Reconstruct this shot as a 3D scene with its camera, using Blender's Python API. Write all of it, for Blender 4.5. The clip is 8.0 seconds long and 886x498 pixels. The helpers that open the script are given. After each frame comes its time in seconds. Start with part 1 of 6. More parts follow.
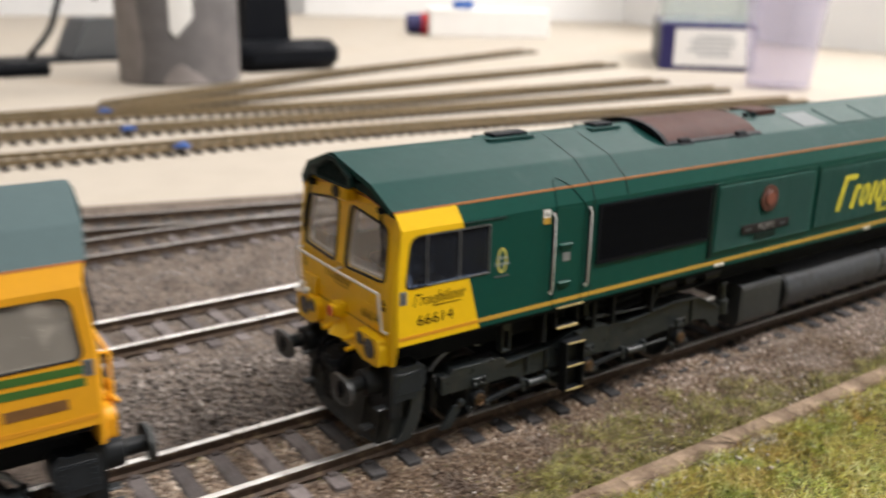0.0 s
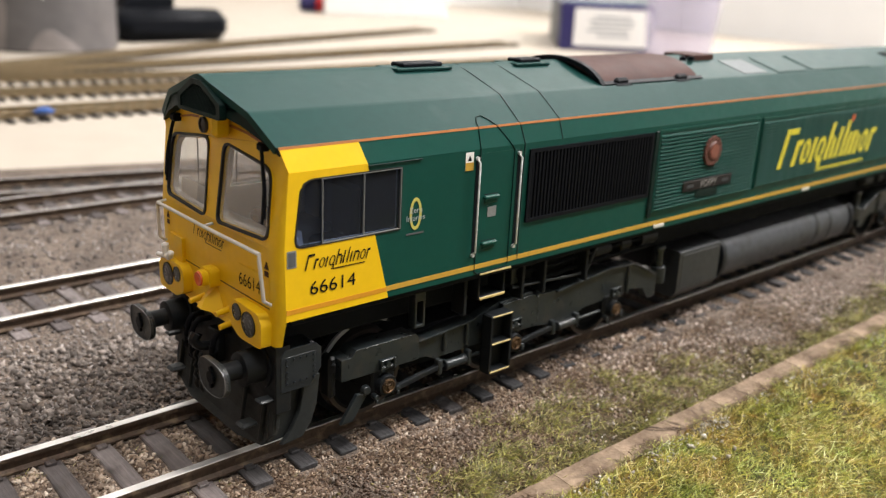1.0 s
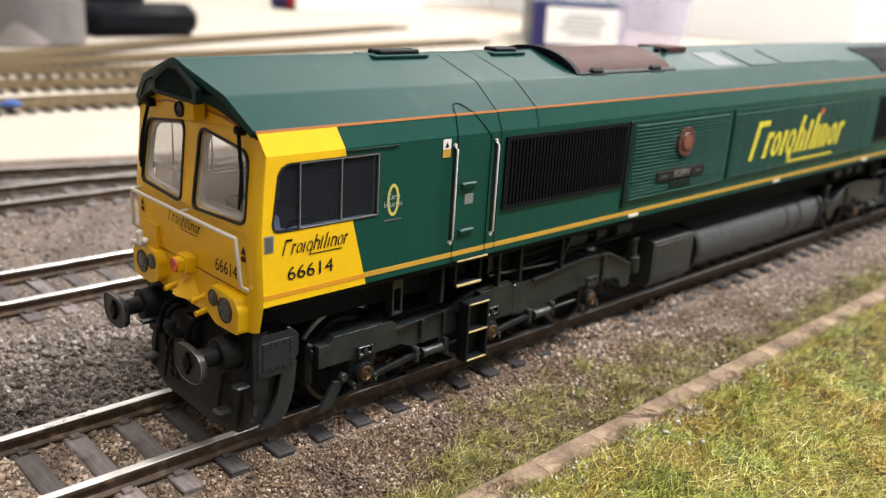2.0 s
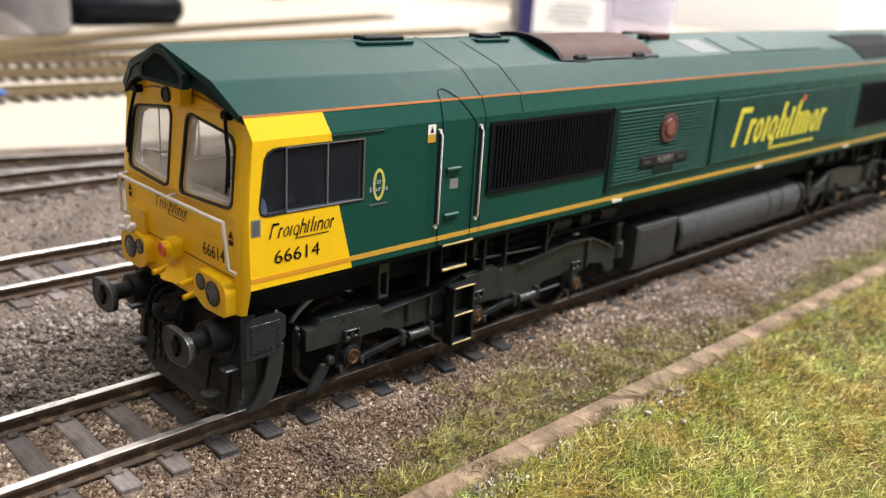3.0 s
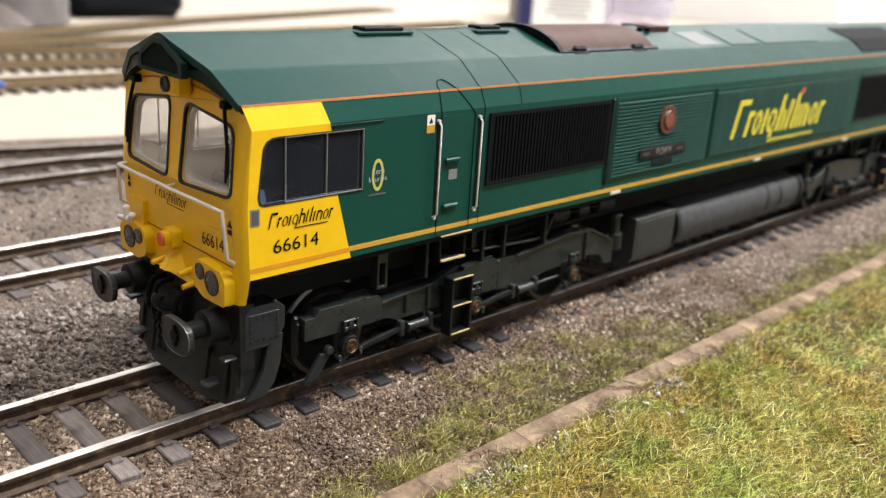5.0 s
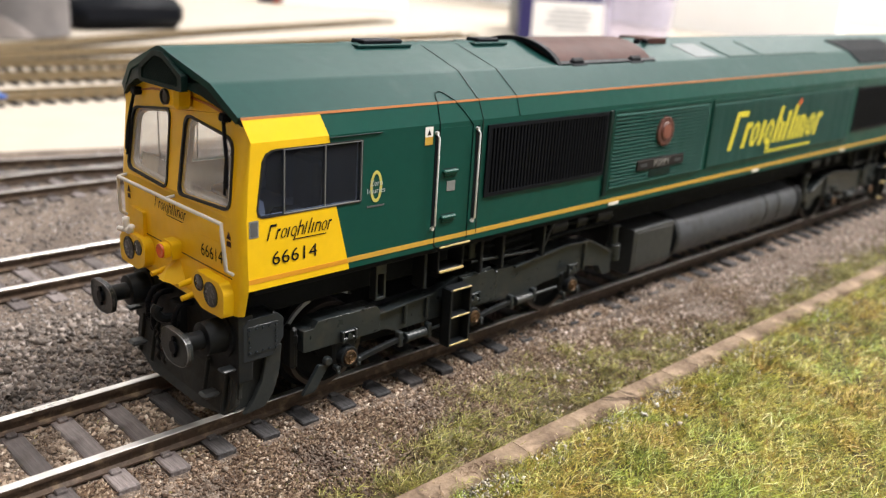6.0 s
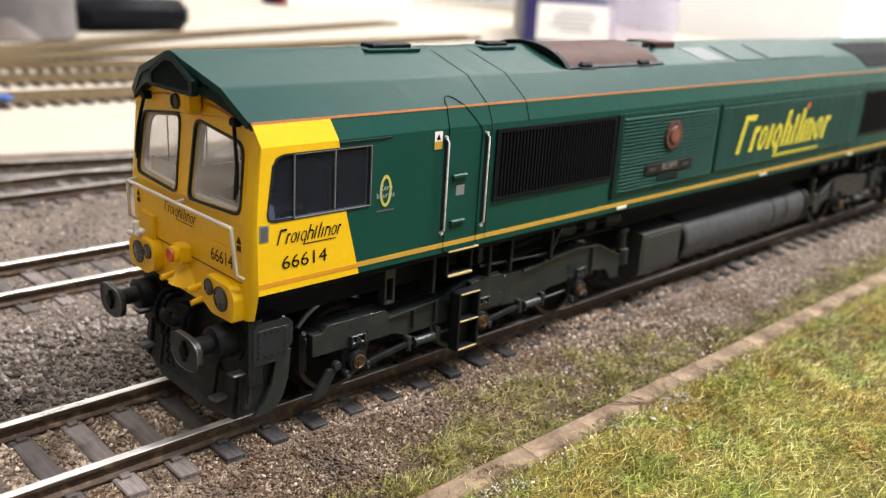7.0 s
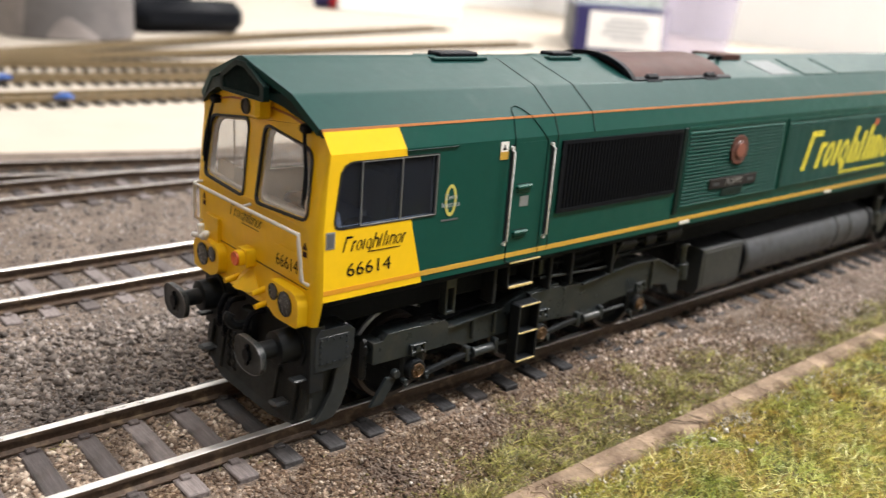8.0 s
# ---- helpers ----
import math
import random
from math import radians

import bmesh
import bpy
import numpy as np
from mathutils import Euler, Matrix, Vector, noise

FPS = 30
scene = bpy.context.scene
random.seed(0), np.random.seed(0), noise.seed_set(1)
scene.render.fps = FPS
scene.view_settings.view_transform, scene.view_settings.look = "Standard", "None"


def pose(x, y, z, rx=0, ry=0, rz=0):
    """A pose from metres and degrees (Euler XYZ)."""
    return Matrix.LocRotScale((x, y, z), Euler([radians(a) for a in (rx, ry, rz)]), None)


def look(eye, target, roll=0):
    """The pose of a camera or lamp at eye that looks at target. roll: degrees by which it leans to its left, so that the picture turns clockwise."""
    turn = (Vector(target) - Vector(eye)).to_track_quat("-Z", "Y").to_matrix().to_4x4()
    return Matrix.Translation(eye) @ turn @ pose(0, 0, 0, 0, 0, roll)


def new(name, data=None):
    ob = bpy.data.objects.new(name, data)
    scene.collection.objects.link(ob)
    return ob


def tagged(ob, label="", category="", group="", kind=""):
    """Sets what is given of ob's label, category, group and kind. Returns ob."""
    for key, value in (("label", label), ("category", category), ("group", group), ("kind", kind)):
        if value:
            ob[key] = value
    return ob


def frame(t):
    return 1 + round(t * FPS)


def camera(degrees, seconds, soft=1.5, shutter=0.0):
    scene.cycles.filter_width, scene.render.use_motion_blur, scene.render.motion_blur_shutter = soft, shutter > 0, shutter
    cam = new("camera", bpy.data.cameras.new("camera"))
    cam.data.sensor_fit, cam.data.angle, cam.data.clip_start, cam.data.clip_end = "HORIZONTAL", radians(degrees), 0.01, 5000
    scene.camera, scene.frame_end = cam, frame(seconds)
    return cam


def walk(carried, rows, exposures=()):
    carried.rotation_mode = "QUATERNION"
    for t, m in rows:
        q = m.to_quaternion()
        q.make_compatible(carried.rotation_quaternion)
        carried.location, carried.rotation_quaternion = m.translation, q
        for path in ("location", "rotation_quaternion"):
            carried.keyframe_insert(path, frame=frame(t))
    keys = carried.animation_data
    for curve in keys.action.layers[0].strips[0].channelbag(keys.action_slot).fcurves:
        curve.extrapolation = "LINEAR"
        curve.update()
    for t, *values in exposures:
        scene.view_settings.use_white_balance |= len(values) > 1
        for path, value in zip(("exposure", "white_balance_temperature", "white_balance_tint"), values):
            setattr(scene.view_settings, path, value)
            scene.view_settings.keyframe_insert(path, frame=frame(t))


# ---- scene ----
import mathutils

tessellate_polygon = mathutils.geometry.tessellate_polygon
S = 0.01  # the path below is written in centimetres
cam = camera(54.0, 8.0, soft=1.2, shutter=0.5)
PATH = [
    (0, (-8.802, -12.965, 7.971), (-2.241, -3.555, 4.446), 1.04),
    (0.5, (-7.173, -11.511, 6.869), (0.037, -2.631, 3.242), 1.94),
    (1, (-7.328, -10.801, 6.616), (0.327, -2.304, 2.981), 2.81),
    (1.5, (-7.382, -10.747, 6.508), (0.469, -2.417, 2.906), 3.18),
    (3, (-7.514, -10.970, 6.408), (0.517, -2.878, 2.661), 3.42),
    (3.5, (-7.516, -10.982, 6.385), (0.530, -2.942, 2.560), 3.42),
    (4, (-7.483, -10.990, 6.351), (0.554, -2.965, 2.478), 3.49),
    (4.5, (-7.520, -10.977, 6.357), (0.505, -2.940, 2.483), 3.57),
    (6, (-7.550, -11.055, 6.391), (0.502, -2.955, 2.707), 3.51),
    (6.5, (-7.571, -11.023, 6.409), (0.469, -2.911, 2.727), 3.56),
    (7, (-7.596, -10.979, 6.427), (0.422, -2.840, 2.759), 3.54),
    (7.5, (-7.662, -10.975, 6.449), (0.242, -2.703, 2.831), 3.66),
    (8, (-7.769, -10.682, 6.448), (-0.158, -2.147, 2.813), 4.32),
]
walk(cam, [(t, look([S * v for v in eye], [S * v for v in target], roll)) for t, eye, target, roll in PATH],
     exposures=[(0.0, -0.40), (0.5, -0.38), (1.0, -0.17), (1.5, -0.03), (3.0, 0.04), (7.5, 0.05), (8.0, 0.02)])
# a small real lens: near things sharp, the far end of the room soft
cam.data.dof.use_dof = True
cam.data.dof.focus_distance = 0.124
cam.data.dof.aperture_fstop = 27.0

# ---- light: a plain room with ceiling strip lights ----
room_world = bpy.data.worlds.new("room_air")
room_world.use_nodes = True
room_world.node_tree.nodes["Background"].inputs[0].default_value = (0.9, 0.95, 1.0, 1)
room_world.node_tree.nodes["Background"].inputs[1].default_value = 0.02
scene.world = room_world
LAMP_POWER = 25.0
CEILING_Z = 1.45
# place and strength of each ceiling light
LAMP_SPOTS = [(0.1, -0.5, 0.8), (1.15, -0.55, 2.5), (0.1, 1.0, 0.52), (1.3, 1.0, 0.56), (1.85, 0.62, 1.1)]
for lx, ly, share in LAMP_SPOTS:
    lamp_data = bpy.data.lights.new("strip_light", "AREA")
    lamp_data.shape, lamp_data.size, lamp_data.size_y = "RECTANGLE", 1.0, 0.28
    lamp_data.energy, lamp_data.color = LAMP_POWER * share, (1.0, 0.962, 0.945)
    lamp = new("strip_light", lamp_data)
    lamp.matrix_world = pose(lx, ly, CEILING_Z - 0.05)

# ---- helpers for building; all lengths in millimetres ----
MM = 0.001


class Geo:
    """Collects the vertices and faces of one mesh, in millimetres."""

    def __init__(self):
        self.v, self.f, self.m = [], [], []

    def add(self, verts, faces, mi=0):
        n = len(self.v)
        self.v += [tuple(p) for p in verts]
        self.f += [tuple(i + n for i in face) for face in faces]
        self.m += [mi] * len(faces)
        return self

    def box(self, a, b, c=0.0, mi=0):
        """A box from corner a to corner b with its edges chamfered by c."""
        mid = [(p + q) / 2 for p, q in zip(a, b)]
        h = [abs(q - p) / 2 for p, q in zip(a, b)]
        if c <= 0:
            vs = [(mid[0] + sx * h[0], mid[1] + sy * h[1], mid[2] + sz * h[2]) for sx in (-1, 1) for sy in (-1, 1) for sz in (-1, 1)]
            return self.add(vs, [(0, 1, 3, 2), (4, 6, 7, 5), (0, 4, 5, 1), (2, 3, 7, 6), (0, 2, 6, 4), (1, 5, 7, 3)], mi)
        c = min(c, min(h) * 0.9)
        vs, at = [], {}
        for sx in (-1, 1):
            for sy in (-1, 1):
                for sz in (-1, 1):
                    s = (sx, sy, sz)
                    for ax in range(3):
                        at[s, ax] = len(vs)
                        vs.append(tuple(mid[k] + s[k] * (h[k] if k == ax else h[k] - c) for k in range(3)))
        fs = []
        for ax in range(3):
            o1, o2 = [k for k in range(3) if k != ax]
            for sg in (-1, 1):
                ring = []
                for s1, s2 in ((-1, -1), (1, -1), (1, 1), (-1, 1)):
                    s = [0, 0, 0]
                    s[ax], s[o1], s[o2] = sg, s1, s2
                    ring.append(at[tuple(s), ax])
                fs.append(tuple(ring))
            for s1 in (-1, 1):
                for s2 in (-1, 1):
                    p, q = [0, 0, 0], [0, 0, 0]
                    p[ax], q[ax] = -1, 1
                    p[o1] = q[o1] = s1
                    p[o2] = q[o2] = s2
                    fs.append((at[tuple(p), o1], at[tuple(q), o1], at[tuple(q), o2], at[tuple(p), o2]))
        for sx in (-1, 1):
            for sy in (-1, 1):
                for sz in (-1, 1):
                    fs.append(tuple(at[(sx, sy, sz), k] for k in range(3)))
        return self.add(vs, fs, mi)

    def cyl(self, p0, p1, r0, r1=None, n=16, cap=True, mi=0):
        r1 = r0 if r1 is None else r1
        p0, p1 = Vector(p0), Vector(p1)
        d = (p1 - p0).normalized()
        u = d.orthogonal().normalized()
        w = d.cross(u)
        vs, fs = [], []
        for p, r in ((p0, r0), (p1, r1)):
            for k in range(n):
                a = 2 * math.pi * k / n
                vs.append(p + r * (math.cos(a) * u + math.sin(a) * w))
        for k in range(n):
            j = (k + 1) % n
            fs.append((k, j, n + j, n + k))
        if cap:
            fs += [tuple(range(n - 1, -1, -1)), tuple(range(n, 2 * n))]
        return self.add(vs, fs, mi)

    def turned(self, p0, axis, rings, n=24, mi=0, cap=True):
        """A turned form: rings of (distance along the axis, radius)."""
        p0, d = Vector(p0), Vector(axis).normalized()
        u = d.orthogonal().normalized()
        w = d.cross(u)
        vs, fs = [], []
        for along, r in rings:
            for k in range(n):
                a = 2 * math.pi * k / n
                vs.append(p0 + d * along + max(r, 1e-4) * (math.cos(a) * u + math.sin(a) * w))
        for i in range(len(rings) - 1):
            for k in range(n):
                j = (k + 1) % n
                fs.append((i * n + k, i * n + j, (i + 1) * n + j, (i + 1) * n + k))
        if cap:
            fs += [tuple(range(n - 1, -1, -1)), tuple(range((len(rings) - 1) * n, len(rings) * n))]
        return self.add(vs, fs, mi)

    def tube(self, pts, r, n=8, mi=0):
        pts = [Vector(p) for p in pts]
        vs, fs, u = [], [], None
        for i, p in enumerate(pts):
            d = (pts[min(i + 1, len(pts) - 1)] - pts[max(i - 1, 0)]).normalized()
            u = d.orthogonal().normalized() if u is None else (u - d * u.dot(d)).normalized()
            w = d.cross(u)
            vs += [p + r * (math.cos(2 * math.pi * k / n) * u + math.sin(2 * math.pi * k / n) * w) for k in range(n)]
        for i in range(len(pts) - 1):
            for k in range(n):
                j = (k + 1) % n
                fs.append((i * n + k, i * n + j, (i + 1) * n + j, (i + 1) * n + k))
        fs += [tuple(range(n - 1, -1, -1)), tuple(range((len(pts) - 1) * n, len(pts) * n))]
        return self.add(vs, fs, mi)

    def prism(self, poly, axis, a, b, mi=0):
        """A polygon drawn across an axis and drawn out along it from a to b."""
        put = {"x": lambda p, t: (t, p[0], p[1]), "y": lambda p, t: (p[0], t, p[1]), "z": lambda p, t: (p[0], p[1], t)}[axis]
        n = len(poly)
        vs = [put(p, a) for p in poly] + [put(p, b) for p in poly]
        fs = [(k, (k + 1) % n, n + (k + 1) % n, n + k) for k in range(n)]
        tris = tessellate_polygon([[Vector((p[0], p[1], 0)) for p in poly]])
        fs += [tuple(t) for t in tris] + [tuple(n + i for i in reversed(t)) for t in tris]
        return self.add(vs, fs, mi)

    def plate(self, outer, holes, put, thick, mi=0):
        """A sheet with holes; put(u, v, d) lays a point of it, d out of its face."""
        loops = [list(outer)] + [list(h) for h in holes]
        flat = [p for loop in loops for p in loop]
        n = len(flat)
        vs = [put(p[0], p[1], 0.0) for p in flat] + [put(p[0], p[1], -thick) for p in flat]
        tris = tessellate_polygon([[Vector((p[0], p[1], 0)) for p in loop] for loop in loops])
        fs = [tuple(t) for t in tris] + [tuple(n + i for i in reversed(t)) for t in tris]
        start = 0
        for loop in loops:
            k = len(loop)
            fs += [(start + i, start + (i + 1) % k, n + start + (i + 1) % k, n + start + i) for i in range(k)]
            start += k
        return self.add(vs, fs, mi)


def rounded(poly, r, n=4):
    """The polygon with its corners rounded; r may be a list, one radius a corner."""
    out, count = [], len(poly)
    for i, p in enumerate(poly):
        p = Vector(p)
        a, b = Vector(poly[i - 1]), Vector(poly[(i + 1) % count])
        rr = r[i] if isinstance(r, (list, tuple)) else r
        if rr <= 0:
            out.append(tuple(p))
            continue
        da, db = (a - p), (b - p)
        ra, rb = min(rr, da.length * 0.49), min(rr, db.length * 0.49)
        pa, pb = p + da.normalized() * ra, p + db.normalized() * rb
        for k in range(n + 1):
            t = k / n
            q = (1 - t) ** 2 * pa + 2 * t * (1 - t) * p + t * t * pb
            out.append((q.x, q.y))
    return out


def bent(pts, n=6):
    """A smooth line through the points (Catmull-Rom)."""
    p = [Vector(q) for q in pts]
    p = [2 * p[0] - p[1]] + p + [2 * p[-1] - p[-2]]
    out = []
    for i in range(1, len(p) - 2):
        for k in range(n):
            t = k / n
            out.append(0.5 * (2 * p[i] + (p[i + 1] - p[i - 1]) * t + (2 * p[i - 1] - 5 * p[i] + 4 * p[i + 1] - p[i + 2]) * t * t
                              + (3 * p[i] - p[i - 1] - 3 * p[i + 1] + p[i + 2]) * t ** 3))
    return out + [p[-2]]


def mesh_of(name, geo, mats, smooth=False, flip=None):
    """A mesh datablock in metres; flip: the plane x = flip / 2 about which the form is mirrored."""
    me = bpy.data.meshes.new(name)
    vs = [((flip - x) if flip is not None else x, y, z) for x, y, z in geo.v]
    me.from_pydata([(x * MM, y * MM, z * MM) for x, y, z in vs], [], geo.f)
    bm = bmesh.new()
    bm.from_mesh(me)
    bmesh.ops.recalc_face_normals(bm, faces=bm.faces)
    bm.to_mesh(me)
    bm.free()
    mats = mats if isinstance(mats, (list, tuple)) else [mats]
    for mt in mats:
        me.materials.append(mt)
    me.polygons.foreach_set("material_index", geo.m)
    if smooth:
        me.polygons.foreach_set("use_smooth", [True] * len(me.polygons))
        if smooth is not True:
            me.set_sharp_from_angle(angle=radians(smooth))
    return me


def part(name, geo, mats, parent=None, label="", smooth=False, flip=None):
    ob = new(name, mesh_of(name, geo, mats, smooth, flip))
    if parent is not None:
        ob.parent = parent
    if label:
        ob["label"] = label
    return ob


def thing(name, label, category, group="", kind="", at=None):
    ob = new(name)
    ob.empty_display_size = 0.01
    if at is not None:
        ob.matrix_world = at
    return tagged(ob, label, category, group, kind)


def bulk(name, verts, faces, mats, parent=None, smooth=False):
    """A big mesh straight from arrays (millimetres; faces all of one count)."""
    me = bpy.data.meshes.new(name)
    verts = np.asarray(verts, np.float32) * MM
    faces = np.asarray(faces, np.int32)
    me.vertices.add(len(verts))
    me.vertices.foreach_set("co", verts.ravel())
    k = faces.shape[1]
    me.loops.add(faces.size)
    me.loops.foreach_set("vertex_index", faces.ravel())
    me.polygons.add(len(faces))
    me.polygons.foreach_set("loop_start", np.arange(0, faces.size, k, dtype=np.int32))
    me.update(calc_edges=True)
    if smooth:
        me.polygons.foreach_set("use_smooth", [True] * len(faces))
    me.materials.append(mats)
    ob = new(name, me)
    if parent is not None:
        ob.parent = parent
    return ob


# ---- materials ----
def material(name, colour, rough=0.5, metal=0.0, vary=0.15, grain=400.0, stain=60.0, stain_to=None, stain_amount=0.0, bump=0.0, bump_scale=1500.0,
             coat=0.0, pick="", colours=(), rough_vary=0.08, spec=0.5):
    """A procedural surface. grain and stain: noise per metre. pick: 'object' or 'island' takes its shade piece by piece from colours."""
    mt = bpy.data.materials.new(name)
    mt.use_nodes = True
    nt = mt.node_tree
    bsdf = nt.nodes["Principled BSDF"]
    link, add = nt.links.new, nt.nodes.new
    coord = add("ShaderNodeTexCoord").outputs["Object"]

    def noise_at(scale, detail=4.0):
        nd = add("ShaderNodeTexNoise")
        nd.inputs["Scale"].default_value, nd.inputs["Detail"].default_value = scale, detail
        link(coord, nd.inputs["Vector"])
        return nd.outputs["Fac"]

    if pick:
        ramp = add("ShaderNodeValToRGB")
        ramp.color_ramp.interpolation = "LINEAR"
        el = ramp.color_ramp.elements
        while len(el) < len(colours):
            el.new(0.5)
        for i, c in enumerate(colours):
            el[i].position = i / max(1, len(colours) - 1)
            el[i].color = (*c, 1)
        src = add("ShaderNodeObjectInfo").outputs["Random"] if pick == "object" else add("ShaderNodeNewGeometry").outputs["Random Per Island"]
        link(src, ramp.inputs[0])
        base = ramp.outputs[0]
    else:
        rgb = add("ShaderNodeRGB")
        rgb.outputs[0].default_value = (*colour, 1)
        base = rgb.outputs[0]
    if stain_to is not None:
        mix = add("ShaderNodeMix")
        mix.data_type = "RGBA"
        ramp = add("ShaderNodeMapRange")
        ramp.inputs[1].default_value, ramp.inputs[2].default_value = 0.62 - 0.3 * stain_amount, 0.72
        link(noise_at(stain, 6.0), ramp.inputs[0])
        link(ramp.outputs[0], mix.inputs[0])
        link(base, mix.inputs[6])
        mix.inputs[7].default_value = (*stain_to, 1)
        base = mix.outputs[2]
    if vary > 0:
        hsv = add("ShaderNodeHueSaturation")
        rng = add("ShaderNodeMapRange")
        rng.inputs[1].default_value, rng.inputs[2].default_value = 0.25, 0.75
        rng.inputs[3].default_value, rng.inputs[4].default_value = 1 - vary, 1 + vary
        two = add("ShaderNodeMath")
        two.operation = "MULTIPLY_ADD"
        link(noise_at(grain), two.inputs[0])
        two.inputs[1].default_value = 0.6
        half = add("ShaderNodeMath")
        half.operation = "MULTIPLY"
        half.inputs[1].default_value = 0.4
        link(noise_at(stain * 1.7, 3.0), half.inputs[0])
        link(half.outputs[0], two.inputs[2])
        link(two.outputs[0], rng.inputs[0])
        link(rng.outputs[0], hsv.inputs["Value"])
        link(base, hsv.inputs["Color"])
        base = hsv.outputs[0]
    link(base, bsdf.inputs["Base Color"])
    bsdf.inputs["Metallic"].default_value = metal
    bsdf.inputs["Specular IOR Level"].default_value = spec
    rr = add("ShaderNodeMapRange")
    rr.inputs[1].default_value, rr.inputs[2].default_value = 0.3, 0.7
    rr.inputs[3].default_value, rr.inputs[4].default_value = max(0.02, rough - rough_vary), min(1, rough + rough_vary)
    link(noise_at(grain * 0.6), rr.inputs[0])
    link(rr.outputs[0], bsdf.inputs["Roughness"])
    if bump > 0:
        bp = add("ShaderNodeBump")
        bp.inputs["Strength"].default_value = min(1.0, bump)
        bp.inputs["Distance"].default_value = 0.0004
        link(noise_at(bump_scale), bp.inputs["Height"])
        link(bp.outputs[0], bsdf.inputs["Normal"])
    if coat:
        bsdf.inputs["Coat Weight"].default_value = coat
        bsdf.inputs["Coat Roughness"].default_value = 0.25
    return mt


def clear(name, tint=(1, 1, 1), rough=0.03, milk=None, milky=0.28, specks=False):
    mt = bpy.data.materials.new(name)
    mt.use_nodes = True
    nt = mt.node_tree
    nt.nodes.remove(nt.nodes["Principled BSDF"])
    glass = nt.nodes.new("ShaderNodeBsdfTransparent")
    glass.inputs[0].default_value = (*tint, 1)
    gloss = nt.nodes.new("ShaderNodeBsdfGlossy")
    gloss.inputs["Roughness"].default_value = rough
    facing = nt.nodes.new("ShaderNodeLayerWeight")
    facing.inputs[0].default_value = 0.5
    power = nt.nodes.new("ShaderNodeMath")
    power.operation = "POWER"
    power.inputs[1].default_value = 3.5
    nt.links.new(facing.outputs["Facing"], power.inputs[0])
    fres = nt.nodes.new("ShaderNodeMath")
    fres.operation = "MULTIPLY_ADD"
    fres.inputs[1].default_value, fres.inputs[2].default_value = 0.5, 0.015
    nt.links.new(power.outputs[0], fres.inputs[0])
    mix = nt.nodes.new("ShaderNodeMixShader")
    nt.links.new(fres.outputs[0], mix.inputs[0])
    nt.links.new(glass.outputs[0], mix.inputs[1])
    nt.links.new(gloss.outputs[0], mix.inputs[2])
    out = mix.outputs[0]
    if milk is not None:
        haze = nt.nodes.new("ShaderNodeBsdfDiffuse")
        haze.inputs[0].default_value = (*milk, 1)
        more = nt.nodes.new("ShaderNodeMixShader")
        more.inputs[0].default_value = milky
        if specks:
            dots = nt.nodes.new("ShaderNodeTexNoise")
            dots.inputs["Scale"].default_value, dots.inputs["Detail"].default_value = 1700.0, 4.0
            nt.links.new(nt.nodes.new("ShaderNodeTexCoord").outputs["Object"], dots.inputs["Vector"])
            cut = nt.nodes.new("ShaderNodeMapRange")
            cut.inputs[1].default_value, cut.inputs[2].default_value, cut.inputs[3].default_value, cut.inputs[4].default_value = 0.67, 0.76, milky, milky + 0.3
            nt.links.new(dots.outputs["Fac"], cut.inputs[0])
            nt.links.new(cut.outputs[0], more.inputs[0])
        nt.links.new(out, more.inputs[1])
        nt.links.new(haze.outputs[0], more.inputs[2])
        out = more.outputs[0]
    nt.links.new(out, nt.nodes["Material Output"].inputs[0])
    return mt


green = material("loco_green", (0.0032, 0.054, 0.040), 0.42, vary=0.08, grain=900, stain=120, bump=0.05, bump_scale=4000, spec=0.2)
roof_green = material("roof_green", (0.0075, 0.042, 0.037), 0.42, vary=0.10, grain=700, stain=90, stain_to=(0.024, 0.056, 0.052), stain_amount=0.2, bump=0.03, bump_scale=4000, spec=0.10, rough_vary=0.02)
# second locomotive's roof: its pale reflected sheen is painted into the base colour
roof_sheen = material("blue_grey_roof_sheen", (0.055, 0.088, 0.092), 0.6, vary=0.05, grain=700, stain=90, bump=0.03, bump_scale=4000, spec=0.2, rough_vary=0.01)
matte_black = material("matte_black", (0.010, 0.0112, 0.0125), 0.8, vary=0.2, grain=1500, spec=0.08)
faded_brown = material("faded_brown_print", (0.16, 0.075, 0.022), 0.6, vary=0.25, grain=900)
stripe_green = material("stripe_green", (0.045, 0.13, 0.022), 0.5, vary=0.1, grain=900)
sill_orange = material("sill_orange", (0.62, 0.27, 0.014), 0.45, vary=0.08, grain=1500)
word_grey = material("worn_word", (0.26, 0.25, 0.24), 0.5, vary=0.2, grain=3000)
joint_brown = material("joint_brown", (0.13, 0.07, 0.008), 0.5, vary=0.1, grain=900)
dark_green = material("hood_green", (0.003, 0.014, 0.012), 0.5, vary=0.15, grain=1200, spec=0.15)
yellow = material("warning_yellow", (0.81, 0.50, 0.004), 0.38, vary=0.05, grain=900, stain=150, bump=0.04, bump_scale=4000)
orange = material("orange_line", (0.36, 0.125, 0.022), 0.5, vary=0.08, grain=1500)
gold = material("gold_line", (0.50, 0.30, 0.038), 0.45, vary=0.10, grain=1500)
lemon = material("lemon_paint", (0.80, 0.70, 0.03), 0.45, vary=0.06, grain=1500)
black = material("satin_black", (0.0055, 0.0065, 0.0090), 0.5, vary=0.25, grain=1500, spec=0.08)
rubber = material("window_rubber", (0.006, 0.006, 0.007), 0.55, vary=0.2, grain=2000)
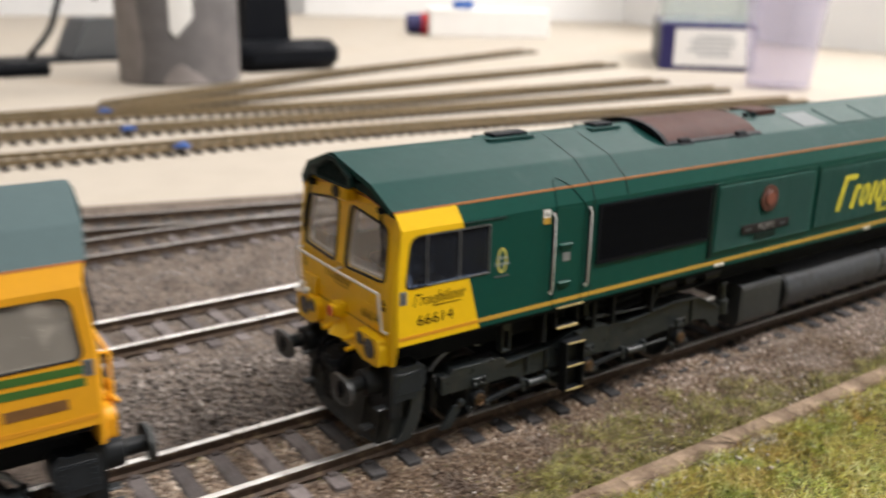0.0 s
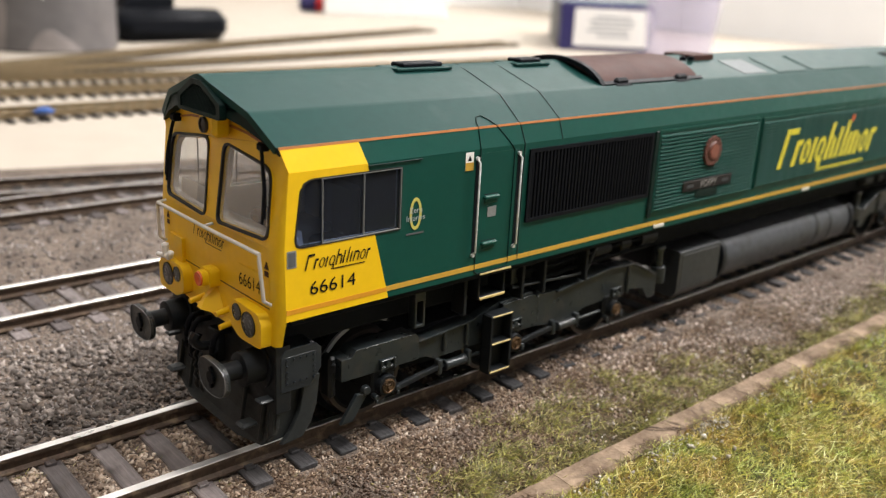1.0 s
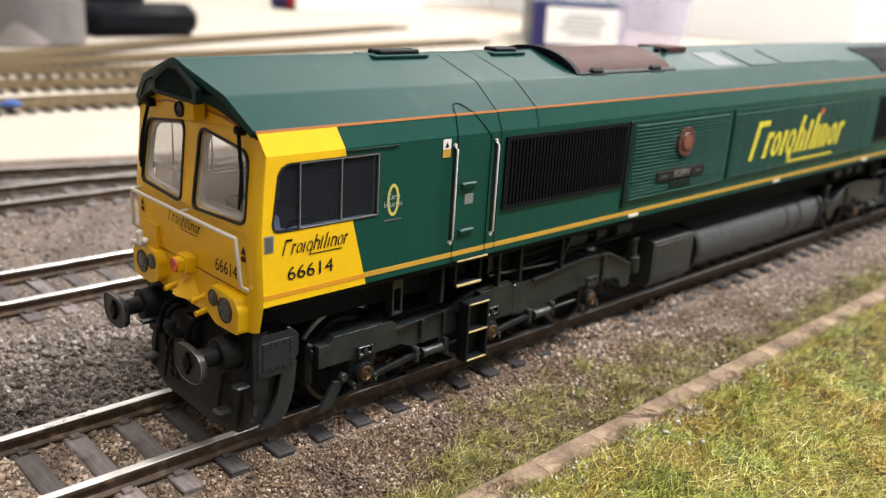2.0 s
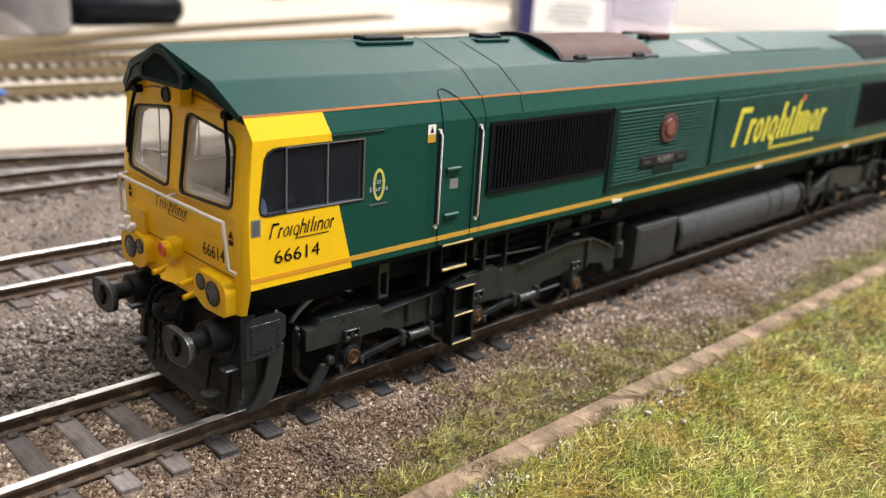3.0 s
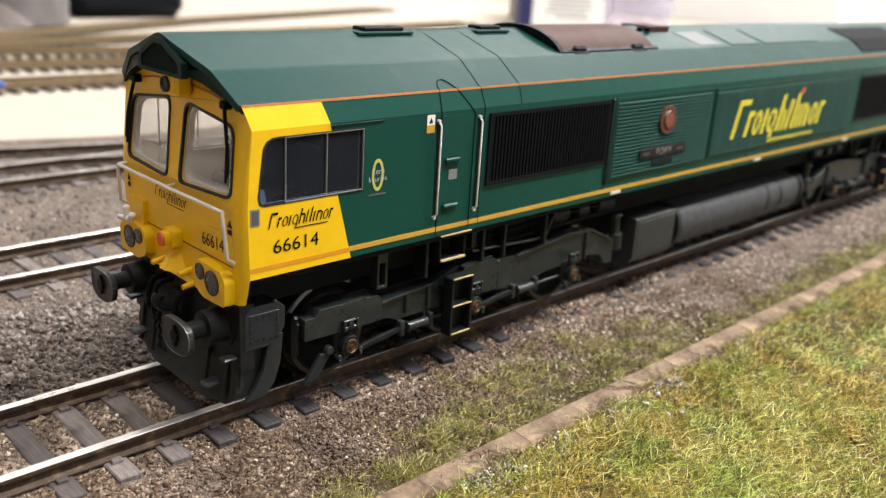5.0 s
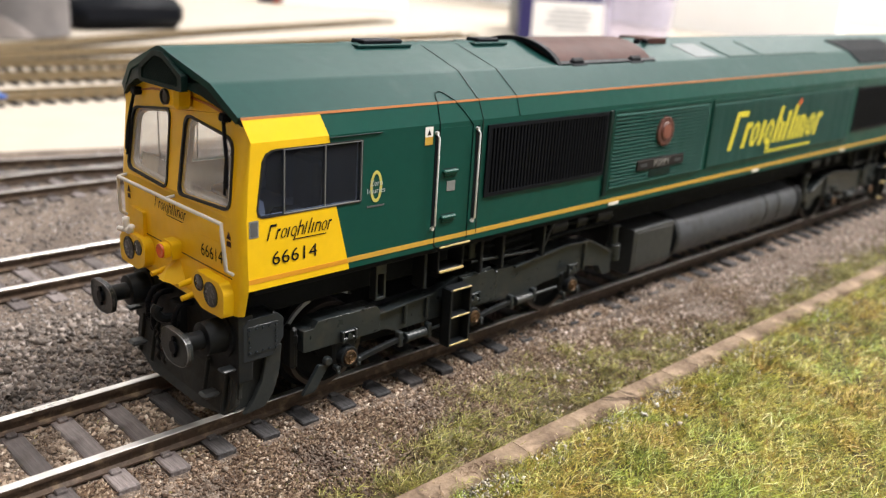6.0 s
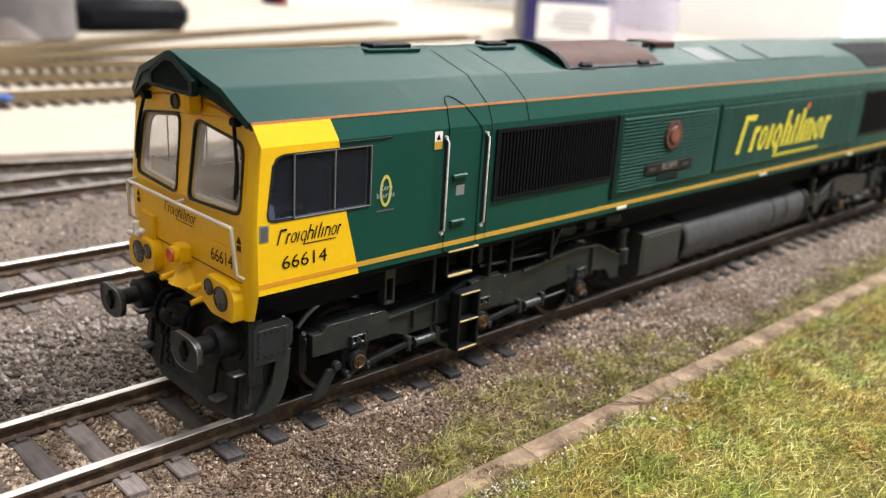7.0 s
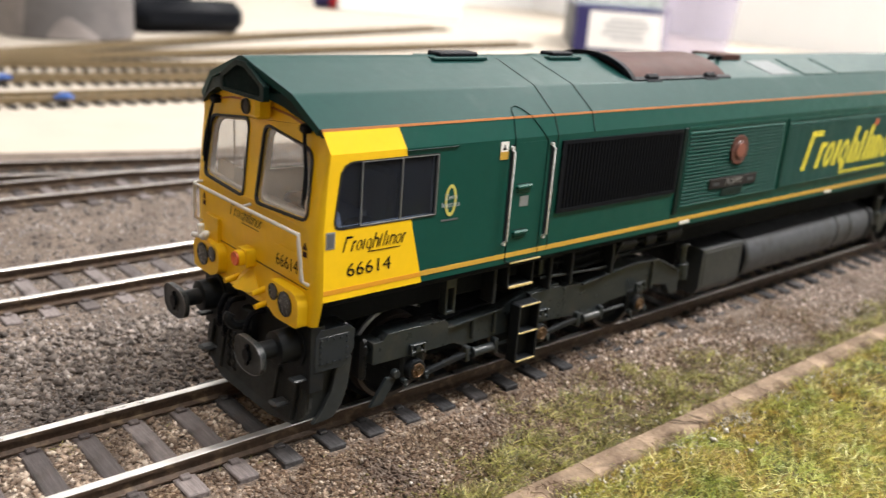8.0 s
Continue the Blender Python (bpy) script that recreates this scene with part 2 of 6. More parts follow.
under = material("underframe_black", (0.0095, 0.0112, 0.0128), 0.45, vary=0.25, grain=1200, stain_to=(0.017, 0.0165, 0.015), stain=250, stain_amount=0.15, spec=0.2)
bogie_grey = material("bogie_grey", (0.0155, 0.0200, 0.0215), 0.34, vary=0.25, grain=1500, stain_to=(0.032, 0.031, 0.027), stain=300, stain_amount=0.25, bump=0.08, bump_scale=5000, spec=0.4)
plough_grey = material("plough_grey", (0.021, 0.024, 0.024), 0.5, vary=0.3, grain=1200, stain=260, stain_to=(0.036, 0.035, 0.031), stain_amount=0.3, bump=0.08, bump_scale=4000, spec=0.25)
tank_grey = material("tank_grey", (0.050, 0.054, 0.060), 0.5, vary=0.15, grain=1000, stain_to=(0.034, 0.034, 0.033), stain=150, stain_amount=0.3, spec=0.3)
slate_grey = material("panel_grey", (0.085, 0.09, 0.095), 0.5, vary=0.12, grain=2000)
light_grey = material("light_grey", (0.40, 0.42, 0.43), 0.5, vary=0.1, grain=1200)
white = material("white_paint", (0.78, 0.77, 0.74), 0.4, vary=0.06, grain=1500)
off_white = material("cab_lining", (0.62, 0.60, 0.55), 0.6, vary=0.08, grain=800)
chrome = material("bright_handrail", (0.70, 0.70, 0.69), 0.28, metal=0.3, vary=0.0, grain=2500, rough_vary=0.02)
steel = material("worn_steel", (0.42, 0.41, 0.39), 0.32, metal=1.0, vary=0.2, grain=1500)
dull_lemon = material("dull_lemon", (0.50, 0.46, 0.10), 0.5, vary=0.1, grain=1500)
pale_gold = material("pale_gold_edge", (0.50, 0.38, 0.14), 0.5, vary=0.15, grain=2000)
seam_dark = material("shut_line", (0.002, 0.010, 0.008), 0.6, vary=0.0)
box_grey = material("box_grey", (0.023, 0.026, 0.0275), 0.45, vary=0.15, grain=900)
frame_silver = material("silver_paint", (0.24, 0.245, 0.25), 0.35, metal=0.4, vary=0.06, grain=900)
# the second locomotive's yellow, its shade put in as a deeper orange
shaded_yellow = material("shaded_warning_yellow", (0.70, 0.33, 0.012), 0.4, vary=0.06, grain=900)
lining = material("pale_lining", (0.78, 0.76, 0.70), 0.55, vary=0.05, grain=800)
tyre_steel = material("dull_tyre", (0.075, 0.064, 0.057), 0.45, metal=0.6, vary=0.25, grain=900)
patch_grey = material("roof_patch_grey", (0.17, 0.185, 0.188), 0.6, spec=0.1, vary=0.1, grain=900)
bronze = material("bronze_cap", (0.12, 0.070, 0.034), 0.45, metal=0.6, vary=0.5, grain=3000, stain=900, stain_to=(0.03, 0.024, 0.02), stain_amount=0.5, bump=0.3, bump_scale=4000)
lens_grey = material("lamp_lens", (0.068, 0.070, 0.071), 0.25, vary=0.25, grain=3500)
lamp_ring = material("lamp_ring", (0.018, 0.015, 0.010), 0.5, vary=0.2, grain=2500)
red_lens = material("orange_red_plastic", (0.62, 0.10, 0.015), 0.35, vary=0.1, grain=2000)
exhaust_brown = material("exhaust_brown", (0.054, 0.021, 0.016), 0.55, vary=0.2, grain=600, stain_to=(0.036, 0.019, 0.017), stain=60, stain_amount=0.3, spec=0.12, rough_vary=0.03)
maroon = material("badge_red", (0.10, 0.034, 0.024), 0.5, vary=0.15, grain=2500)
rose = material("badge_ring", (0.20, 0.062, 0.040), 0.5, vary=0.15, grain=2500)
plate_brown = material("nameplate_brown", (0.015, 0.013, 0.012), 0.6, vary=0.15, grain=2500, spec=0.15)
# windscreen milk: slight real haze, plus painted brightness for the view through
glass = clear("cab_glass", (0.96, 0.965, 0.965), 0.04, milk=(0.76, 0.74, 0.72), milky=0.2)
clean_glass = clear("clean_cab_glass", (0.97, 0.975, 0.98), 0.04, milk=(0.76, 0.74, 0.72), milky=0.03)
# specks are dust; the bluish milk is reflected sheen painted into the glass
side_glass = clear("tinted_side_glass", (0.36, 0.41, 0.52), 0.05, milk=(0.32, 0.38, 0.50), milky=0.026, specks=True)
grimy_glass = clear("grimy_grey_glass", (0.55, 0.53, 0.50), 0.1, milk=(0.50, 0.47, 0.42), milky=0.34, specks=True)
worn_metal = material("worn_grey_edge", (0.24, 0.25, 0.255), 0.4, metal=0.3, vary=0.2, grain=2500)
cab_navy = material("cab_navy", (0.018, 0.025, 0.048), 0.5, vary=0.2, grain=900)
buffer_edge = material("scuffed_buffer_edge", (0.13, 0.13, 0.13), 0.4, metal=0.3, vary=0.3, grain=2500)
cover_blue = material("sandbox_blue_grey", (0.013, 0.017, 0.022), 0.38, vary=0.15, grain=1500, bump=0.08, bump_scale=5000, spec=0.4)
rail_top = material("polished_rail_head", (0.80, 0.78, 0.75), 0.33, metal=1.0, vary=0.14, grain=500)
rail_side = material("rusty_rail_side", (0.070, 0.046, 0.031), 0.5, metal=0.25, vary=0.4, grain=900, stain_to=(0.20, 0.145, 0.09), stain=420, stain_amount=0.25, bump=0.4)
rail_dull = material("dull_rail_head", (0.27, 0.255, 0.24), 0.45, metal=0.8, vary=0.25, grain=400)
rail_new = material("nickel_rail", (0.25, 0.19, 0.11), 0.45, metal=0.7, vary=0.12, grain=600)



def grained(name, colours, along=160.0, across=1900.0):
    """Stained wood: long streaks along y, piece by piece in its own tone."""
    mt = material(name, (0.05, 0.045, 0.04), 0.7, pick="object", colours=colours, vary=0.25, grain=700, stain=160, stain_to=(0.045, 0.036, 0.032), stain_amount=0.25)
    nt = mt.node_tree
    bsdf = nt.nodes["Principled BSDF"]
    was = bsdf.inputs["Base Color"].links[0].from_socket
    coord = nt.nodes.new("ShaderNodeTexCoord")
    mapping = nt.nodes.new("ShaderNodeMapping")
    mapping.inputs["Scale"].default_value = (across, along, across)
    nt.links.new(coord.outputs["Object"], mapping.inputs["Vector"])
    streak = nt.nodes.new("ShaderNodeTexNoise")
    streak.inputs["Scale"].default_value, streak.inputs["Detail"].default_value = 1.0, 5.0
    nt.links.new(mapping.outputs[0], streak.inputs["Vector"])
    ramp = nt.nodes.new("ShaderNodeMapRange")
    ramp.inputs[1].default_value, ramp.inputs[2].default_value, ramp.inputs[3].default_value, ramp.inputs[4].default_value = 0.3, 0.7, 0.68, 1.35
    nt.links.new(streak.outputs["Fac"], ramp.inputs[0])
    hsv = nt.nodes.new("ShaderNodeHueSaturation")
    nt.links.new(ramp.outputs[0], hsv.inputs["Value"])
    nt.links.new(was, hsv.inputs["Color"])
    nt.links.new(hsv.outputs[0], bsdf.inputs["Base Color"])
    bump = nt.nodes.new("ShaderNodeBump")
    bump.inputs["Strength"].default_value, bump.inputs["Distance"].default_value = 0.8, 0.0003
    nt.links.new(streak.outputs["Fac"], bump.inputs["Height"])
    nt.links.new(bump.outputs[0], bsdf.inputs["Normal"])
    return mt


sleeper_dark = grained("stained_sleeper", [(0.034, 0.028, 0.027), (0.082, 0.068, 0.065), (0.155, 0.132, 0.126)])
# darker wood, with some shade from the locomotive put into its colour
sleeper_dark_shaded = grained("dark_shaded_sleeper", [(0.010, 0.010, 0.011), (0.022, 0.021, 0.022), (0.050, 0.046, 0.046)])
sleeper_new = material("black_plastic_sleeper", (0.022, 0.018, 0.015), 0.55, vary=0.2, grain=600)
def grit_shade(name):
    """Fine glued grit: small grains of mixed browns with dirt lying over them in patches."""
    mt = material(name, (0.2, 0.15, 0.11), 0.9, vary=0.25, grain=500, stain=55, bump=0.0)
    nt = mt.node_tree
    bsdf = nt.nodes["Principled BSDF"]
    coord = nt.nodes.new("ShaderNodeTexCoord")
    layers = []
    for scale in (1500.0, 3600.0):
        grains = nt.nodes.new("ShaderNodeTexVoronoi")
        grains.inputs["Scale"].default_value = scale
        nt.links.new(coord.outputs["Object"], grains.inputs["Vector"])
        split = nt.nodes.new("ShaderNodeSeparateColor")
        nt.links.new(grains.outputs["Color"], split.inputs[0])
        ramp = nt.nodes.new("ShaderNodeValToRGB")
        el = ramp.color_ramp.elements
        while len(el) < 5:
            el.new(0.5)
        for i, tone in enumerate(((0.040, 0.029, 0.021), (0.090, 0.066, 0.049), (0.14, 0.105, 0.080), (0.20, 0.155, 0.122), (0.34, 0.28, 0.235))):
            el[i].position, el[i].color = (0.0, 0.3, 0.6, 0.9, 1.0)[i], (*tone, 1)
        nt.links.new(split.outputs[0], ramp.inputs[0])
        layers.append((grains.outputs["Distance"], ramp.outputs[0]))
    mix = nt.nodes.new("ShaderNodeMix")
    mix.data_type = "RGBA"
    mix.inputs[0].default_value = 0.5
    nt.links.new(layers[0][1], mix.inputs[6])
    nt.links.new(layers[1][1], mix.inputs[7])
    patch = nt.nodes.new("ShaderNodeTexNoise")
    patch.inputs["Scale"].default_value, patch.inputs["Detail"].default_value = 75.0, 6.0
    nt.links.new(coord.outputs["Object"], patch.inputs["Vector"])
    ease = nt.nodes.new("ShaderNodeMapRange")
    ease.inputs[1].default_value, ease.inputs[2].default_value, ease.inputs[4].default_value = 0.48, 0.68, 0.75
    nt.links.new(patch.outputs["Fac"], ease.inputs[0])
    dirt = nt.nodes.new("ShaderNodeMix")
    dirt.data_type = "RGBA"
    nt.links.new(ease.outputs[0], dirt.inputs[0])
    nt.links.new(mix.outputs[2], dirt.inputs[6])
    dirt.inputs[7].default_value = (0.060, 0.043, 0.032, 1)
    nt.links.new(dirt.outputs[2], bsdf.inputs["Base Color"])
    bump = nt.nodes.new("ShaderNodeBump")
    bump.invert = True
    bump.inputs["Strength"].default_value, bump.inputs["Distance"].default_value = 0.8, 0.0003
    nt.links.new(layers[0][0], bump.inputs["Height"])
    fine = nt.nodes.new("ShaderNodeBump")
    fine.invert = True
    fine.inputs["Strength"].default_value, fine.inputs["Distance"].default_value = 0.8, 0.00015
    nt.links.new(layers[1][0], fine.inputs["Height"])
    nt.links.new(bump.outputs[0], fine.inputs["Normal"])
    nt.links.new(fine.outputs[0], bsdf.inputs["Normal"])
    return mt


soil = grit_shade("ballast_bed")
stone = material("ballast_stone", (0.2, 0.17, 0.15), 0.9, pick="island", colours=[(0.060, 0.038, 0.026), (0.14, 0.094, 0.064), (0.21, 0.148, 0.104), (0.275, 0.200, 0.146), (0.37, 0.285, 0.215), (0.56, 0.48, 0.39)],
                 vary=0.35, grain=1500, stain=110, stain_to=(0.050, 0.032, 0.024), stain_amount=0.55, bump=0.5, bump_scale=3000, spec=0.2)
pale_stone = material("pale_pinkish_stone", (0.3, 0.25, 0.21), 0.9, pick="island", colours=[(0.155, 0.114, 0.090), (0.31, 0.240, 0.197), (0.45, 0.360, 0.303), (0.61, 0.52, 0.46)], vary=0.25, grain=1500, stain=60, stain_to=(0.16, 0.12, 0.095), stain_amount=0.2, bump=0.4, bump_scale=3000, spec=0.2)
tan_stone = material("tan_stone", (0.2, 0.17, 0.12), 0.9, pick="island", colours=[(0.15, 0.110, 0.082), (0.28, 0.212, 0.160), (0.40, 0.312, 0.236), (0.50, 0.405, 0.315), (0.68, 0.595, 0.50)], vary=0.3, grain=1200, stain=60, stain_to=(0.095, 0.070, 0.054), stain_amount=0.3, bump=0.6, bump_scale=2500, spec=0.2)
dark_stone = material("sooty_stone", (0.1, 0.09, 0.085), 0.9, pick="island", colours=[(0.088, 0.079, 0.075), (0.155, 0.138, 0.129), (0.228, 0.204, 0.190), (0.385, 0.347, 0.323)],
                      vary=0.3, grain=1500, stain=40, stain_to=(0.030, 0.026, 0.025), stain_amount=0.42, bump=0.4, bump_scale=3000, spec=0.2)
lump_stone = material("dark_lump_stone", (0.1, 0.09, 0.08), 0.9, pick="island", colours=[(0.066, 0.056, 0.049), (0.13, 0.110, 0.096), (0.20, 0.172, 0.151), (0.34, 0.295, 0.262)], vary=0.3, grain=1500, stain=40, stain_to=(0.028, 0.023, 0.020), stain_amount=0.45, bump=0.4, bump_scale=3000, spec=0.2)
litter_brown = material("dead_litter", (0.12, 0.07, 0.04), 0.9, pick="island", colours=[(0.032, 0.019, 0.012), (0.085, 0.052, 0.034), (0.145, 0.095, 0.062), (0.21, 0.150, 0.10), (0.40, 0.32, 0.23)], vary=0.3, grain=400, stain=60, spec=0.15)
turf = material("turf_bed", (0.055, 0.043, 0.014), 0.95, vary=0.4, grain=500, stain_to=(0.105, 0.068, 0.028), stain=60, stain_amount=0.4, bump=1.0, bump_scale=1200)


def grass_shade(name):
    """Fibres whose tone runs from fibre to fibre and whose hue drifts over the ground in patches."""
    mt = material(name, (0.2, 0.2, 0.05), 0.55, pick="island", colours=[(0.040, 0.026, 0.010), (0.18, 0.185, 0.030), (0.33, 0.19, 0.042), (0.11, 0.145, 0.028), (0.38, 0.37, 0.058), (0.58, 0.54, 0.11), (0.88, 0.84, 0.44)], vary=0.25, grain=300, stain=35, spec=0.25)
    nt = mt.node_tree
    bsdf = nt.nodes["Principled BSDF"]
    was = bsdf.inputs["Base Color"].links[0].from_socket
    coord = nt.nodes.new("ShaderNodeTexCoord")
    patch = nt.nodes.new("ShaderNodeTexNoise")
    patch.inputs["Scale"].default_value, patch.inputs["Detail"].default_value = 75.0, 3.0
    nt.links.new(coord.outputs["Object"], patch.inputs["Vector"])
    ease = nt.nodes.new("ShaderNodeMapRange")
    ease.inputs[1].default_value, ease.inputs[2].default_value = 0.45, 0.60
    nt.links.new(patch.outputs["Fac"], ease.inputs[0])
    mix = nt.nodes.new("ShaderNodeMix")
    mix.data_type, mix.blend_type = "RGBA", "MULTIPLY"
    nt.links.new(ease.outputs[0], mix.inputs[0])
    nt.links.new(was, mix.inputs[6])
    mix.inputs[7].default_value = (0.92, 0.76, 0.66, 1)
    other = nt.nodes.new("ShaderNodeTexNoise")
    other.inputs["Scale"].default_value, other.inputs["Detail"].default_value = 130.0, 4.0
    nt.links.new(coord.outputs["Object"], other.inputs["Vector"])
    ease = nt.nodes.new("ShaderNodeMapRange")
    ease.inputs[1].default_value, ease.inputs[2].default_value = 0.50, 0.62
    nt.links.new(other.outputs["Fac"], ease.inputs[0])
    leafy = nt.nodes.new("ShaderNodeMix")
    leafy.data_type, leafy.blend_type = "RGBA", "MULTIPLY"
    nt.links.new(ease.outputs[0], leafy.inputs[0])
    nt.links.new(mix.outputs[2], leafy.inputs[6])
    leafy.inputs[7].default_value = (0.72, 0.90, 0.66, 1)
    nt.links.new(leafy.outputs[2], bsdf.inputs["Base Color"])
    return mt


blade = grass_shade("grass_fibre")
weed = material("weed_fibre", (0.2, 0.18, 0.06), 0.6, pick="island", colours=[(0.036, 0.026, 0.010), (0.12, 0.132, 0.020), (0.16, 0.092, 0.030), (0.19, 0.205, 0.030), (0.11, 0.066, 0.026), (0.34, 0.34, 0.050), (0.62, 0.54, 0.22)], vary=0.3, grain=300, stain=60)
moss = material("moss_crumb", (0.1, 0.08, 0.03), 0.9, pick="island", colours=[(0.035, 0.026, 0.014), (0.075, 0.055, 0.025), (0.12, 0.10, 0.03), (0.19, 0.155, 0.06)], vary=0.3, grain=900, stain=80)
crumb = material("pale_grey_crumb", (0.3, 0.29, 0.26), 0.9, pick="island", colours=[(0.15, 0.132, 0.105), (0.29, 0.262, 0.215), (0.45, 0.415, 0.35), (0.66, 0.62, 0.55)], vary=0.25, grain=1200, spec=0.2)
white_chip = material("pale_chip", (0.4, 0.36, 0.31), 0.8, pick="island", colours=[(0.24, 0.205, 0.17), (0.42, 0.37, 0.32), (0.70, 0.67, 0.62)], vary=0.2, grain=900)
def kerb_shade(name):
    """Brown weathered slab with dark cracks and flaked edges."""
    mt = material(name, (0.265, 0.195, 0.135), 0.85, vary=0.4, grain=900, stain_to=(0.13, 0.088, 0.060), stain=130, stain_amount=0.5, bump=0.8, bump_scale=900, spec=0.2)
    nt = mt.node_tree
    bsdf = nt.nodes["Principled BSDF"]
    was = bsdf.inputs["Base Color"].links[0].from_socket
    where = nt.nodes.new("ShaderNodeNewGeometry")
    bend = nt.nodes.new("ShaderNodeTexNoise")
    bend.inputs["Scale"].default_value, bend.inputs["Detail"].default_value = 260.0, 5.0
    nt.links.new(where.outputs["Position"], bend.inputs["Vector"])
    push = nt.nodes.new("ShaderNodeMix")
    push.data_type, push.blend_type = "RGBA", "ADD"
    push.inputs[0].default_value = 0.003
    nt.links.new(where.outputs["Position"], push.inputs[6])
    nt.links.new(bend.outputs["Color"], push.inputs[7])
    cells = nt.nodes.new("ShaderNodeTexVoronoi")
    cells.feature = "DISTANCE_TO_EDGE"
    cells.inputs["Scale"].default_value = 120.0
    nt.links.new(push.outputs[2], cells.inputs["Vector"])
    thin = nt.nodes.new("ShaderNodeMapRange")
    thin.inputs[1].default_value, thin.inputs[2].default_value, thin.inputs[3].default_value, thin.inputs[4].default_value = 0.008, 0.05, 1.0, 0.0
    nt.links.new(cells.outputs["Distance"], thin.inputs[0])
    few = nt.nodes.new("ShaderNodeMapRange")
    few.inputs[1].default_value, few.inputs[2].default_value = 0.52, 0.62
    some = nt.nodes.new("ShaderNodeTexNoise")
    some.inputs["Scale"].default_value = 90.0
    nt.links.new(where.outputs["Position"], some.inputs["Vector"])
    nt.links.new(some.outputs["Fac"], few.inputs[0])
    both = nt.nodes.new("ShaderNodeMath")
    both.operation = "MULTIPLY"
    nt.links.new(thin.outputs[0], both.inputs[0])
    nt.links.new(few.outputs[0], both.inputs[1])
    mix = nt.nodes.new("ShaderNodeMix")
    mix.data_type = "RGBA"
    nt.links.new(both.outputs[0], mix.inputs[0])
    nt.links.new(was, mix.inputs[6])
    mix.inputs[7].default_value = (0.05, 0.033, 0.022, 1)
    nt.links.new(mix.outputs[2], bsdf.inputs["Base Color"])
    return mt


concrete = kerb_shade("weathered_kerb")
ply = material("pale_plywood", (0.390, 0.345, 0.284), 0.7, vary=0.06, grain=60, stain=9, stain_to=(0.40, 0.33, 0.25), stain_amount=0.2)

# ---- lettering and marks ----
def letters(text, height):
    """Built-in letters as flat triangles: (vertices, faces) in millimetres, from x = 0, on the line z = 0."""
    cu = bpy.data.curves.new("letters", "FONT")
    cu.body, cu.size, cu.resolution_u = text, 1.0, 3
    ob = new("letters", cu)
    me = bpy.data.meshes.new_from_object(ob.evaluated_get(bpy.context.evaluated_depsgraph_get()))
    vs = [v.co.copy() for v in me.vertices]
    fs = [tuple(p.vertices) for p in me.polygons]
    bpy.data.objects.remove(ob)
    bpy.data.curves.remove(cu)
    bpy.data.meshes.remove(me)
    top = max(v.y for v in vs)
    left = min(v.x for v in vs)
    k = height / top
    return [((v.x - left) * k, v.y * k) for v in vs], fs


def lettering(geo, text, height, put, squeeze=1.0, centre=False, slant=0.0):
    vs, fs = letters(text, height)
    wide = max(v[0] for v in vs) * squeeze
    off = -wide / 2 if centre else 0.0
    return geo.add([put(v[0] * squeeze + off + slant * v[1], v[1]) for v in vs], fs)


def stroke_piece(x, low, high, wide, put, slant):
    return Geo().add([put(x + slant * low, low), put(x + slant * low + wide, low), put(x + slant * high + wide, high), put(x + slant * high, high)], [(0, 1, 2, 3)])


def ring_piece(x, low, high, wide, thick, put, slant, n=18):
    """A slanted oval ring."""
    g, vs = Geo(), []
    for inner in (0.0, thick):
        for k in range(n):
            w = 2 * math.pi * k / n
            v = (low + high) / 2 + ((high - low) / 2 - inner * 0.8) * math.sin(w)
            vs.append(put(x + wide / 2 + (wide / 2 - inner) * math.cos(w) + slant * v, v))
    return g.add(vs, [(k, (k + 1) % n, n + (k + 1) % n, n + k) for k in range(n)])


# the sign's rhythm: (kind of shape, width, height), widths in hundredths of the sign
RHYTHM = (("corner", 11.5, 1.0), ("hook", 6.5, 0.66), ("ring", 9.0, 0.66), ("bar", 4.6, 0.66), ("tail", 9.6, 0.66), ("tall_arch", 9.6, 1.0), ("bar", 5.6, 0.84),
          ("bar", 4.6, 1.0), ("bar", 4.6, 0.66), ("arch", 9.6, 0.66), ("ring", 9.0, 0.66), ("hook", 6.5, 0.66))


def wordmark(name, wide, high, put, mat, parent, slant=0.28, label="", flip=None, bold=1.0):
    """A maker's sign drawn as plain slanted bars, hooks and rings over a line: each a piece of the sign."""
    u = wide / 92.0
    t = 2.1 * u * bold
    sign = part(name, stroke_piece(wide * 0.40, -high * 0.26, -high * 0.19, wide * 0.52, put, slant), mat, parent, label, flip=flip)
    x = 0.0
    for kind, w, tall in RHYTHM:
        w, top = w * u, tall * high
        pieces = []
        if kind in ("ring", "tail"):
            pieces.append(ring_piece(x, 0.0, top, w * 0.84, t * 0.8, put, slant))
        else:
            pieces.append(stroke_piece(x, 0.0, top, t, put, slant))
        if kind == "corner":
            pieces.append(stroke_piece(x + t * 1.01, high * 0.84, high, w * 0.62, put, slant))
        if kind == "hook":
            pieces.append(stroke_piece(x + t * 1.01, top - 0.15 * high, top, w * 0.36, put, slant))
        if kind in ("arch", "tall_arch"):
            pieces.append(stroke_piece(x + w * 0.84 - t, 0.0, high * 0.56, t, put, slant))
            pieces.append(stroke_piece(x + t * 1.01, high * 0.53, high * 0.66, w * 0.84 - t * 2.1, put, slant))
        if kind == "tail":
            pieces.append(stroke_piece(x + w * 0.84 - t, -high * 0.16, high * 0.08, t, put, slant))
        for g in pieces:
            part("stroke", g, mat, sign, flip=flip)
        x += w
    return sign


# ---- the locomotive ----
XM = 229.0          # twice the middle of the locomotive
Z0, ZK, ZE = 22.0, 41.7, 44.8    # bottom of the body, kink, eave
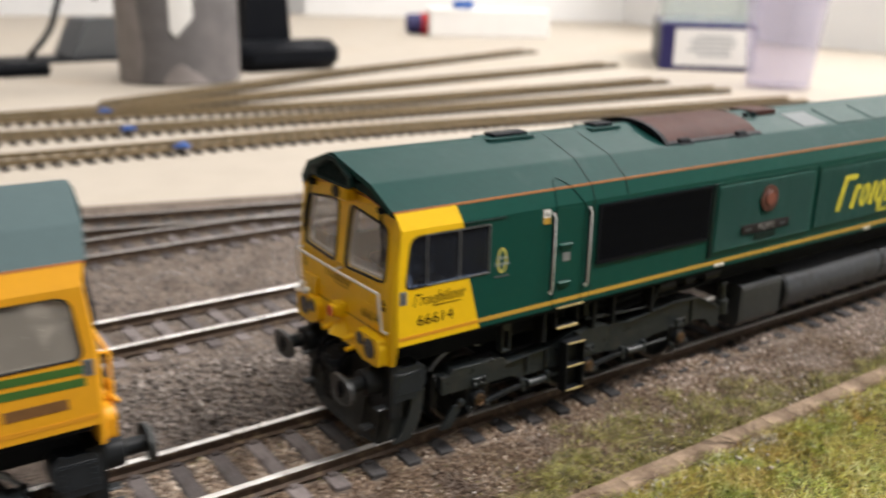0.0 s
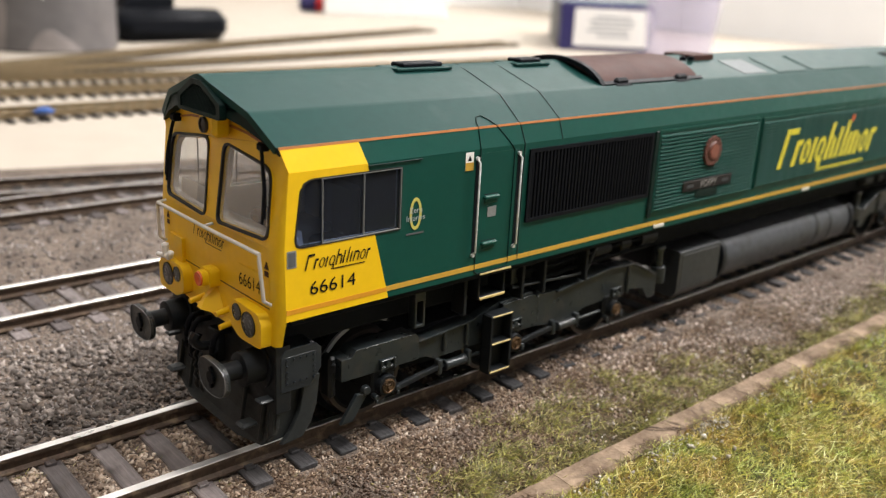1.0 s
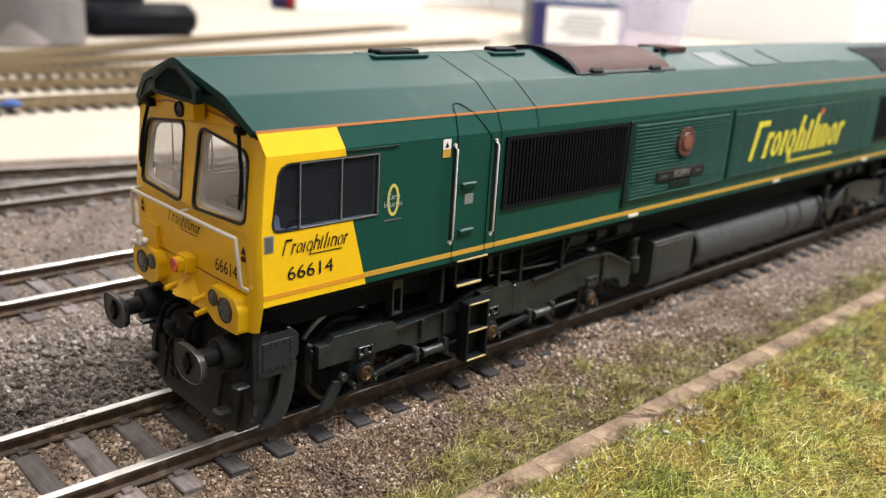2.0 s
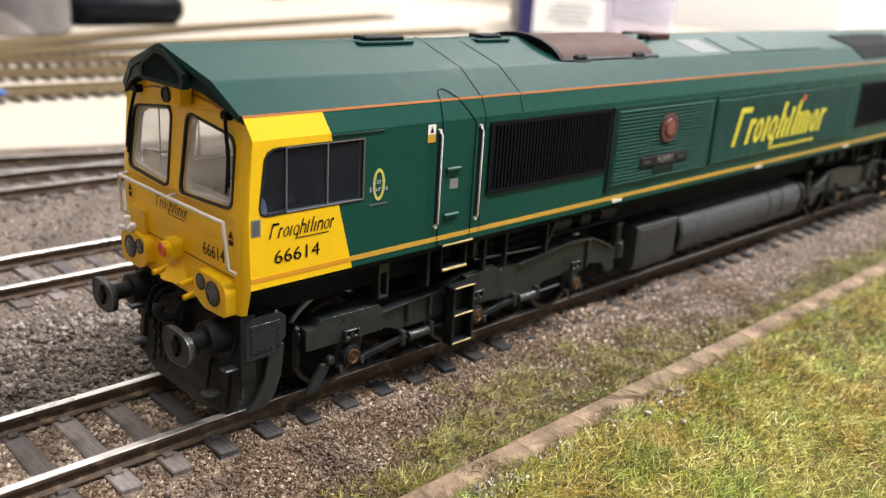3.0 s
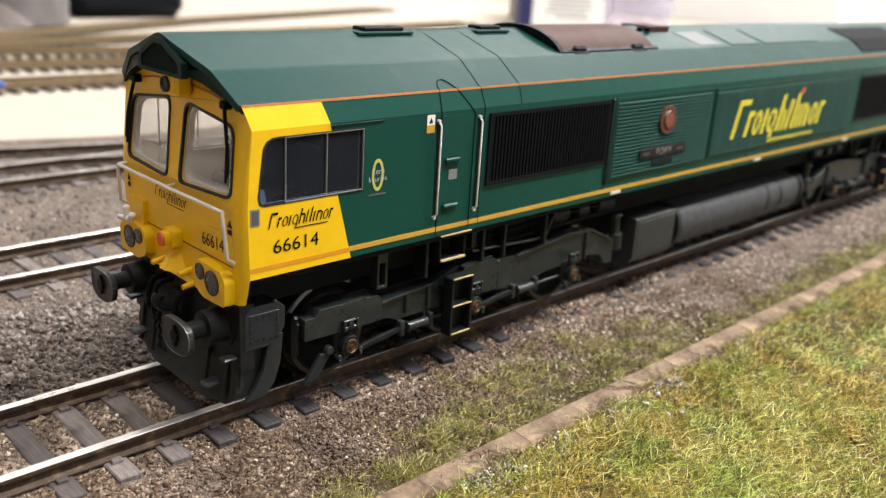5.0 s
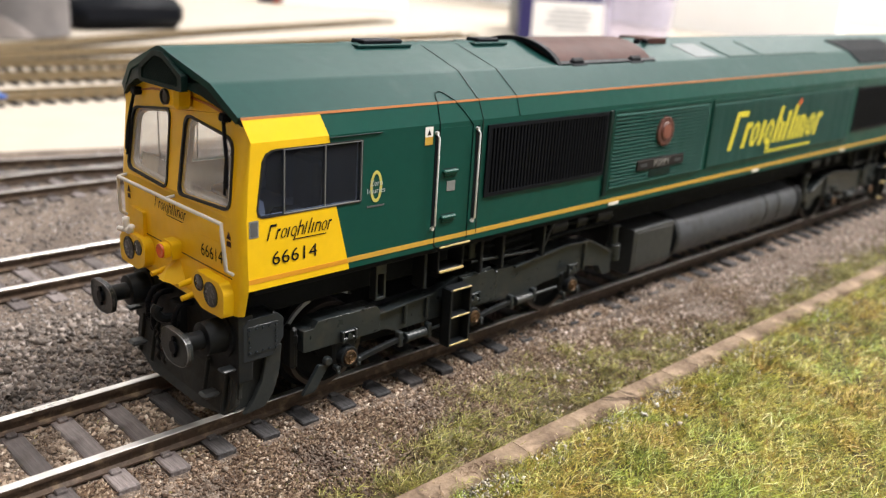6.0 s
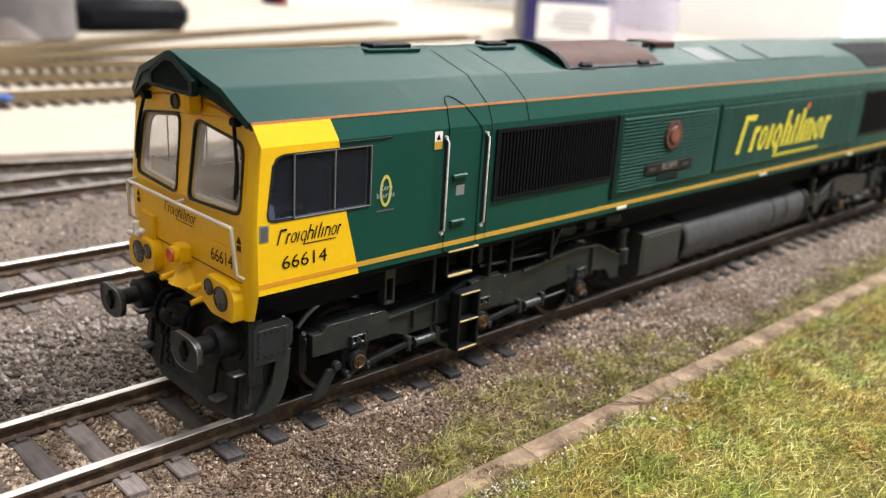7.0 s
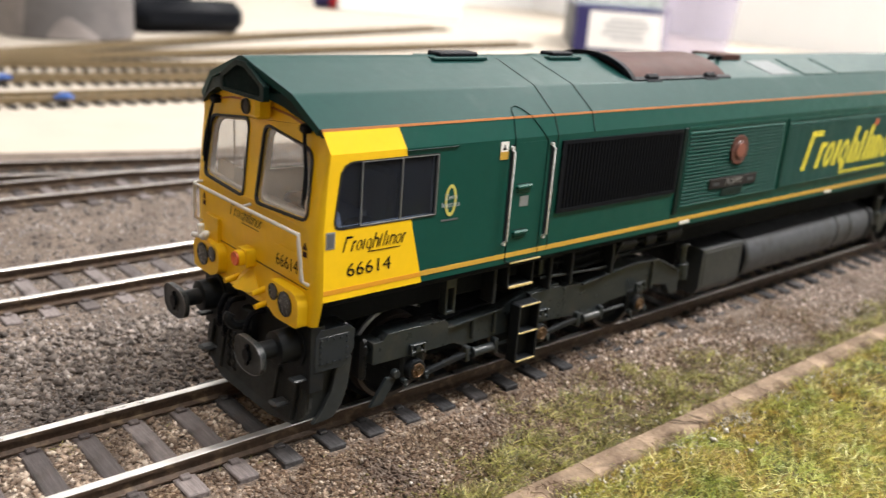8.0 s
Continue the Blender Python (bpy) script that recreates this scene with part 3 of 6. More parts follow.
YB, YE = 17.4, 16.3


def half_width(z):
    return YB if z <= ZK else YB + (YE - YB) * (z - ZK) / (ZE - ZK)


def on_side(s, out=0.0):
    """Lays (x, z) on the body side s (-1 or 1); out: how far it stands proud."""
    return lambda u, v, d=0.0: (u, s * (half_width(v) + out + d), v)


def front_x(y, z):
    return -19.72 + 0.115 * max(0.0, z - 31.5) + 0.0016 * y * y


def on_front(out=0.0):
    return lambda u, v, d=0.0: (front_x(u, v) - out - d, u, v)


def roof_z(y):
    y = abs(y)
    pts = [(0.0, 52.0), (1.2, 51.78), (2.4, 51.36), (11.0, 48.62), (11.4, 48.46), (11.8, 48.18), (16.3, 44.8)]
    for (a, za), (b, zb) in zip(pts, pts[1:]):
        if y <= b:
            return za + (zb - za) * (y - a) / (b - a)
    return 44.8


ROOF_Y = [-16.3, -11.8, -11.4, -11.0, -2.4, -1.2, 0.0, 1.2, 2.4, 11.0, 11.4, 11.8, 16.3]


def cab_window_outline(grow=0.0):
    g = grow
    return rounded([(-17.1 - g, 31.8 - g), (0.1 + g, 31.8 - g), (0.1 + g, 40.6 + g), (-15.9 - g, 40.6 + g)], [1.4, 0.3, 0.3, 1.9])


def windscreen_outline(s, grow=0.0):
    g = grow
    pts = [(1.75 - g, 32.1 - g), (14.65 + g, 32.6 - g), (14.2 + g, 41.6 + g), (2.2 - g, 43.1 + g)]
    return [(s * y, z) for y, z in rounded(pts, [1.35, 1.5, 1.9, 1.7], 6)]


def wheelset(loco, x, flip):
    ax = part("axle", Geo().cyl((x, -8, 7.0), (x, 8, 7.0), 1.2, n=10), under, loco, flip=flip, smooth=30)
    for s in (-1, 1):
        g = Geo().turned((x, s * 6.9, 7.0), (0, s, 0), [(0.0, 6.2), (0.0, 7.9), (0.5, 7.9), (0.8, 7.1), (2.9, 6.95), (2.9, 5.9), (2.0, 5.4), (2.0, 2.4), (3.0, 2.2), (3.0, 0.1)], n=40)
        w = part("wheel", g, matte_black, loco, flip=flip, smooth=30)
        t = Geo().turned((x, s * 7.75, 7.0), (0, s, 0), [(0.0, 7.02), (0.05, 7.12), (2.0, 7.03), (2.15, 6.96), (2.15, 6.3)], n=40, cap=False)
        part("tyre", t, tyre_steel, w, "dull worn steel tyre", flip=flip, smooth=30)


BOGIE = 0.945      # the bogies are narrower than the body


def bogie(loco, flip):
    for s in (-BOGIE, BOGIE):
        y0, y1 = s * 13.4, s * 15.2
        outline = [(-7.0, 9.6), (-7.0, 12.9), (5.6, 12.9), (6.4, 12.0), (18.6, 12.9), (24.0, 14.6), (26.5, 15.0), (31.5, 15.0), (33.0, 13.8), (38.3, 13.6),
                   (46.0, 14.6), (53.0, 15.1), (60.5, 14.7), (66.8, 11.8), (68.6, 10.6), (68.8, 6.3), (66.4, 6.3), (64.6, 8.6), (60.4, 9.4), (57.4, 8.4), (50.8, 8.8), (47.0, 8.6), (43.0, 7.6), (38.0, 7.4),
                   (34.0, 8.0), (30.8, 8.2), (23.6, 8.2), (18.0, 8.2), (10.4, 8.1), (8.6, 8.9), (4.6, 9.3), (-2.6, 9.3)]
        g = Geo().prism(outline, "y", y0, y1)
        frame_part = part("bogie_frame", g, bogie_grey, loco, flip=flip)
        # heavy head plates of the frame over the outer axles
        for head in ([(-8.0, 9.5), (-8.0, 12.9), (-6.2, 12.9), (-5.4, 13.9), (5.6, 13.8), (6.3, 13.0), (6.4, 12.2), (6.4, 9.4)], [(24.4, 8.6), (24.4, 14.4), (31.8, 14.6), (32.8, 13.6), (32.8, 8.8)]):
            part("head_plate", Geo().prism(rounded(head, 0.2, 2), "y", s * 12.6, s * 16.1), bogie_grey, frame_part, flip=flip, smooth=25)
        # thick flange along the top and stiffening ribs
        g = Geo()
        for a, b in (((24.0, 14.7), (31.5, 15.1)), ((38.3, 13.7), (53.0, 15.2)), ((53.0, 15.2), (60.5, 14.8)), ((60.5, 14.8), (68.0, 11.3)), ((6.6, 12.2), (18.6, 13.1))):
            g.prism([(a[0], a[1]), (b[0], b[1]), (b[0], b[1] - 0.4), (a[0], a[1] - 0.4)], "y", s * 12.6, s * 15.8)
        part("frame_flange", g, bogie_grey, frame_part, flip=flip)
        for x, z0, z1 in ((12.2, 8.9, 12.4), (17.0, 8.8, 12.8), (33.4, 8.6, 13.8), (59.0, 8.8, 14.8)):
            part("frame_rib", Geo().box((x - 0.35, s * 15.0, z0), (x + 0.35, s * 15.8, z1), 0.15), bogie_grey, frame_part, flip=flip)
        for x in (0.0, 27.15, 54.3):
            g = Geo().box((x - 2.2, s * 14.9, 5.6), (x + 2.2, s * 15.7, 9.6), 0.6)
            g.cyl((x, s * 15.4, 7.0), (x, s * 16.9, 7.0), 1.75, 1.6, n=20)
            bx = part("axlebox", g, under, loco, flip=flip, smooth=35)
            g = Geo().turned((x, s * 16.8, 7.0), (0, s, 0), [(0.0, 1.2), (0.35, 1.15), (0.42, 0.95), (0.26, 0.85), (0.3, 0.35), (0.5, 0.3), (0.5, 0.05)], n=20)
            for kk in range(3):
                w = 0.5 + 2 * math.pi * kk / 3
                g.cyl((x + 0.62 * math.cos(w), s * 16.95, 7 + 0.62 * math.sin(w)), (x + 0.62 * math.cos(w), s * 17.25, 7 + 0.62 * math.sin(w)), 0.2, n=6)
            part("axle_cap", g, bronze, bx, "tarnished bronze axle end cap", flip=flip, smooth=35)
            g = Geo()
            for dx, dz in ((2.1, -1.1), (-1.9, -1.5)):
                g.cyl((x + dx, s * 15.6, 7 + dz), (x + dx, s * 16.8, 7 + dz), 0.45, n=10)
                g.cyl((x + dx, s * 16.6, 7 + dz - 0.3), (x + dx, s * 16.6, 7 + dz - 0.9), 0.3, n=8)
            part("bolt", g, bogie_grey, bx, flip=flip, smooth=35)
            g = Geo().box((x - 1.3, s * 16.0, 9.7), (x + 1.5, s * 16.75, 10.25), 0.15)
            g.box((x - 1.3, s * 16.0, 10.9), (x + 1.5, s * 16.6, 11.2), 0.1)
            for dx in (-1.1, 1.3):
                g.box((x + dx - 0.22, s * 16.0, 9.5), (x + dx + 0.22, s * 16.8, 11.3), 0.1)
                g.cyl((x + dx, s * 16.6, 9.9), (x + dx, s * 17.0, 9.9), 0.25, n=8)
            g.cyl((x + 0.1, s * 16.2, 10.4), (x + 0.1, s * 16.8, 10.4), 0.45, n=10)
            part("spring_seat", g, bogie_grey, bx, flip=flip)
        for xa, xb, z in ((6.0, 22.6, 6.6), (31.0, 51.0, 6.9)):
            mid = xa + (xb - xa) * 0.5
            g = Geo().cyl((xa, s * 15.6, z - 0.2), (xb, s * 15.6, z + 0.2), 0.26, n=10)
            g.cyl((mid - 2.0, s * 15.8, z), (mid + 2.0, s * 15.8, z + 0.05), 0.78, n=14)
            g.cyl((mid - 2.3, s * 15.7, z), (mid - 1.8, s * 15.7, z), 0.95, n=12)
            g.cyl((mid + 1.8, s * 15.7, z), (mid + 2.2, s * 15.7, z), 0.9, n=12)
            for dx in (-3.4, 2.9):
                g.box((mid + dx - 0.5, s * 14.9, z - 1.2), (mid + dx + 0.5, s * 16.4, z + 1.5), 0.2)
            part("damper", g, bogie_grey, loco, flip=flip, smooth=35)
            g = Geo().prism([(xa - 3.4, z - 0.5), (xa + 1.5, z + 0.2), (mid - 3.2, z + 0.6), (mid - 3.2, z - 0.2), (xa + 1.5, z - 0.7), (xa - 3.4, z - 1.4)], "y", s * 15.4, s * 16.2)
            part("brake_rod", g, under, loco, flip=flip)
        g = Geo().prism([(-5.0, 6.6), (-3.0, 6.4), (-5.7, 2.4), (-7.9, 2.4)], "y", s * 15.2, s * 15.9)
        g.cyl((-3.4, s * 15.4, 6.9), (-3.4, s * 16.3, 6.9), 0.8, 0.65, n=18)
        part("brake_hanger", g, bogie_grey, loco, flip=flip)
        g = Geo().box((-9.2, s * 12.2, 6.6), (-7.9, s * 14.8, 13.2), 0.4).box((-8.9, s * 14.6, 10.6), (-8.2, s * 15.3, 12.4), 0.3)
        part("brake_block", g, under, loco, flip=flip)
        arc = [radians(58 + 9 * k) for k in range(10)]
        band = [(-1.1 + 8.9 * math.cos(w), 7.8 + 8.9 * math.sin(w)) for w in arc] + [(-1.1 + 8.5 * math.cos(w), 7.8 + 8.5 * math.sin(w)) for w in reversed(arc)]
        guard = part("wheel_guard", Geo().prism(band, "y", s * 10.6, s * 12.3), under, loco, "curved guard over the wheel", flip=flip, smooth=30)
        for a0, a1 in ((112, 148), (64, 80)):
            arc = [radians(a0 + (a1 - a0) * k / 5) for k in range(6)]
            band = [(-1.1 + 9.0 * math.cos(w), 7.8 + 9.0 * math.sin(w)) for w in arc] + [(-1.1 + 8.4 * math.cos(w), 7.8 + 8.4 * math.sin(w)) for w in reversed(arc)]
            part("worn_lip", Geo().prism(band, "y", s * 11.9, s * 12.4), worn_metal, guard, "scuffed bright lip", flip=flip, smooth=30)
        # upright damper between the bogie and the body
        g = Geo().cyl((70.6, s * 14.2, 8.6), (70.4, s * 14.2, 12.0), 1.5, n=16).cyl((70.4, s * 14.2, 11.9), (70.2, s * 14.2, 15.6), 0.8, n=14)
        g.box((68.4, s * 13.4, 8.4), (71.4, s * 15.0, 9.4), 0.3).box((68.9, s * 13.4, 15.2), (71.5, s * 15.0, 16.2), 0.3)
        part("upright_damper", g, bogie_grey, loco, flip=flip, smooth=35)
        # hanging step under the door
        g = Geo()
        g.box((19.7, s * 16.0, 3.6), (20.2, s * 18.4, 13.8), 0.1).box((24.2, s * 16.0, 3.6), (24.7, s * 18.4, 13.8), 0.1)
        g.box((19.7, s * 16.0, 3.6), (24.7, s * 16.4, 13.8), 0.1)
        for z in (3.6, 8.6, 13.4):
            g.box((19.9, s * 16.0, z), (24.5, s * 18.3, z + 0.5), 0.1)
        st = part("footstep", g, under, loco, flip=flip)
        for z in (3.6, 8.6, 13.4):
            part("step_edge", Geo().box((20.0, s * 18.3, z + 0.25), (24.4, s * 18.5, z + 0.48), 0.05), pale_gold, st, "yellow step edge", flip=flip)
    for x in (0.0, 27.15, 54.3):
        wheelset(loco, x, flip)
    g = Geo().box((2, -12.5, 9), (64, 12.5, 13), 0.8)
    part("bogie_bolster", g, matte_black, loco, flip=flip)
    # motor blocks, unseen themselves, added so no light shows through behind the wheels
    for x in (8.5, 35.5):
        g = Geo().prism(rounded([(x - 4.5, 3.4), (x + 10.5, 3.0), (x + 11.5, 5.0), (x + 11.5, 9.2), (x - 5.5, 9.2), (x - 5.5, 5.4)], 1.2), "y", -6.4, 6.4)
        part("traction_motor", g, matte_black, loco, flip=flip, smooth=40)


def cab_end(loco, flip, number, variant, yellow):
    """One driving end: front, windscreens, hood, lamps, rail, buffers, plough; and the cab windows on both sides."""
    # front sheet with two windscreen openings
    outer = [(-15.0, 18.2), (-7.5, 17.6), (7.5, 17.6), (15.0, 18.2), (15.2, Z0), (15.2, 31.5), (15.1, 41.8), (14.8, 44.9), (11.4, 46.8), (5.0, 48.2), (0.0, 48.8),
             (-5.0, 48.2), (-11.4, 46.8), (-14.8, 44.9), (-15.1, 41.8), (-15.2, 31.5), (-15.2, Z0)]
    part("cab_front", Geo().plate(outer, [windscreen_outline(-1), windscreen_outline(1)], on_front(), 0.9), yellow, loco, "bright yellow cab front", flip=flip)
    for s in (-1, 1):
        # rounded corner between the front and the side
        g = Geo()
        rows = []
        for z, xs in ((18.2, -18.3), (Z0, -18.3), (26.0, -18.35), (31.5, -18.55), (36.5, -18.25), (ZK, -17.8), (44.7, -18.4)):
            yf = 15.0 if z < 20 else 15.2 if z < 40 else 15.1 if z < 42 else 14.8
            xf = front_x(yf, z)
            ys = half_width(z) + 0.02 if z >= Z0 else 16.4
            row = []
            for k in range(5):
                t = k / 4
                row.append((xf + (xs - xf) * t * t, s * (yf + (ys - yf) * (1 - (1 - t) ** 2)), z))
            rows.append(row)
        vs = [p for r in rows for p in r]
        fs = [(5 * i + k, 5 * i + k + 1, 5 * i + k + 6, 5 * i + k + 5) for i in range(len(rows) - 1) for k in range(4)]
        g.add(vs, fs)
        part("corner_post", g, yellow, loco, flip=flip, smooth=60)
        # windscreen: rubber, glass
        ring = Geo().plate(windscreen_outline(s, 0.22), [windscreen_outline(s, -0.10)], on_front(0.2), 0.45)
        ws = part("windscreen", ring, rubber, loco, "black rubber surround", flip=flip)
        pane = part("pane", Geo().plate(windscreen_outline(s, -0.2), [], on_front(-0.25), 0.25), glass, ws, "clear flush glazing", flip=flip)
        pane.visible_shadow = False
        # inner light frame of the window
        ring = Geo().plate(windscreen_outline(s, -0.2), [windscreen_outline(s, -0.5)], on_front(-0.6), 0.7)
        part("glazing_edge", ring, lining, ws, flip=flip)
        # wiper hanging from the top outer corner
        a = s * 12.5
        g = Geo().tube(bent([on_front(0.7)(a, 44.2), on_front(0.75)(s * 13.3, 41.6), on_front(0.7)(s * 14.1, 38.6), on_front(0.6)(s * 14.3, 35.4)], 4), 0.26)
        g.box((front_x(a, 44.2) - 1.1, a - 0.8, 43.7), (front_x(a, 44.2) + 0.4, a + 0.8, 44.8), 0.25)
        g.tube([on_front(0.65)(s * 13.7, 40.6), on_front(0.6)(s * 14.0, 34.6)], 0.2)
        part("wiper", g, black, ws, "black parked wiper", flip=flip)
        # lamp cluster
        g = Geo()
        prof = rounded([(s * 7.2, 19.0), (s * 9.6, 17.8), (s * 15.3, 18.0), (s * 15.5, 21.6), (s * 14.4, 22.8), (s * 8.1, 23.0), (s * 7.0, 21.9)], 0.7)
        g.prism(prof, "x", -20.9, -18.2)
        lc = part("lamp_housing", g, yellow, loco, flip=flip)
        for y, z, r in ((12.2, 20.6, 1.64), (9.1, 21.4, 1.06)):
            g = Geo().turned((-20.55, s * y, z), (-1, 0, 0), [(0.0, r + 0.12), (0.5, r + 0.12), (0.52, r), (0.35, r - 0.05)], n=28)
            part("lamp_rim", g, lamp_ring, lc, flip=flip, smooth=40)
            g = Geo().turned((-20.6, s * y, z), (-1, 0, 0), [(0.0, r), (0.38, r * 0.99), (0.46, r * 0.85), (0.50, 0.05)], n=28)
            part("headlamp", g, lens_grey, lc, "grey ribbed lamp lens", flip=flip, smooth=40)
        # buffer
        by, bz = s * 11.4, 14.1
        g = Geo().turned((-18.6, by, bz), (-1, 0, 0), [(0.0, 3.3), (0.6, 3.3), (0.6, 2.5), (3.4, 2.35), (3.5, 2.1), (3.5, 1.3), (7.1, 1.3)], n=24)
        bf = part("buffer", g, under, loco, flip=flip, smooth=35)
        oval = lambda a, h: [(by + a * abs(math.cos(w)) ** 0.75 * (1 if math.cos(w) > 0 else -1), bz + h * abs(math.sin(w)) ** 0.75 * (1 if math.sin(w) > 0 else -1)) for w in [2 * math.pi * k / 36 + 0.01 for k in range(36)]]
        head = oval(3.68, 2.44)
        g = Geo()
        g.plate(head, [], lambda u, v, d: (-26.2 - d + 0.018 * (u - by) ** 2, u, v), 0.75)
        part("buffer_head", g, bogie_grey, bf, "grey oval buffer head", flip=flip)
        head_in = oval(3.62, 2.38)
        part("worn_rim", Geo().plate(head, [head_in], lambda u, v, d: (-26.3 - d + 0.018 * (u - by) ** 2, u, v), 0.5), buffer_edge, bf, "bare worn metal rim", flip=flip)
        g = Geo().cyl((-26.35, by, bz), (-25.9, by, bz), 0.9, n=12)
        for dz in (-1.2, 1.2):
            g.cyl((-26.3, by, bz + dz), (-25.9, by, bz + dz), 0.35, n=8)
        part("buffer_bolt", g, black, bf, flip=flip)
        # sandbox with riveted cover behind the plough
        prof = [(-18.2, 11.0), (-13.4, 11.0), (-11.7, 13.4), (-11.7, 16.3), (-12.6, 17.2), (-17.4, 17.2), (-18.2, 16.2)]
        g = Geo().prism(prof, "y", s * 10.5, s * 15.7)
        sb = part("sandbox", g, cover_blue, loco, flip=flip)
        g = Geo().box((-17.5, s * 15.5, 11.9), (-12.7, s * 15.75, 16.1), 0.03)
        for k in range(5):
            for x, z in ((-17.2 + k * 1.05, 12.2), (-17.2 + k * 1.05, 15.6)):
                g.cyl((x, s * 15.7, z), (x, s * 15.93, z), 0.19, n=6)
        for k in range(1, 4):
            for x in (-17.2, -13.0):
                g.cyl((x, s * 15.7, 12.2 + k * 0.85), (x, s * 15.93, 12.2 + k * 0.85), 0.16, n=6)
        part("riveted_cover", g, cover_blue, sb, flip=flip)
        for x in (-17.5, -13.2):
            part("lid_lug", Geo().box((x - 0.4, s * 13.6, 17.0), (x + 0.4, s * 15.6, 17.5), 0.15), cover_blue, sb, flip=flip)
        # life guard strap
        g = Geo().prism([(-13.9, 12.0), (-11.5, 12.0), (-12.0, 7.4), (-13.0, 4.6), (-14.4, 2.9), (-17.8, 2.6), (-16.2, 4.4), (-14.8, 7.0)], "y", s * 14.2, s * 15.0)
        part("life_guard", g, plough_grey, loco, flip=flip)
        g = Geo().prism([(-18.2, 11.4), (-17.7, 11.4), (-18.2, 5.4), (-18.8, 5.4)], "y", s * 13.2, s * 15.2)
        part("plough_stay", g, plough_grey, loco, flip=flip)
        g = Geo().prism([(-18.6, 11.2), (-13.2, 11.2), (-13.4, 7.5), (-14.6, 4.4), (-16.4, 3.2), (-19.6, 3.0), (-19.2, 6.0)], "y", s * 13.2, s * 13.9)
        part("plough_cheek", g, plough_grey, loco, flip=flip)
        # cab side glazing: one frame, three panes
        ring = Geo().plate(cab_window_outline(0.10), [cab_window_outline(-0.12)], on_side(s, 0.12), 0.5)
        win = part("cab_window", ring, rubber, loco, "dark seal and thin silver frame", flip=flip)
        if variant == "word":
            rect = lambda e: [(-12.9 + e, 31.85 + e), (0.05 - e, 31.85 + e), (0.05 - e, 40.55 - e), (-12.9 + e, 40.55 - e)]
            part("sliding_frame", Geo().plate(rect(0.0), [rect(0.11)], on_side(s, 0.16), 0.3), frame_silver, win, "thin silver sliding frame", flip=flip)
        for x in (-6.2,) if variant == "word" else ():
            part("glazing_bar", Geo().box((x - 0.09, s * 17.2, 31.9), (x + 0.09, s * 17.5, 40.6), 0.05), frame_silver, win, flip=flip)
        pane = part("pane", Geo().plate(cab_window_outline(0.0), [], on_side(s, -0.10), 0.2), (side_glass if variant == "word" and (s < 0) == (flip is None) else clean_glass if variant == "word" else grimy_glass), win, "dusty cab glass", flip=flip)
        pane.visible_shadow = False
        ring = Geo().plate([(-17.4, 25.6), (5.9, 25.6), (5.9, 41.6), (-16.4, 41.6), (-17.2, 34.0)], [cab_window_outline(0.05)], lambda u, v, d: (u, s * (16.4 + d), v), 0.3)
        part("cab_lining", ring, lining, win, "pale cab lining", flip=flip)
        # yellow end of the body side, round the window
        low = [(-18.35, Z0 - 0.02), (-1.7, Z0 - 0.02), (-4.3, 31.75)]
        left = [(-15.9, 31.72), (-16.85, 31.98), (-17.1, 32.9), (-16.65, 36.5), (-16.3, 39.2), (-15.7, 40.25), (-14.3, 40.68), (-5.55, 40.68)]
        top = [(-5.75, ZK), (-17.82, ZK), (-18.27, 36.5), (-18.57, 31.5)]
        part("yellow_end_panel", Geo().plate(low + left + top, [], on_side(s, 0.06), 0.12), yellow, loco, "bright yellow warning panel", flip=flip)
        part("yellow_cant_panel", Geo().plate([(-17.82, ZK), (-5.75, ZK), (-6.6, ZE - 0.30), (-18.5, ZE - 0.30)], [], on_side(s, 0.06), 0.12), yellow, loco, flip=flip)
        part("orange_sill_line", Geo().plate([(-18.3, 22.95), (-1.95, 22.95), (-2.2, 23.6), (-18.3, 23.6)], [], on_side(s, 0.10), 0.05), sill_orange, loco, flip=flip)
        # rain strip over the window
        part("rain_strip", Geo().box((-5.7, s * 17.3, 41.32), (3.6, s * 17.62, 41.47), 0.05), dark_green, loco, flip=flip)
        # grey square and lettering on the yellow panel
        sq = part("grey_plate", Geo().plate(rounded([(-18.2, 29.3), (-16.8, 29.3), (-16.8, 31.6), (-18.2, 31.6)], 0.1), [], on_side(s, 0.12), 0.2), worn_metal, loco, flip=flip)
        part("plate_mesh", Geo().plate([(-18.0, 29.5), (-17.0, 29.5), (-17.0, 31.4), (-18.0, 31.4)], [], on_side(s, 0.16), 0.05), slate_grey, sq, flip=flip)
        # which way letters read on this side
        rev = (s > 0) != (flip is not None)
        reads = (lambda x0, z0, sg=s: (lambda u, v: on_side(sg, 0.13)((x0 - u) if rev else (x0 + u), z0 + v)))
        if variant == "word":
            wordmark("maker_sign", 10.6, 2.1, reads(-4.4 if rev else -15.6, 28.6), black, loco, flip=flip, bold=0.9)
        else:
            g = Geo()
            for z in (28.0, 29.8):
                g.plate([(-17.0, z), (-3.4, z + 0.3), (-3.7, z + 1.45), (-17.0, z + 1.15)], [], on_side(s, 0.1), 0.05)
            part("green_stripe", g, stripe_green, loco, "two slanting green stripes", flip=flip)
        if number:
            g = lettering(Geo(), number, 1.85, reads(-11.1, 25.1), centre=True, squeeze=1.12)
        else:
            g = Geo().plate([(-14.6, 25.2), (-6.8, 25.2), (-6.8, 26.7), (-14.6, 26.7)], [], on_side(s, 0.12), 0.04)
        part("running_number", g, black if number else faded_brown, loco, flip=flip)
    # number and word on the front
    face = lambda y0, z0: (lambda u, v: on_front(0.06)((y0 + u) if flip is not None else (y0 - u), z0 + v))
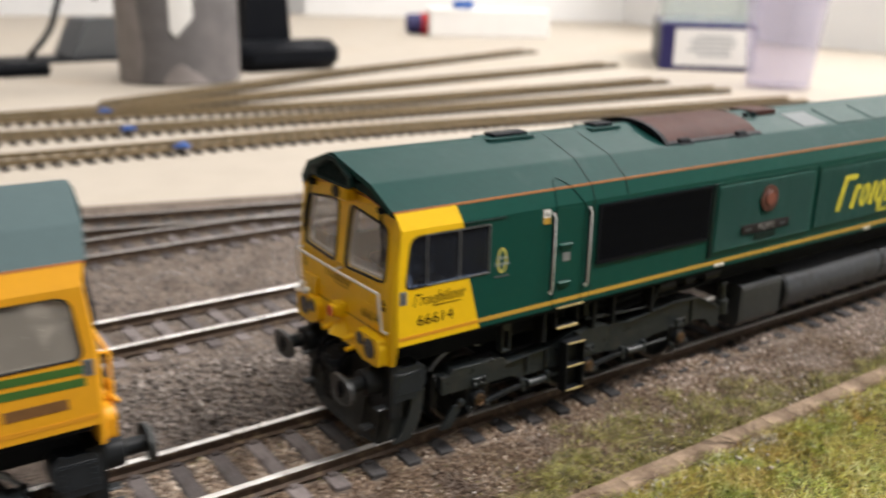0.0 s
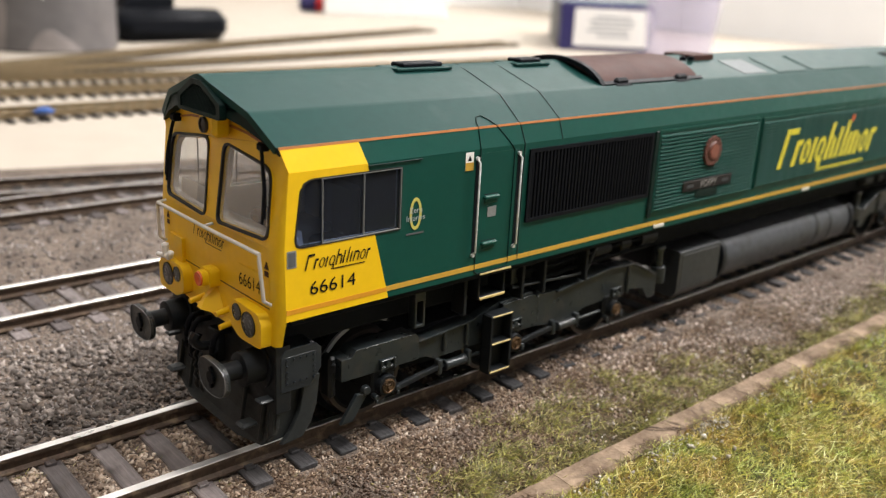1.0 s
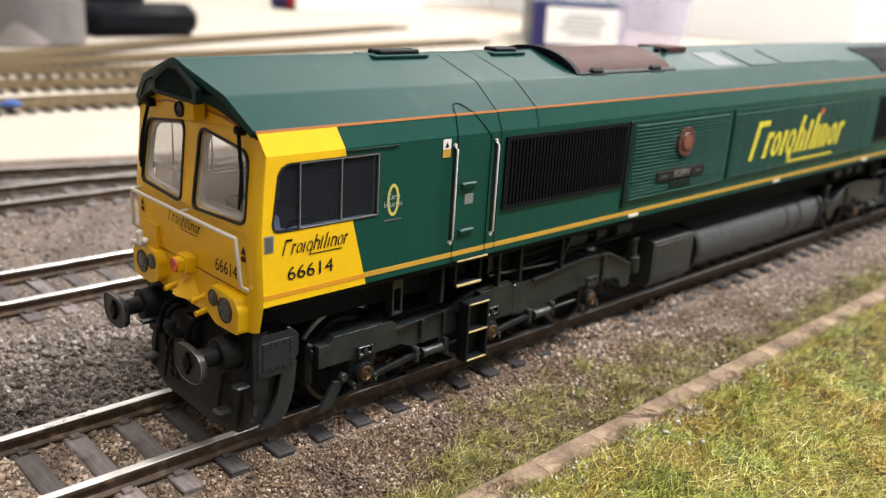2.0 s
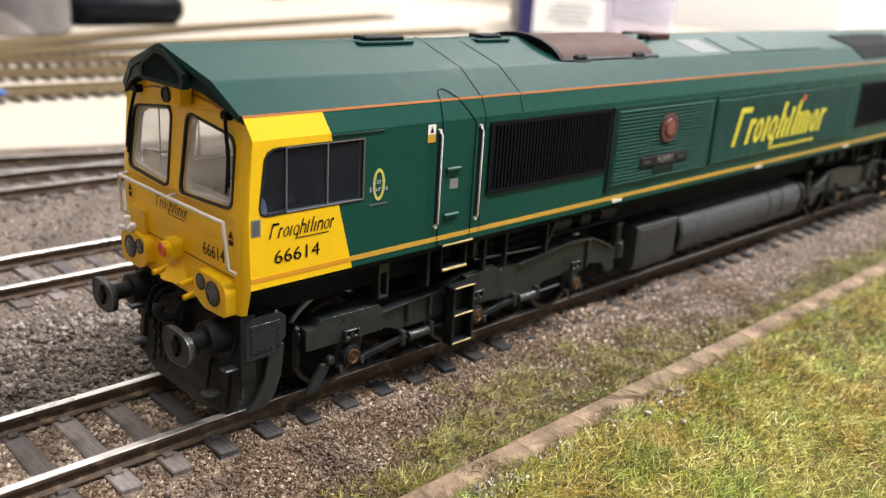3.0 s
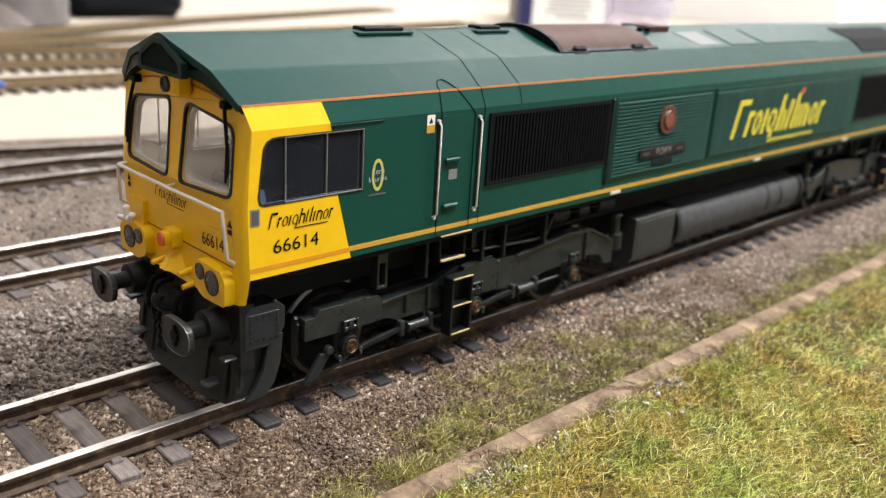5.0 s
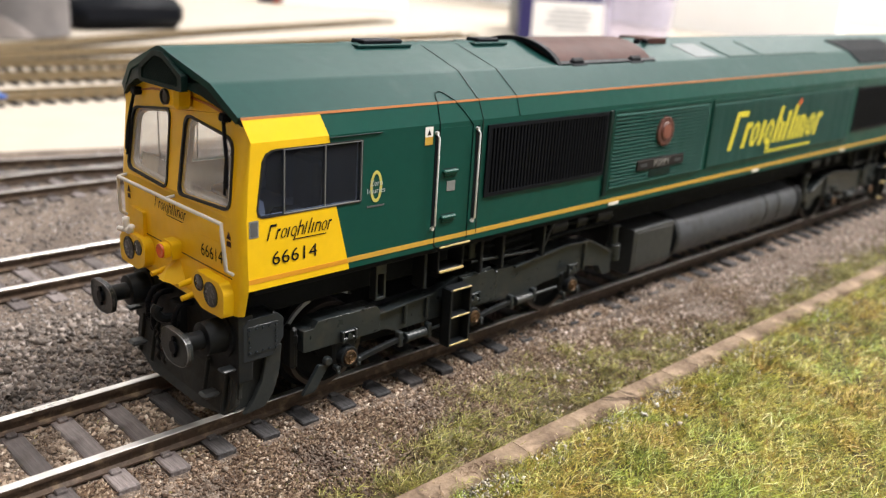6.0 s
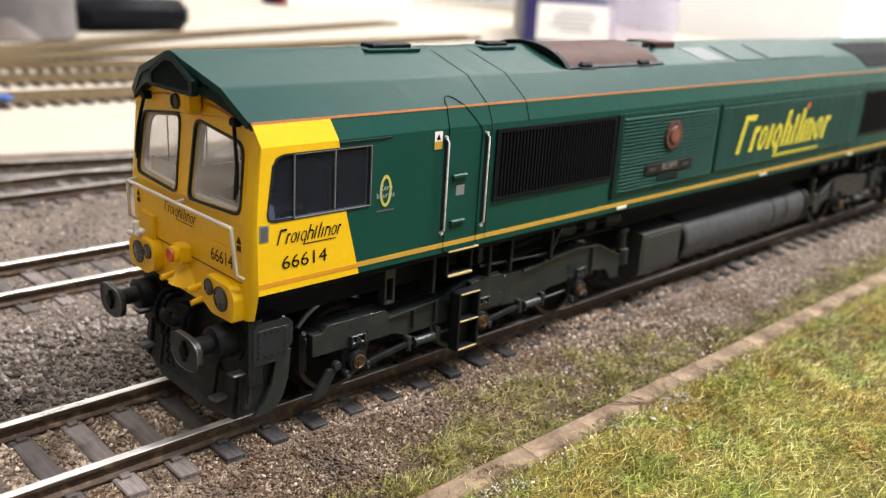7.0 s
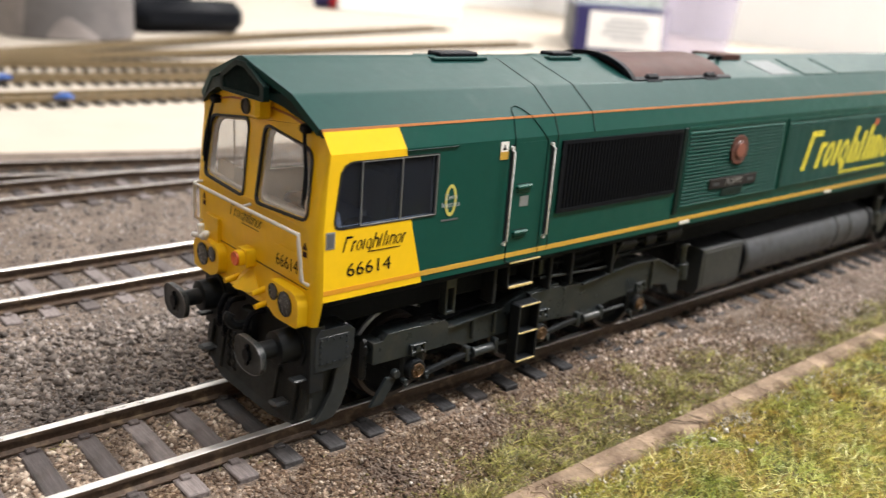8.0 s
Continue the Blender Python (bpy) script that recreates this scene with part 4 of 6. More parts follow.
    if number:
        part("front_number", lettering(Geo(), number, 1.8, face(-10.3 if flip is None else 10.3, 24.8), centre=True, squeeze=0.84), black, loco, flip=flip)
    wordmark("front_sign", 9.4, 1.8, face(5.6 if flip is None else -5.6, 28.5), black, loco, flip=flip, bold=0.9)
    part("number_patch", Geo().plate([(-15.1, 24.0), (-7.4, 24.0), (-7.4, 27.6), (-15.1, 27.6)], [], on_front(0.03), 0.06), yellow, loco, flip=flip)
    part("raised_pad", Geo().plate(rounded([(9.2, 22.8), (13.8, 22.8), (13.8, 26.7), (9.2, 26.7)], 0.3), [], on_front(0.35), 0.55), yellow, loco, flip=flip)
    # horizontal joint and warning mark
    part("front_joint", Geo().plate([(-15.1, 23.25), (15.1, 23.25), (15.1, 23.43), (-15.1, 23.43)], [], on_front(0.05), 0.12), joint_brown, loco, flip=flip)
    for y in (-14.5, 14.6):
        wm = part("warning_mark", Geo().plate([(y - 0.5, 28.7), (y + 0.5, 28.7), (y, 29.7)], [], on_front(0.09), 0.08), exhaust_brown, loco, flip=flip)
        part("mark_bar", Geo().plate([(y - 0.45, 27.7), (y + 0.45, 27.7), (y + 0.45, 28.4), (y - 0.45, 28.4)], [], on_front(0.09), 0.08), exhaust_brown, wm, flip=flip)
    # thin orange line under the hood
    g = Geo()
    pts = [(-14.8, 43.8), (-8.0, 45.0), (0.0, 45.5), (8.0, 45.0), (14.8, 43.8)]
    g.plate(pts + [(y, z + 0.3) for y, z in reversed(pts)], [], on_front(0.06), 0.1)
    part("orange_brow_line", g, orange, loco, flip=flip)
    # hood with mesh grille
    under_edge = [(-16.5, 43.7), (-13.4, 45.2), (-9.5, 46.5), (-5.0, 47.3), (0.0, 47.5), (5.0, 47.3), (9.5, 46.4), (13.4, 44.9), (16.5, 43.2)]
    top_edge = [(16.2, 44.6), (11.3, 48.25), (2.4, 51.1), (1.2, 51.5), (0.0, 51.75), (-1.2, 51.5), (-2.4, 51.1), (-11.3, 48.25), (-16.2, 44.6)]
    hood_put = lambda u, v, d=0.0: (-20.6 + 0.0075 * u * u - d, u, v)
    hood = part("hood", Geo().plate(under_edge + top_edge, [], hood_put, 2.2), dark_green, loco, "dark green overhanging hood", flip=flip, smooth=50)
    g = Geo().plate(rounded([(-6.3, 46.7), (5.7, 46.7), (5.7, 48.9), (1.4, 51.3), (-1.4, 51.3), (-6.3, 48.8)], 0.3), [rounded([(-5.3, 47.2), (4.9, 47.2), (4.9, 48.6), (1.1, 50.6), (-1.1, 50.6), (-5.3, 48.5)], 0.3)],
                    lambda u, v, d: (-21.15 - d, u, v), 1.0)
    part("grille_frame", g, dark_green, hood, flip=flip)
    part("grille_back", Geo().plate([(-5.2, 46.8), (5.2, 46.8), (5.2, 48.8), (1.2, 50.8), (-1.2, 50.8), (-5.2, 48.8)], [], lambda u, v, d: (-20.75 - d, u, v), 0.3), black, hood, flip=flip)
    g = Geo()
    inside = lambda y, z: abs(y) <= 5.0 and 47.0 <= z <= 50.6 - max(0.0, abs(y) - 1.1) * 0.53
    for sg in (-1, 1):
        for k in range(-16, 17):
            run = [(k * 0.55 + sg * (q * 0.1 - 2.0), 46.9 + q * 0.1) for q in range(40)]
            run = [p for p in run if inside(*p)]
            if len(run) > 1:
                x = -20.9 - 0.05 * sg
                g.tube([(x, *run[0]), (x, *run[-1])], 0.07, 4)
    part("grille_mesh", g, dark_green, hood, flip=flip)
    # marker lamp in the middle under the hood
    g = Geo().box((-20.6, -3.6, 43.9), (-18.0, 1.0, 47.0), 0.5)
    ml = part("marker_housing", g, yellow, loco, flip=flip)
    g = Geo().turned((-20.5, -1.0, 45.4), (-1, 0, 0), [(0, 1.1), (0.5, 1.05), (0.52, 0.9), (0.25, 0.85), (0.4, 0.05)], n=22)
    part("marker_lens", g, lamp_ring, ml, flip=flip, smooth=40)
    # white handrail across the front
    off = 1.25
    rail = [(front_x(16.4, 24.6) - 0.3, -15.8, 24.2), (front_x(15.8, 25) - off, -15.7, 24.9), (front_x(15.6, 30) - off, -14.7, 30.2), (front_x(15, 31) - off, -14.8, 31.0),
            (front_x(0, 31) - off, 0, 31.15), (front_x(15, 31) - off, 15.4, 31.0), (front_x(15.6, 30) - off, 15.6, 30.0), (front_x(15.8, 25) - off, 15.3, 25.6), (front_x(15.8, 24.6) - 0.3, 15.2, 24.9)]
    hr = part("handrail", Geo().tube(rail, 0.27, 10), off_white if variant == "word" else yellow, loco, "painted wire handrail", flip=flip, smooth=50)
    g = Geo()
    for y in (0.0, 15.3):
        g.tube([(front_x(y, 31) - off, y, 31.1), (front_x(y, 31) + 0.3, y, 31.3)], 0.24)
    part("rail_bracket", g, off_white if variant == "word" else yellow, hr, flip=flip, smooth=50)
    # multiple-working socket with an orange cap, lamp iron, cocks
    g = Geo().prism(rounded([(-1.6, 22.2), (1.5, 22.2), (1.5, 25.0), (-1.6, 25.0)], 0.8), "x", -20.9, -18.6)
    g.prism(rounded([(-1.2, 22.5), (1.1, 22.5), (1.1, 24.7), (-1.2, 24.7)], 0.9), "x", -21.8, -20.8)
    so = part("cable_socket", g, yellow, loco, flip=flip)
    part("socket_cap", Geo().turned((-21.7, -0.05, 23.6), (-1, 0, 0), [(0, 1.1), (0.35, 1.0), (0.3, 0.6), (0.1, 0.1)], n=16), red_lens, so, "orange-red cap", flip=flip, smooth=40)
    g = Geo().add([(-19.4, -3.0, 18.4), (-19.4, 3.0, 18.4), (-19.3, 0.6, 22.2), (-19.3, -0.6, 22.2), (-22.0, -0.7, 19.2), (-22.0, 0.7, 19.2), (-21.2, 0.3, 20.6), (-21.2, -0.3, 20.6)],
                  [(0, 1, 5, 4), (1, 2, 6, 5), (2, 3, 7, 6), (3, 0, 4, 7), (4, 5, 6, 7), (0, 3, 2, 1)])
    part("lamp_iron", g, yellow, loco, flip=flip)
    for y, z in ((-4.4, 20.0), (3.6, 19.4), (-5.4, 18.4)):
        part("air_cock", Geo().cyl((-19.2, y, z), (-21.8, y - 0.3, z - 0.3), 0.5, 0.4, n=10), yellow, loco, flip=flip, smooth=40)
    g = Geo().tube(bent([(-20.4, 12.4, 22.9), (-21.0, 12.3, 23.7), (-21.2, 12.2, 25.4)]), 0.55).tube(bent([(-21.0, 12.3, 23.5), (-21.4, 10.6, 23.8), (-21.5, 9.6, 24.7)]), 0.5)
    g.tube([(-21.0, 12.4, 23.4), (-21.4, 14.4, 23.2)], 0.42)
    part("jumper_hook", g, white if variant == "word" else yellow, loco, "painted hook", flip=flip, smooth=True)
    # buffer beam and plough
    g = Geo().prism([(-15.6, 17.8), (-15.6, 8.0), (15.6, 8.0), (15.6, 17.8)], "x", -18.9, -16.6)
    part("buffer_beam", g, under, loco, flip=flip)
    g = Geo()
    low = [(-14.6, 9.5), (-15.0, 4.6), (-13.0, 2.4), (-7.0, 1.6), (7.0, 1.6), (13.0, 3.0), (15.0, 5.6), (14.6, 9.5)]
    g.plate(low, [], lambda u, v, d: (-19.4 - 0.16 * max(0, 9 - v) - d + 0.004 * u * u, u, v), 0.8)
    pl = part("plough", g, plough_grey, loco, "black obstacle deflector plough", flip=flip)
    for y in (-11.0, 11.0):
        part("plough_step", Geo().box((-22.2, y - 1.1, 5.0), (-19.6, y + 1.1, 5.8), 0.35), box_grey, pl, "grey scuffed step", flip=flip)
        for dy in (-3.0, 1.6):
            yy = y + math.copysign(1.0, y) * dy
            dx = 0.004 * yy * yy
            g = Geo().prism([(-19.1 + dx, 9.4), (-19.75 + dx, 9.2), (-20.75 + dx, 3.2), (-20.2 + dx, 2.8)], "y", yy - 0.22, yy + 0.22)
            part("plough_rib", g, plough_grey, pl, flip=flip)
        part("beam_step", Geo().box((-20.9, y * 1.28 - 0.9, 9.7), (-18.6, y * 1.28 + 0.9, 10.2), 0.2), box_grey, pl, flip=flip)
    g = Geo().box((-20.2, -1.5, 10.6), (-18.6, 1.5, 15.6), 0.3).tube(bent([(-19.6, 0, 13.0), (-22.0, 0, 13.4), (-23.0, 0, 14.6), (-22.6, 0, 15.4)]), 0.75)
    part("draw_hook", g, under, loco, flip=flip, smooth=40)
    for y, sag, dx in ((-3.4, 10.6, -21.6), (2.6, 10.2, -21.8), (5.0, 11.0, -21.4)):
        g = Geo().tube(bent([(-19.0, y, 16.2), (dx + 0.8, y + 0.2, 16.0), (dx, y + 0.5, 14.2), (dx + 0.1, y + 0.9, sag + 1.0), (dx + 0.7, y + 1.6, sag), (dx + 1.2, y + 2.2, sag + 1.2), (-19.6, y + 2.6, sag + 2.6)]), 0.42)
        g.cyl((dx + 0.4, y + 1.3, sag + 0.2), (dx + 1.0, y + 1.9, sag + 0.3), 0.65, n=10)
        for k in range(6):
            g.cyl((dx - 0.02, y + 0.5, 14.4 - k * 0.5), (dx - 0.02, y + 0.52, 14.2 - k * 0.5), 0.5, n=8)
        part("brake_hose", g, black, loco, "looped black rubber hose", flip=flip, smooth=50)
    g = Geo()
    for y in (-0.7, 0.7):
        for k in range(4):
            z = 12.6 - 1.5 * k
            g.tube([(-22.2, y, z), (-22.6, y * 1.2, z - 0.8), (-22.2, y, z - 1.6)], 0.3, 6)
    part("coupling_link", g, under, loco, flip=flip, smooth=50)
    # cab inside: floor, desk, bulkhead, seats
    g = Geo().box((-18.2, -16.2, 24.6), (6.0, 16.2, 25.4))
    part("cab_floor", g, off_white, loco, flip=flip)
    part("bulkhead", Geo().prism([(-16.3, 25.4), (16.3, 25.4), (16.3, 41.0), (14.6, 44.2), (-14.6, 44.2), (-16.3, 41.0)], "x", 6.0, 7.0), cab_navy, loco, flip=flip)
    part("cab_ceiling", Geo().box((-16.0, -14.0, 44.2), (6.0, 14.0, 44.6)), lining, loco, flip=flip)
    part("desk", Geo().box((-17.6, -15.4, 29.0), (-13.4, 15.4, 31.2), 0.5), off_white, loco, flip=flip)
    for y in (-12.6, 12.6):
        part("desk_console", Geo().prism([(-17.0, 31.0), (-14.2, 31.0), (-14.6, 33.2), (-16.6, 34.6)], "y", y - 2.6, y + 2.6), white, loco, "pale control console", flip=flip)
    for y in (-8.4, 8.4):
        g = Geo().box((-7.6, y - 3, 27.0), (-2.4, y + 3, 29.2), 0.6).box((-3.6, y - 3, 28.8), (-2.0, y + 3, 37.0), 0.6)
        part("driver_seat", g, black, loco, flip=flip)


def side_details(loco, s):
    """Grilles, louvres, doors, lines and marks on one side of the body."""
    rev = s > 0
    for flip in (None, XM):
        g = Geo()
        edge = lambda x, z: on_side(s, 0.05)(x, z)
        over = lambda x, y: (x, s * y, roof_z(y) + 0.08)
        line = [edge(14.9, 22.6), edge(14.9, 41.0), edge(14.9, ZK), edge(15.0, 43.6), edge(15.1, ZE), over(15.3, 15.6), over(15.9, 14.9), over(16.9, 14.7), over(17.7, 15.2), over(18.4, 16.0),
                edge(18.8, ZE), edge(20.3, 43.2), edge(21.5, ZK), edge(22.1, 41.0), edge(22.1, 22.6)]
        g.tube(line, 0.085, 5)
        g.tube([edge(14.9, 22.6), edge(15.6, 22.1), edge(22.1, 22.2)], 0.13, 5)
        dr = part("cab_door", g, dark_green, loco, "green door outlined by shut lines", flip=flip)
        part("door_leaf", Geo().plate([(15.1, 22.5), (21.9, 22.5), (21.9, 41.0), (15.1, 41.0)], [], on_side(s, 0.04), 0.1), green, dr, flip=flip)
        for x in (14.2, 23.0):
            # flat black strip: the recess by the rail with its shadow painted in
            part("handle_recess", Geo().plate([(x - 0.1, 25.2), (x + 0.6, 25.2), (x + 0.6, 40.8), (x - 0.1, 40.8)], [], on_side(s, 0.06), 0.1), black, dr, flip=flip)
            pts = [on_side(s, 0.0)(x, 25.5), on_side(s, 0.8)(x, 26.0), on_side(s, 0.8)(x, 39.8), on_side(s, 0.0)(x, 40.4)]
            part("grab_rail", Geo().tube(pts, 0.165, 8), chrome, dr, "bright metal grab rail", flip=flip, smooth=50)
            for z in (25.4, 40.4):
                part("rail_foot", Geo().cyl(on_side(s, 0.0)(x, z), on_side(s, 0.45)(x, z), 0.28, n=10), chrome, dr, flip=flip, smooth=40)
        for z in (34.2, 26.9):
            # flat dark plate gives the foot recess its shade by colour alone
            part("foot_recess", Geo().plate([(16.1, z - 1.0), (19.0, z - 1.0), (19.0, z + 0.5), (16.1, z + 0.5)], [], on_side(s, 0.06), 0.1), seam_dark, dr, flip=flip)
            part("step_lip", Geo().box((15.9, s * 17.2, z - 0.35), (19.1, s * 18.0, z + 0.3), 0.2).box((16.2, s * 17.2, z - 1.0), (18.9, s * 17.6, z - 0.2), 0.15), green, dr, flip=flip)
        part("door_plate", Geo().plate([(17.0, 31.0), (18.8, 31.0), (18.8, 32.6), (17.0, 32.6)], [], on_side(s, 0.1), 0.05), worn_metal, dr, flip=flip)
        # warning sticker: white with a triangle over a yellow field
        st = part("warning_sticker", Geo().plate([(11.9, 38.7), (13.5, 38.7), (13.5, 41.4), (11.9, 41.4)], [], on_side(s, 0.08), 0.05), white, loco, "white and yellow warning sticker", flip=flip)
        part("yellow_field", Geo().plate([(11.9, 38.7), (13.5, 38.7), (13.5, 39.9), (11.9, 39.9)], [], on_side(s, 0.11), 0.04), gold, st, flip=flip)
        part("triangle", Geo().plate([(12.3, 40.15), (13.1, 40.15), (12.7, 41.0)], [], on_side(s, 0.11), 0.04), black, st, flip=flip)
        # safety emblem: a yellow nought with two small words
        oval = [(2.8 + 1.1 * math.cos(a), 33.6 + 2.35 * math.sin(a)) for a in [2 * math.pi * k / 28 for k in range(28)]]
        hole = [(2.8 + 0.68 * math.cos(a), 33.6 + 1.85 * math.sin(a)) for a in [2 * math.pi * k / 28 for k in range(28)]]
        em = part("safety_emblem", Geo().plate(oval, [hole], on_side(s, 0.08), 0.05), dull_lemon, loco, "yellow nought emblem", flip=flip)
        rv = rev != (flip is not None)
        put = lambda z0: (lambda u, v: on_side(s, 0.11)(2.8 + (-u if rv else u), z0 + v))
        g = lettering(Geo(), "Zero", 0.8, put(33.75), centre=True)
        lettering(g, "Injuries", 0.8, put(32.65), centre=True)
        part("emblem_words", g, light_grey, em, flip=flip)
        part("emblem_line", Geo().plate([(1.2, 30.6), (4.4, 30.6), (4.4, 30.85), (1.2, 30.85)], [], on_side(s, 0.08), 0.05), slate_grey, em, flip=flip)
        # seam in the body and roof behind the door
        pts = [on_side(s, 0.03)(24.3, 23), on_side(s, 0.03)(24.3, ZK), on_side(s, 0.03)(24.0, ZE)] + [(23.8 + 0.25 * (16.3 - abs(y)) * 0.2, s * abs(y), roof_z(y) + 0.02) for y in (16.2, 13.8, 11.4, 7.0, 4.0, 0.2)]
        part("body_seam", Geo().tube(pts, 0.09, 5), seam_dark, loco, flip=flip)
        pts = [on_side(s, 0.03)(33.0, ZK), on_side(s, 0.03)(33.0, ZE)] + [(33.0, s * abs(y), roof_z(y) + 0.02) for y in (16.2, 13.8, 11.4, 7.0, 4.0, 0.2)]
        part("roof_seam", Geo().tube(pts, 0.09, 5), seam_dark, loco, flip=flip)
        # upright bracket and step box below the sill
        g = Geo().plate([(5.0, 14.8), (7.0, 14.8), (7.0, 22.2), (5.0, 22.2)], [[(5.4, 15.3), (6.6, 15.3), (6.6, 19.0), (5.4, 19.0)]], lambda u, v, d: (u, s * (15.6 + d), v), 1.6)
        part("slotted_bracket", g, bogie_grey, loco, flip=flip)
        g = Geo().box((17.0, s * 13.0, 17.1), (17.4, s * 16.6, 22.2), 0.1).box((22.5, s * 13.0, 17.1), (22.9, s * 16.6, 22.2), 0.1).box((17.0, s * 13.0, 17.1), (22.9, s * 16.6, 17.6), 0.1)
        sx = part("step_box", g, under, loco, flip=flip)
        part("step_edge", Geo().box((17.2, s * 16.6, 17.15), (22.7, s * 16.85, 17.55), 0.06), pale_gold, sx, flip=flip)
        part("sill_edge", Geo().box((16.2, s * 17.42, 21.75), (23.0, s * 17.6, 22.05), 0.06), pale_gold, sx, flip=flip)
        for x in (14.6, 27.6, 33.0, 44.0):
            part("sill_stay", Geo().box((x, s * 13.0, 14.8), (x + 0.7, s * 16.0, 22.2), 0.1), under, loco, flip=flip)
        for z, r in ((16.6, 0.45), (18.4, 0.3), (19.6, 0.3)):
            part("air_pipe", Geo().tube(bent([(25.0, s * 13.6, z + 0.6), (31.0, s * 13.8, z + 0.1), (38.0, s * 13.8, z), (44.0, s * 13.6, z + 0.3), (66.0, s * 13.4, z + 0.5)]), r, 8), matte_black, loco, flip=flip, smooth=50)
        g = Geo().plate([(26.0, 17.4), (29.2, 17.4), (29.2, 20.6), (26.0, 20.6)], [[(27.2, 18.2), (28.2, 18.2), (28.2, 19.8), (27.2, 19.8)]], lambda u, v, d: (u, s * (15.0 + d), v), 0.5)
        part("slotted_plate", g, bogie_grey, loco, flip=flip)
        g = Geo().tube(bent([(48.0, s * 15.4, 21.6), (46.4, s * 15.2, 18.6), (45.4, s * 15.0, 16.4), (42.6, s * 14.8, 15.9)]), 0.3, 8)
        g.tube([(26.0, s * 15.2, 17.0), (42.6, s * 14.8, 15.9)], 0.28, 8)
        part("drain_pipe", g, bogie_grey, loco, flip=flip, smooth=50)
        for x, w in ((49.0, 5.0), (56.5, 3.6), (63.0, 5.5)):
            part("air_tank", Geo().turned((x, s * 12.4, 18.6), (1, 0, 0), [(0, 0.6), (0.3, 1.6), (w - 0.3, 1.6), (w, 0.6)], n=16), under, loco, flip=flip, smooth=40)
    # gold and orange lines along the whole side
    part("gold_line", Geo().plate([(-1.9, 22.95), (XM + 1.9, 22.95), (XM + 2.2, 23.72), (-2.2, 23.72)], [], on_side(s, 0.07), 0.05), gold, loco, "gold line along the sill")
    g = Geo().plate([(-18.6, ZE - 0.30), (XM + 18.6, ZE - 0.30), (XM + 18.6, ZE + 0.02), (-18.6, ZE + 0.02)], [], on_side(s, 0.09), 0.06)
    part("orange_line", g, orange, loco, "orange line under the eave")
    # engine-room grille behind the door: frame and upright slats
    for x0, x1, z0, z1 in ((25.4, 57.6, 28.9, 40.7), (173.0, 205.0, 27.4, 39.6)):
        g = Geo().plate([(x0, z0), (x1, z0), (x1, z1), (x0, z1)], [[(x0 + 0.6, z0 + 0.6), (x1 - 0.6, z0 + 0.6), (x1 - 0.6, z1 - 0.6), (x0 + 0.6, z1 - 0.6)]], on_side(s, 0.35), 0.8)
        fr = part("grille", g, black, loco, "black framed air intake")
        part("grille_back", Geo().plate([(x0 + 0.3, z0 + 0.3), (x1 - 0.3, z0 + 0.3), (x1 - 0.3, z1 - 0.3), (x0 + 0.3, z1 - 0.3)], [], on_side(s, 0.03), 0.05), black, fr)
        g0 = None
        n = 38
        for k in range(n):
            x = x0 + 0.9 + (x1 - x0 - 1.8) * k / (n - 1)
            if g0 is None:
                g0 = part("slat", Geo().box((-0.2, 17.35 * s, z0 + 0.4), (0.2, 17.68 * s, z1 - 0.4), 0.06), black, fr)
                ob = g0
            else:
                ob = new("slat", g0.data)
                ob.parent = fr
            ob.location = (x * MM, 0, 0)
    # louvred panels
    for x0, x1, z0, z1, n in ((59.4, 94.2, 25.3, 40.9, 21), (95.4, 170.5, 25.6, 40.6, 21)):
        g = Geo().plate([(x0, z0), (x1, z0), (x1, z1), (x0, z1)], [[(x0 + 0.5, z0 + 0.5), (x1 - 0.5, z0 + 0.5), (x1 - 0.5, z1 - 0.5), (x0 + 0.5, z1 - 0.5)]], on_side(s, 0.30), 0.3)
        pn = part("louvre_panel", g, green, loco, "green panel of level louvres")
        part("louvre_back", Geo().plate([(x0 + 0.3, z0 + 0.3), (x1 - 0.3, z0 + 0.3), (x1 - 0.3, z1 - 0.3), (x0 + 0.3, z1 - 0.3)], [], on_side(s, 0.03), 0.05), green, pn)
        lv = None
        step = (z1 - z0 - 1.2) / n
        for k in range(n):
            if lv is None:
                yy = 17.4 * s
                w = [(yy, 0.0), (yy + s * 0.52, 0.0), (yy + s * 0.50, 0.16), (yy + s * 0.05, step * 0.64), (yy, step * 0.64)]
                lv = part("louvre", Geo().prism(w, "x", x0 + 0.5, x1 - 0.5), green, pn)
                ob = lv
            else:
                ob = new("louvre", lv.data)
                ob.parent = pn
            ob.location = (0, 0, (z0 + 0.6 + step * k) * MM)
    g = Geo().box((58.0, s * 17.35, 24.6), (59.3, s * 17.8, 40.9), 0.2)
    part("cover_strip", g, dark_green, loco)
    # badge and nameplate
    g = Geo().turned((77.0, s * 17.7, 35.6), (0, s, 0), [(0, 2.9), (0.4, 2.9), (0.5, 2.6), (0.45, 1.9), (0.7, 1.7), (0.75, 0.1)], n=32)
    bd = part("badge", g, maroon, loco, "round red badge", smooth=35)
    for k in range(14):
        w = 2 * math.pi * k / 14
        part("petal", Geo().cyl((77.0 + 2.5 * math.cos(w), s * 17.7, 35.6 + 2.5 * math.sin(w)), (77.0 + 2.5 * math.cos(w), s * 18.25, 35.6 + 2.5 * math.sin(w)), 0.55, 0.4, n=8), maroon, bd)
    part("badge_ring", Geo().turned((77.0, s * 18.1, 35.6), (0, s, 0), [(0, 1.5), (0.4, 1.4), (0.45, 0.1)], n=24), rose, bd, smooth=35)
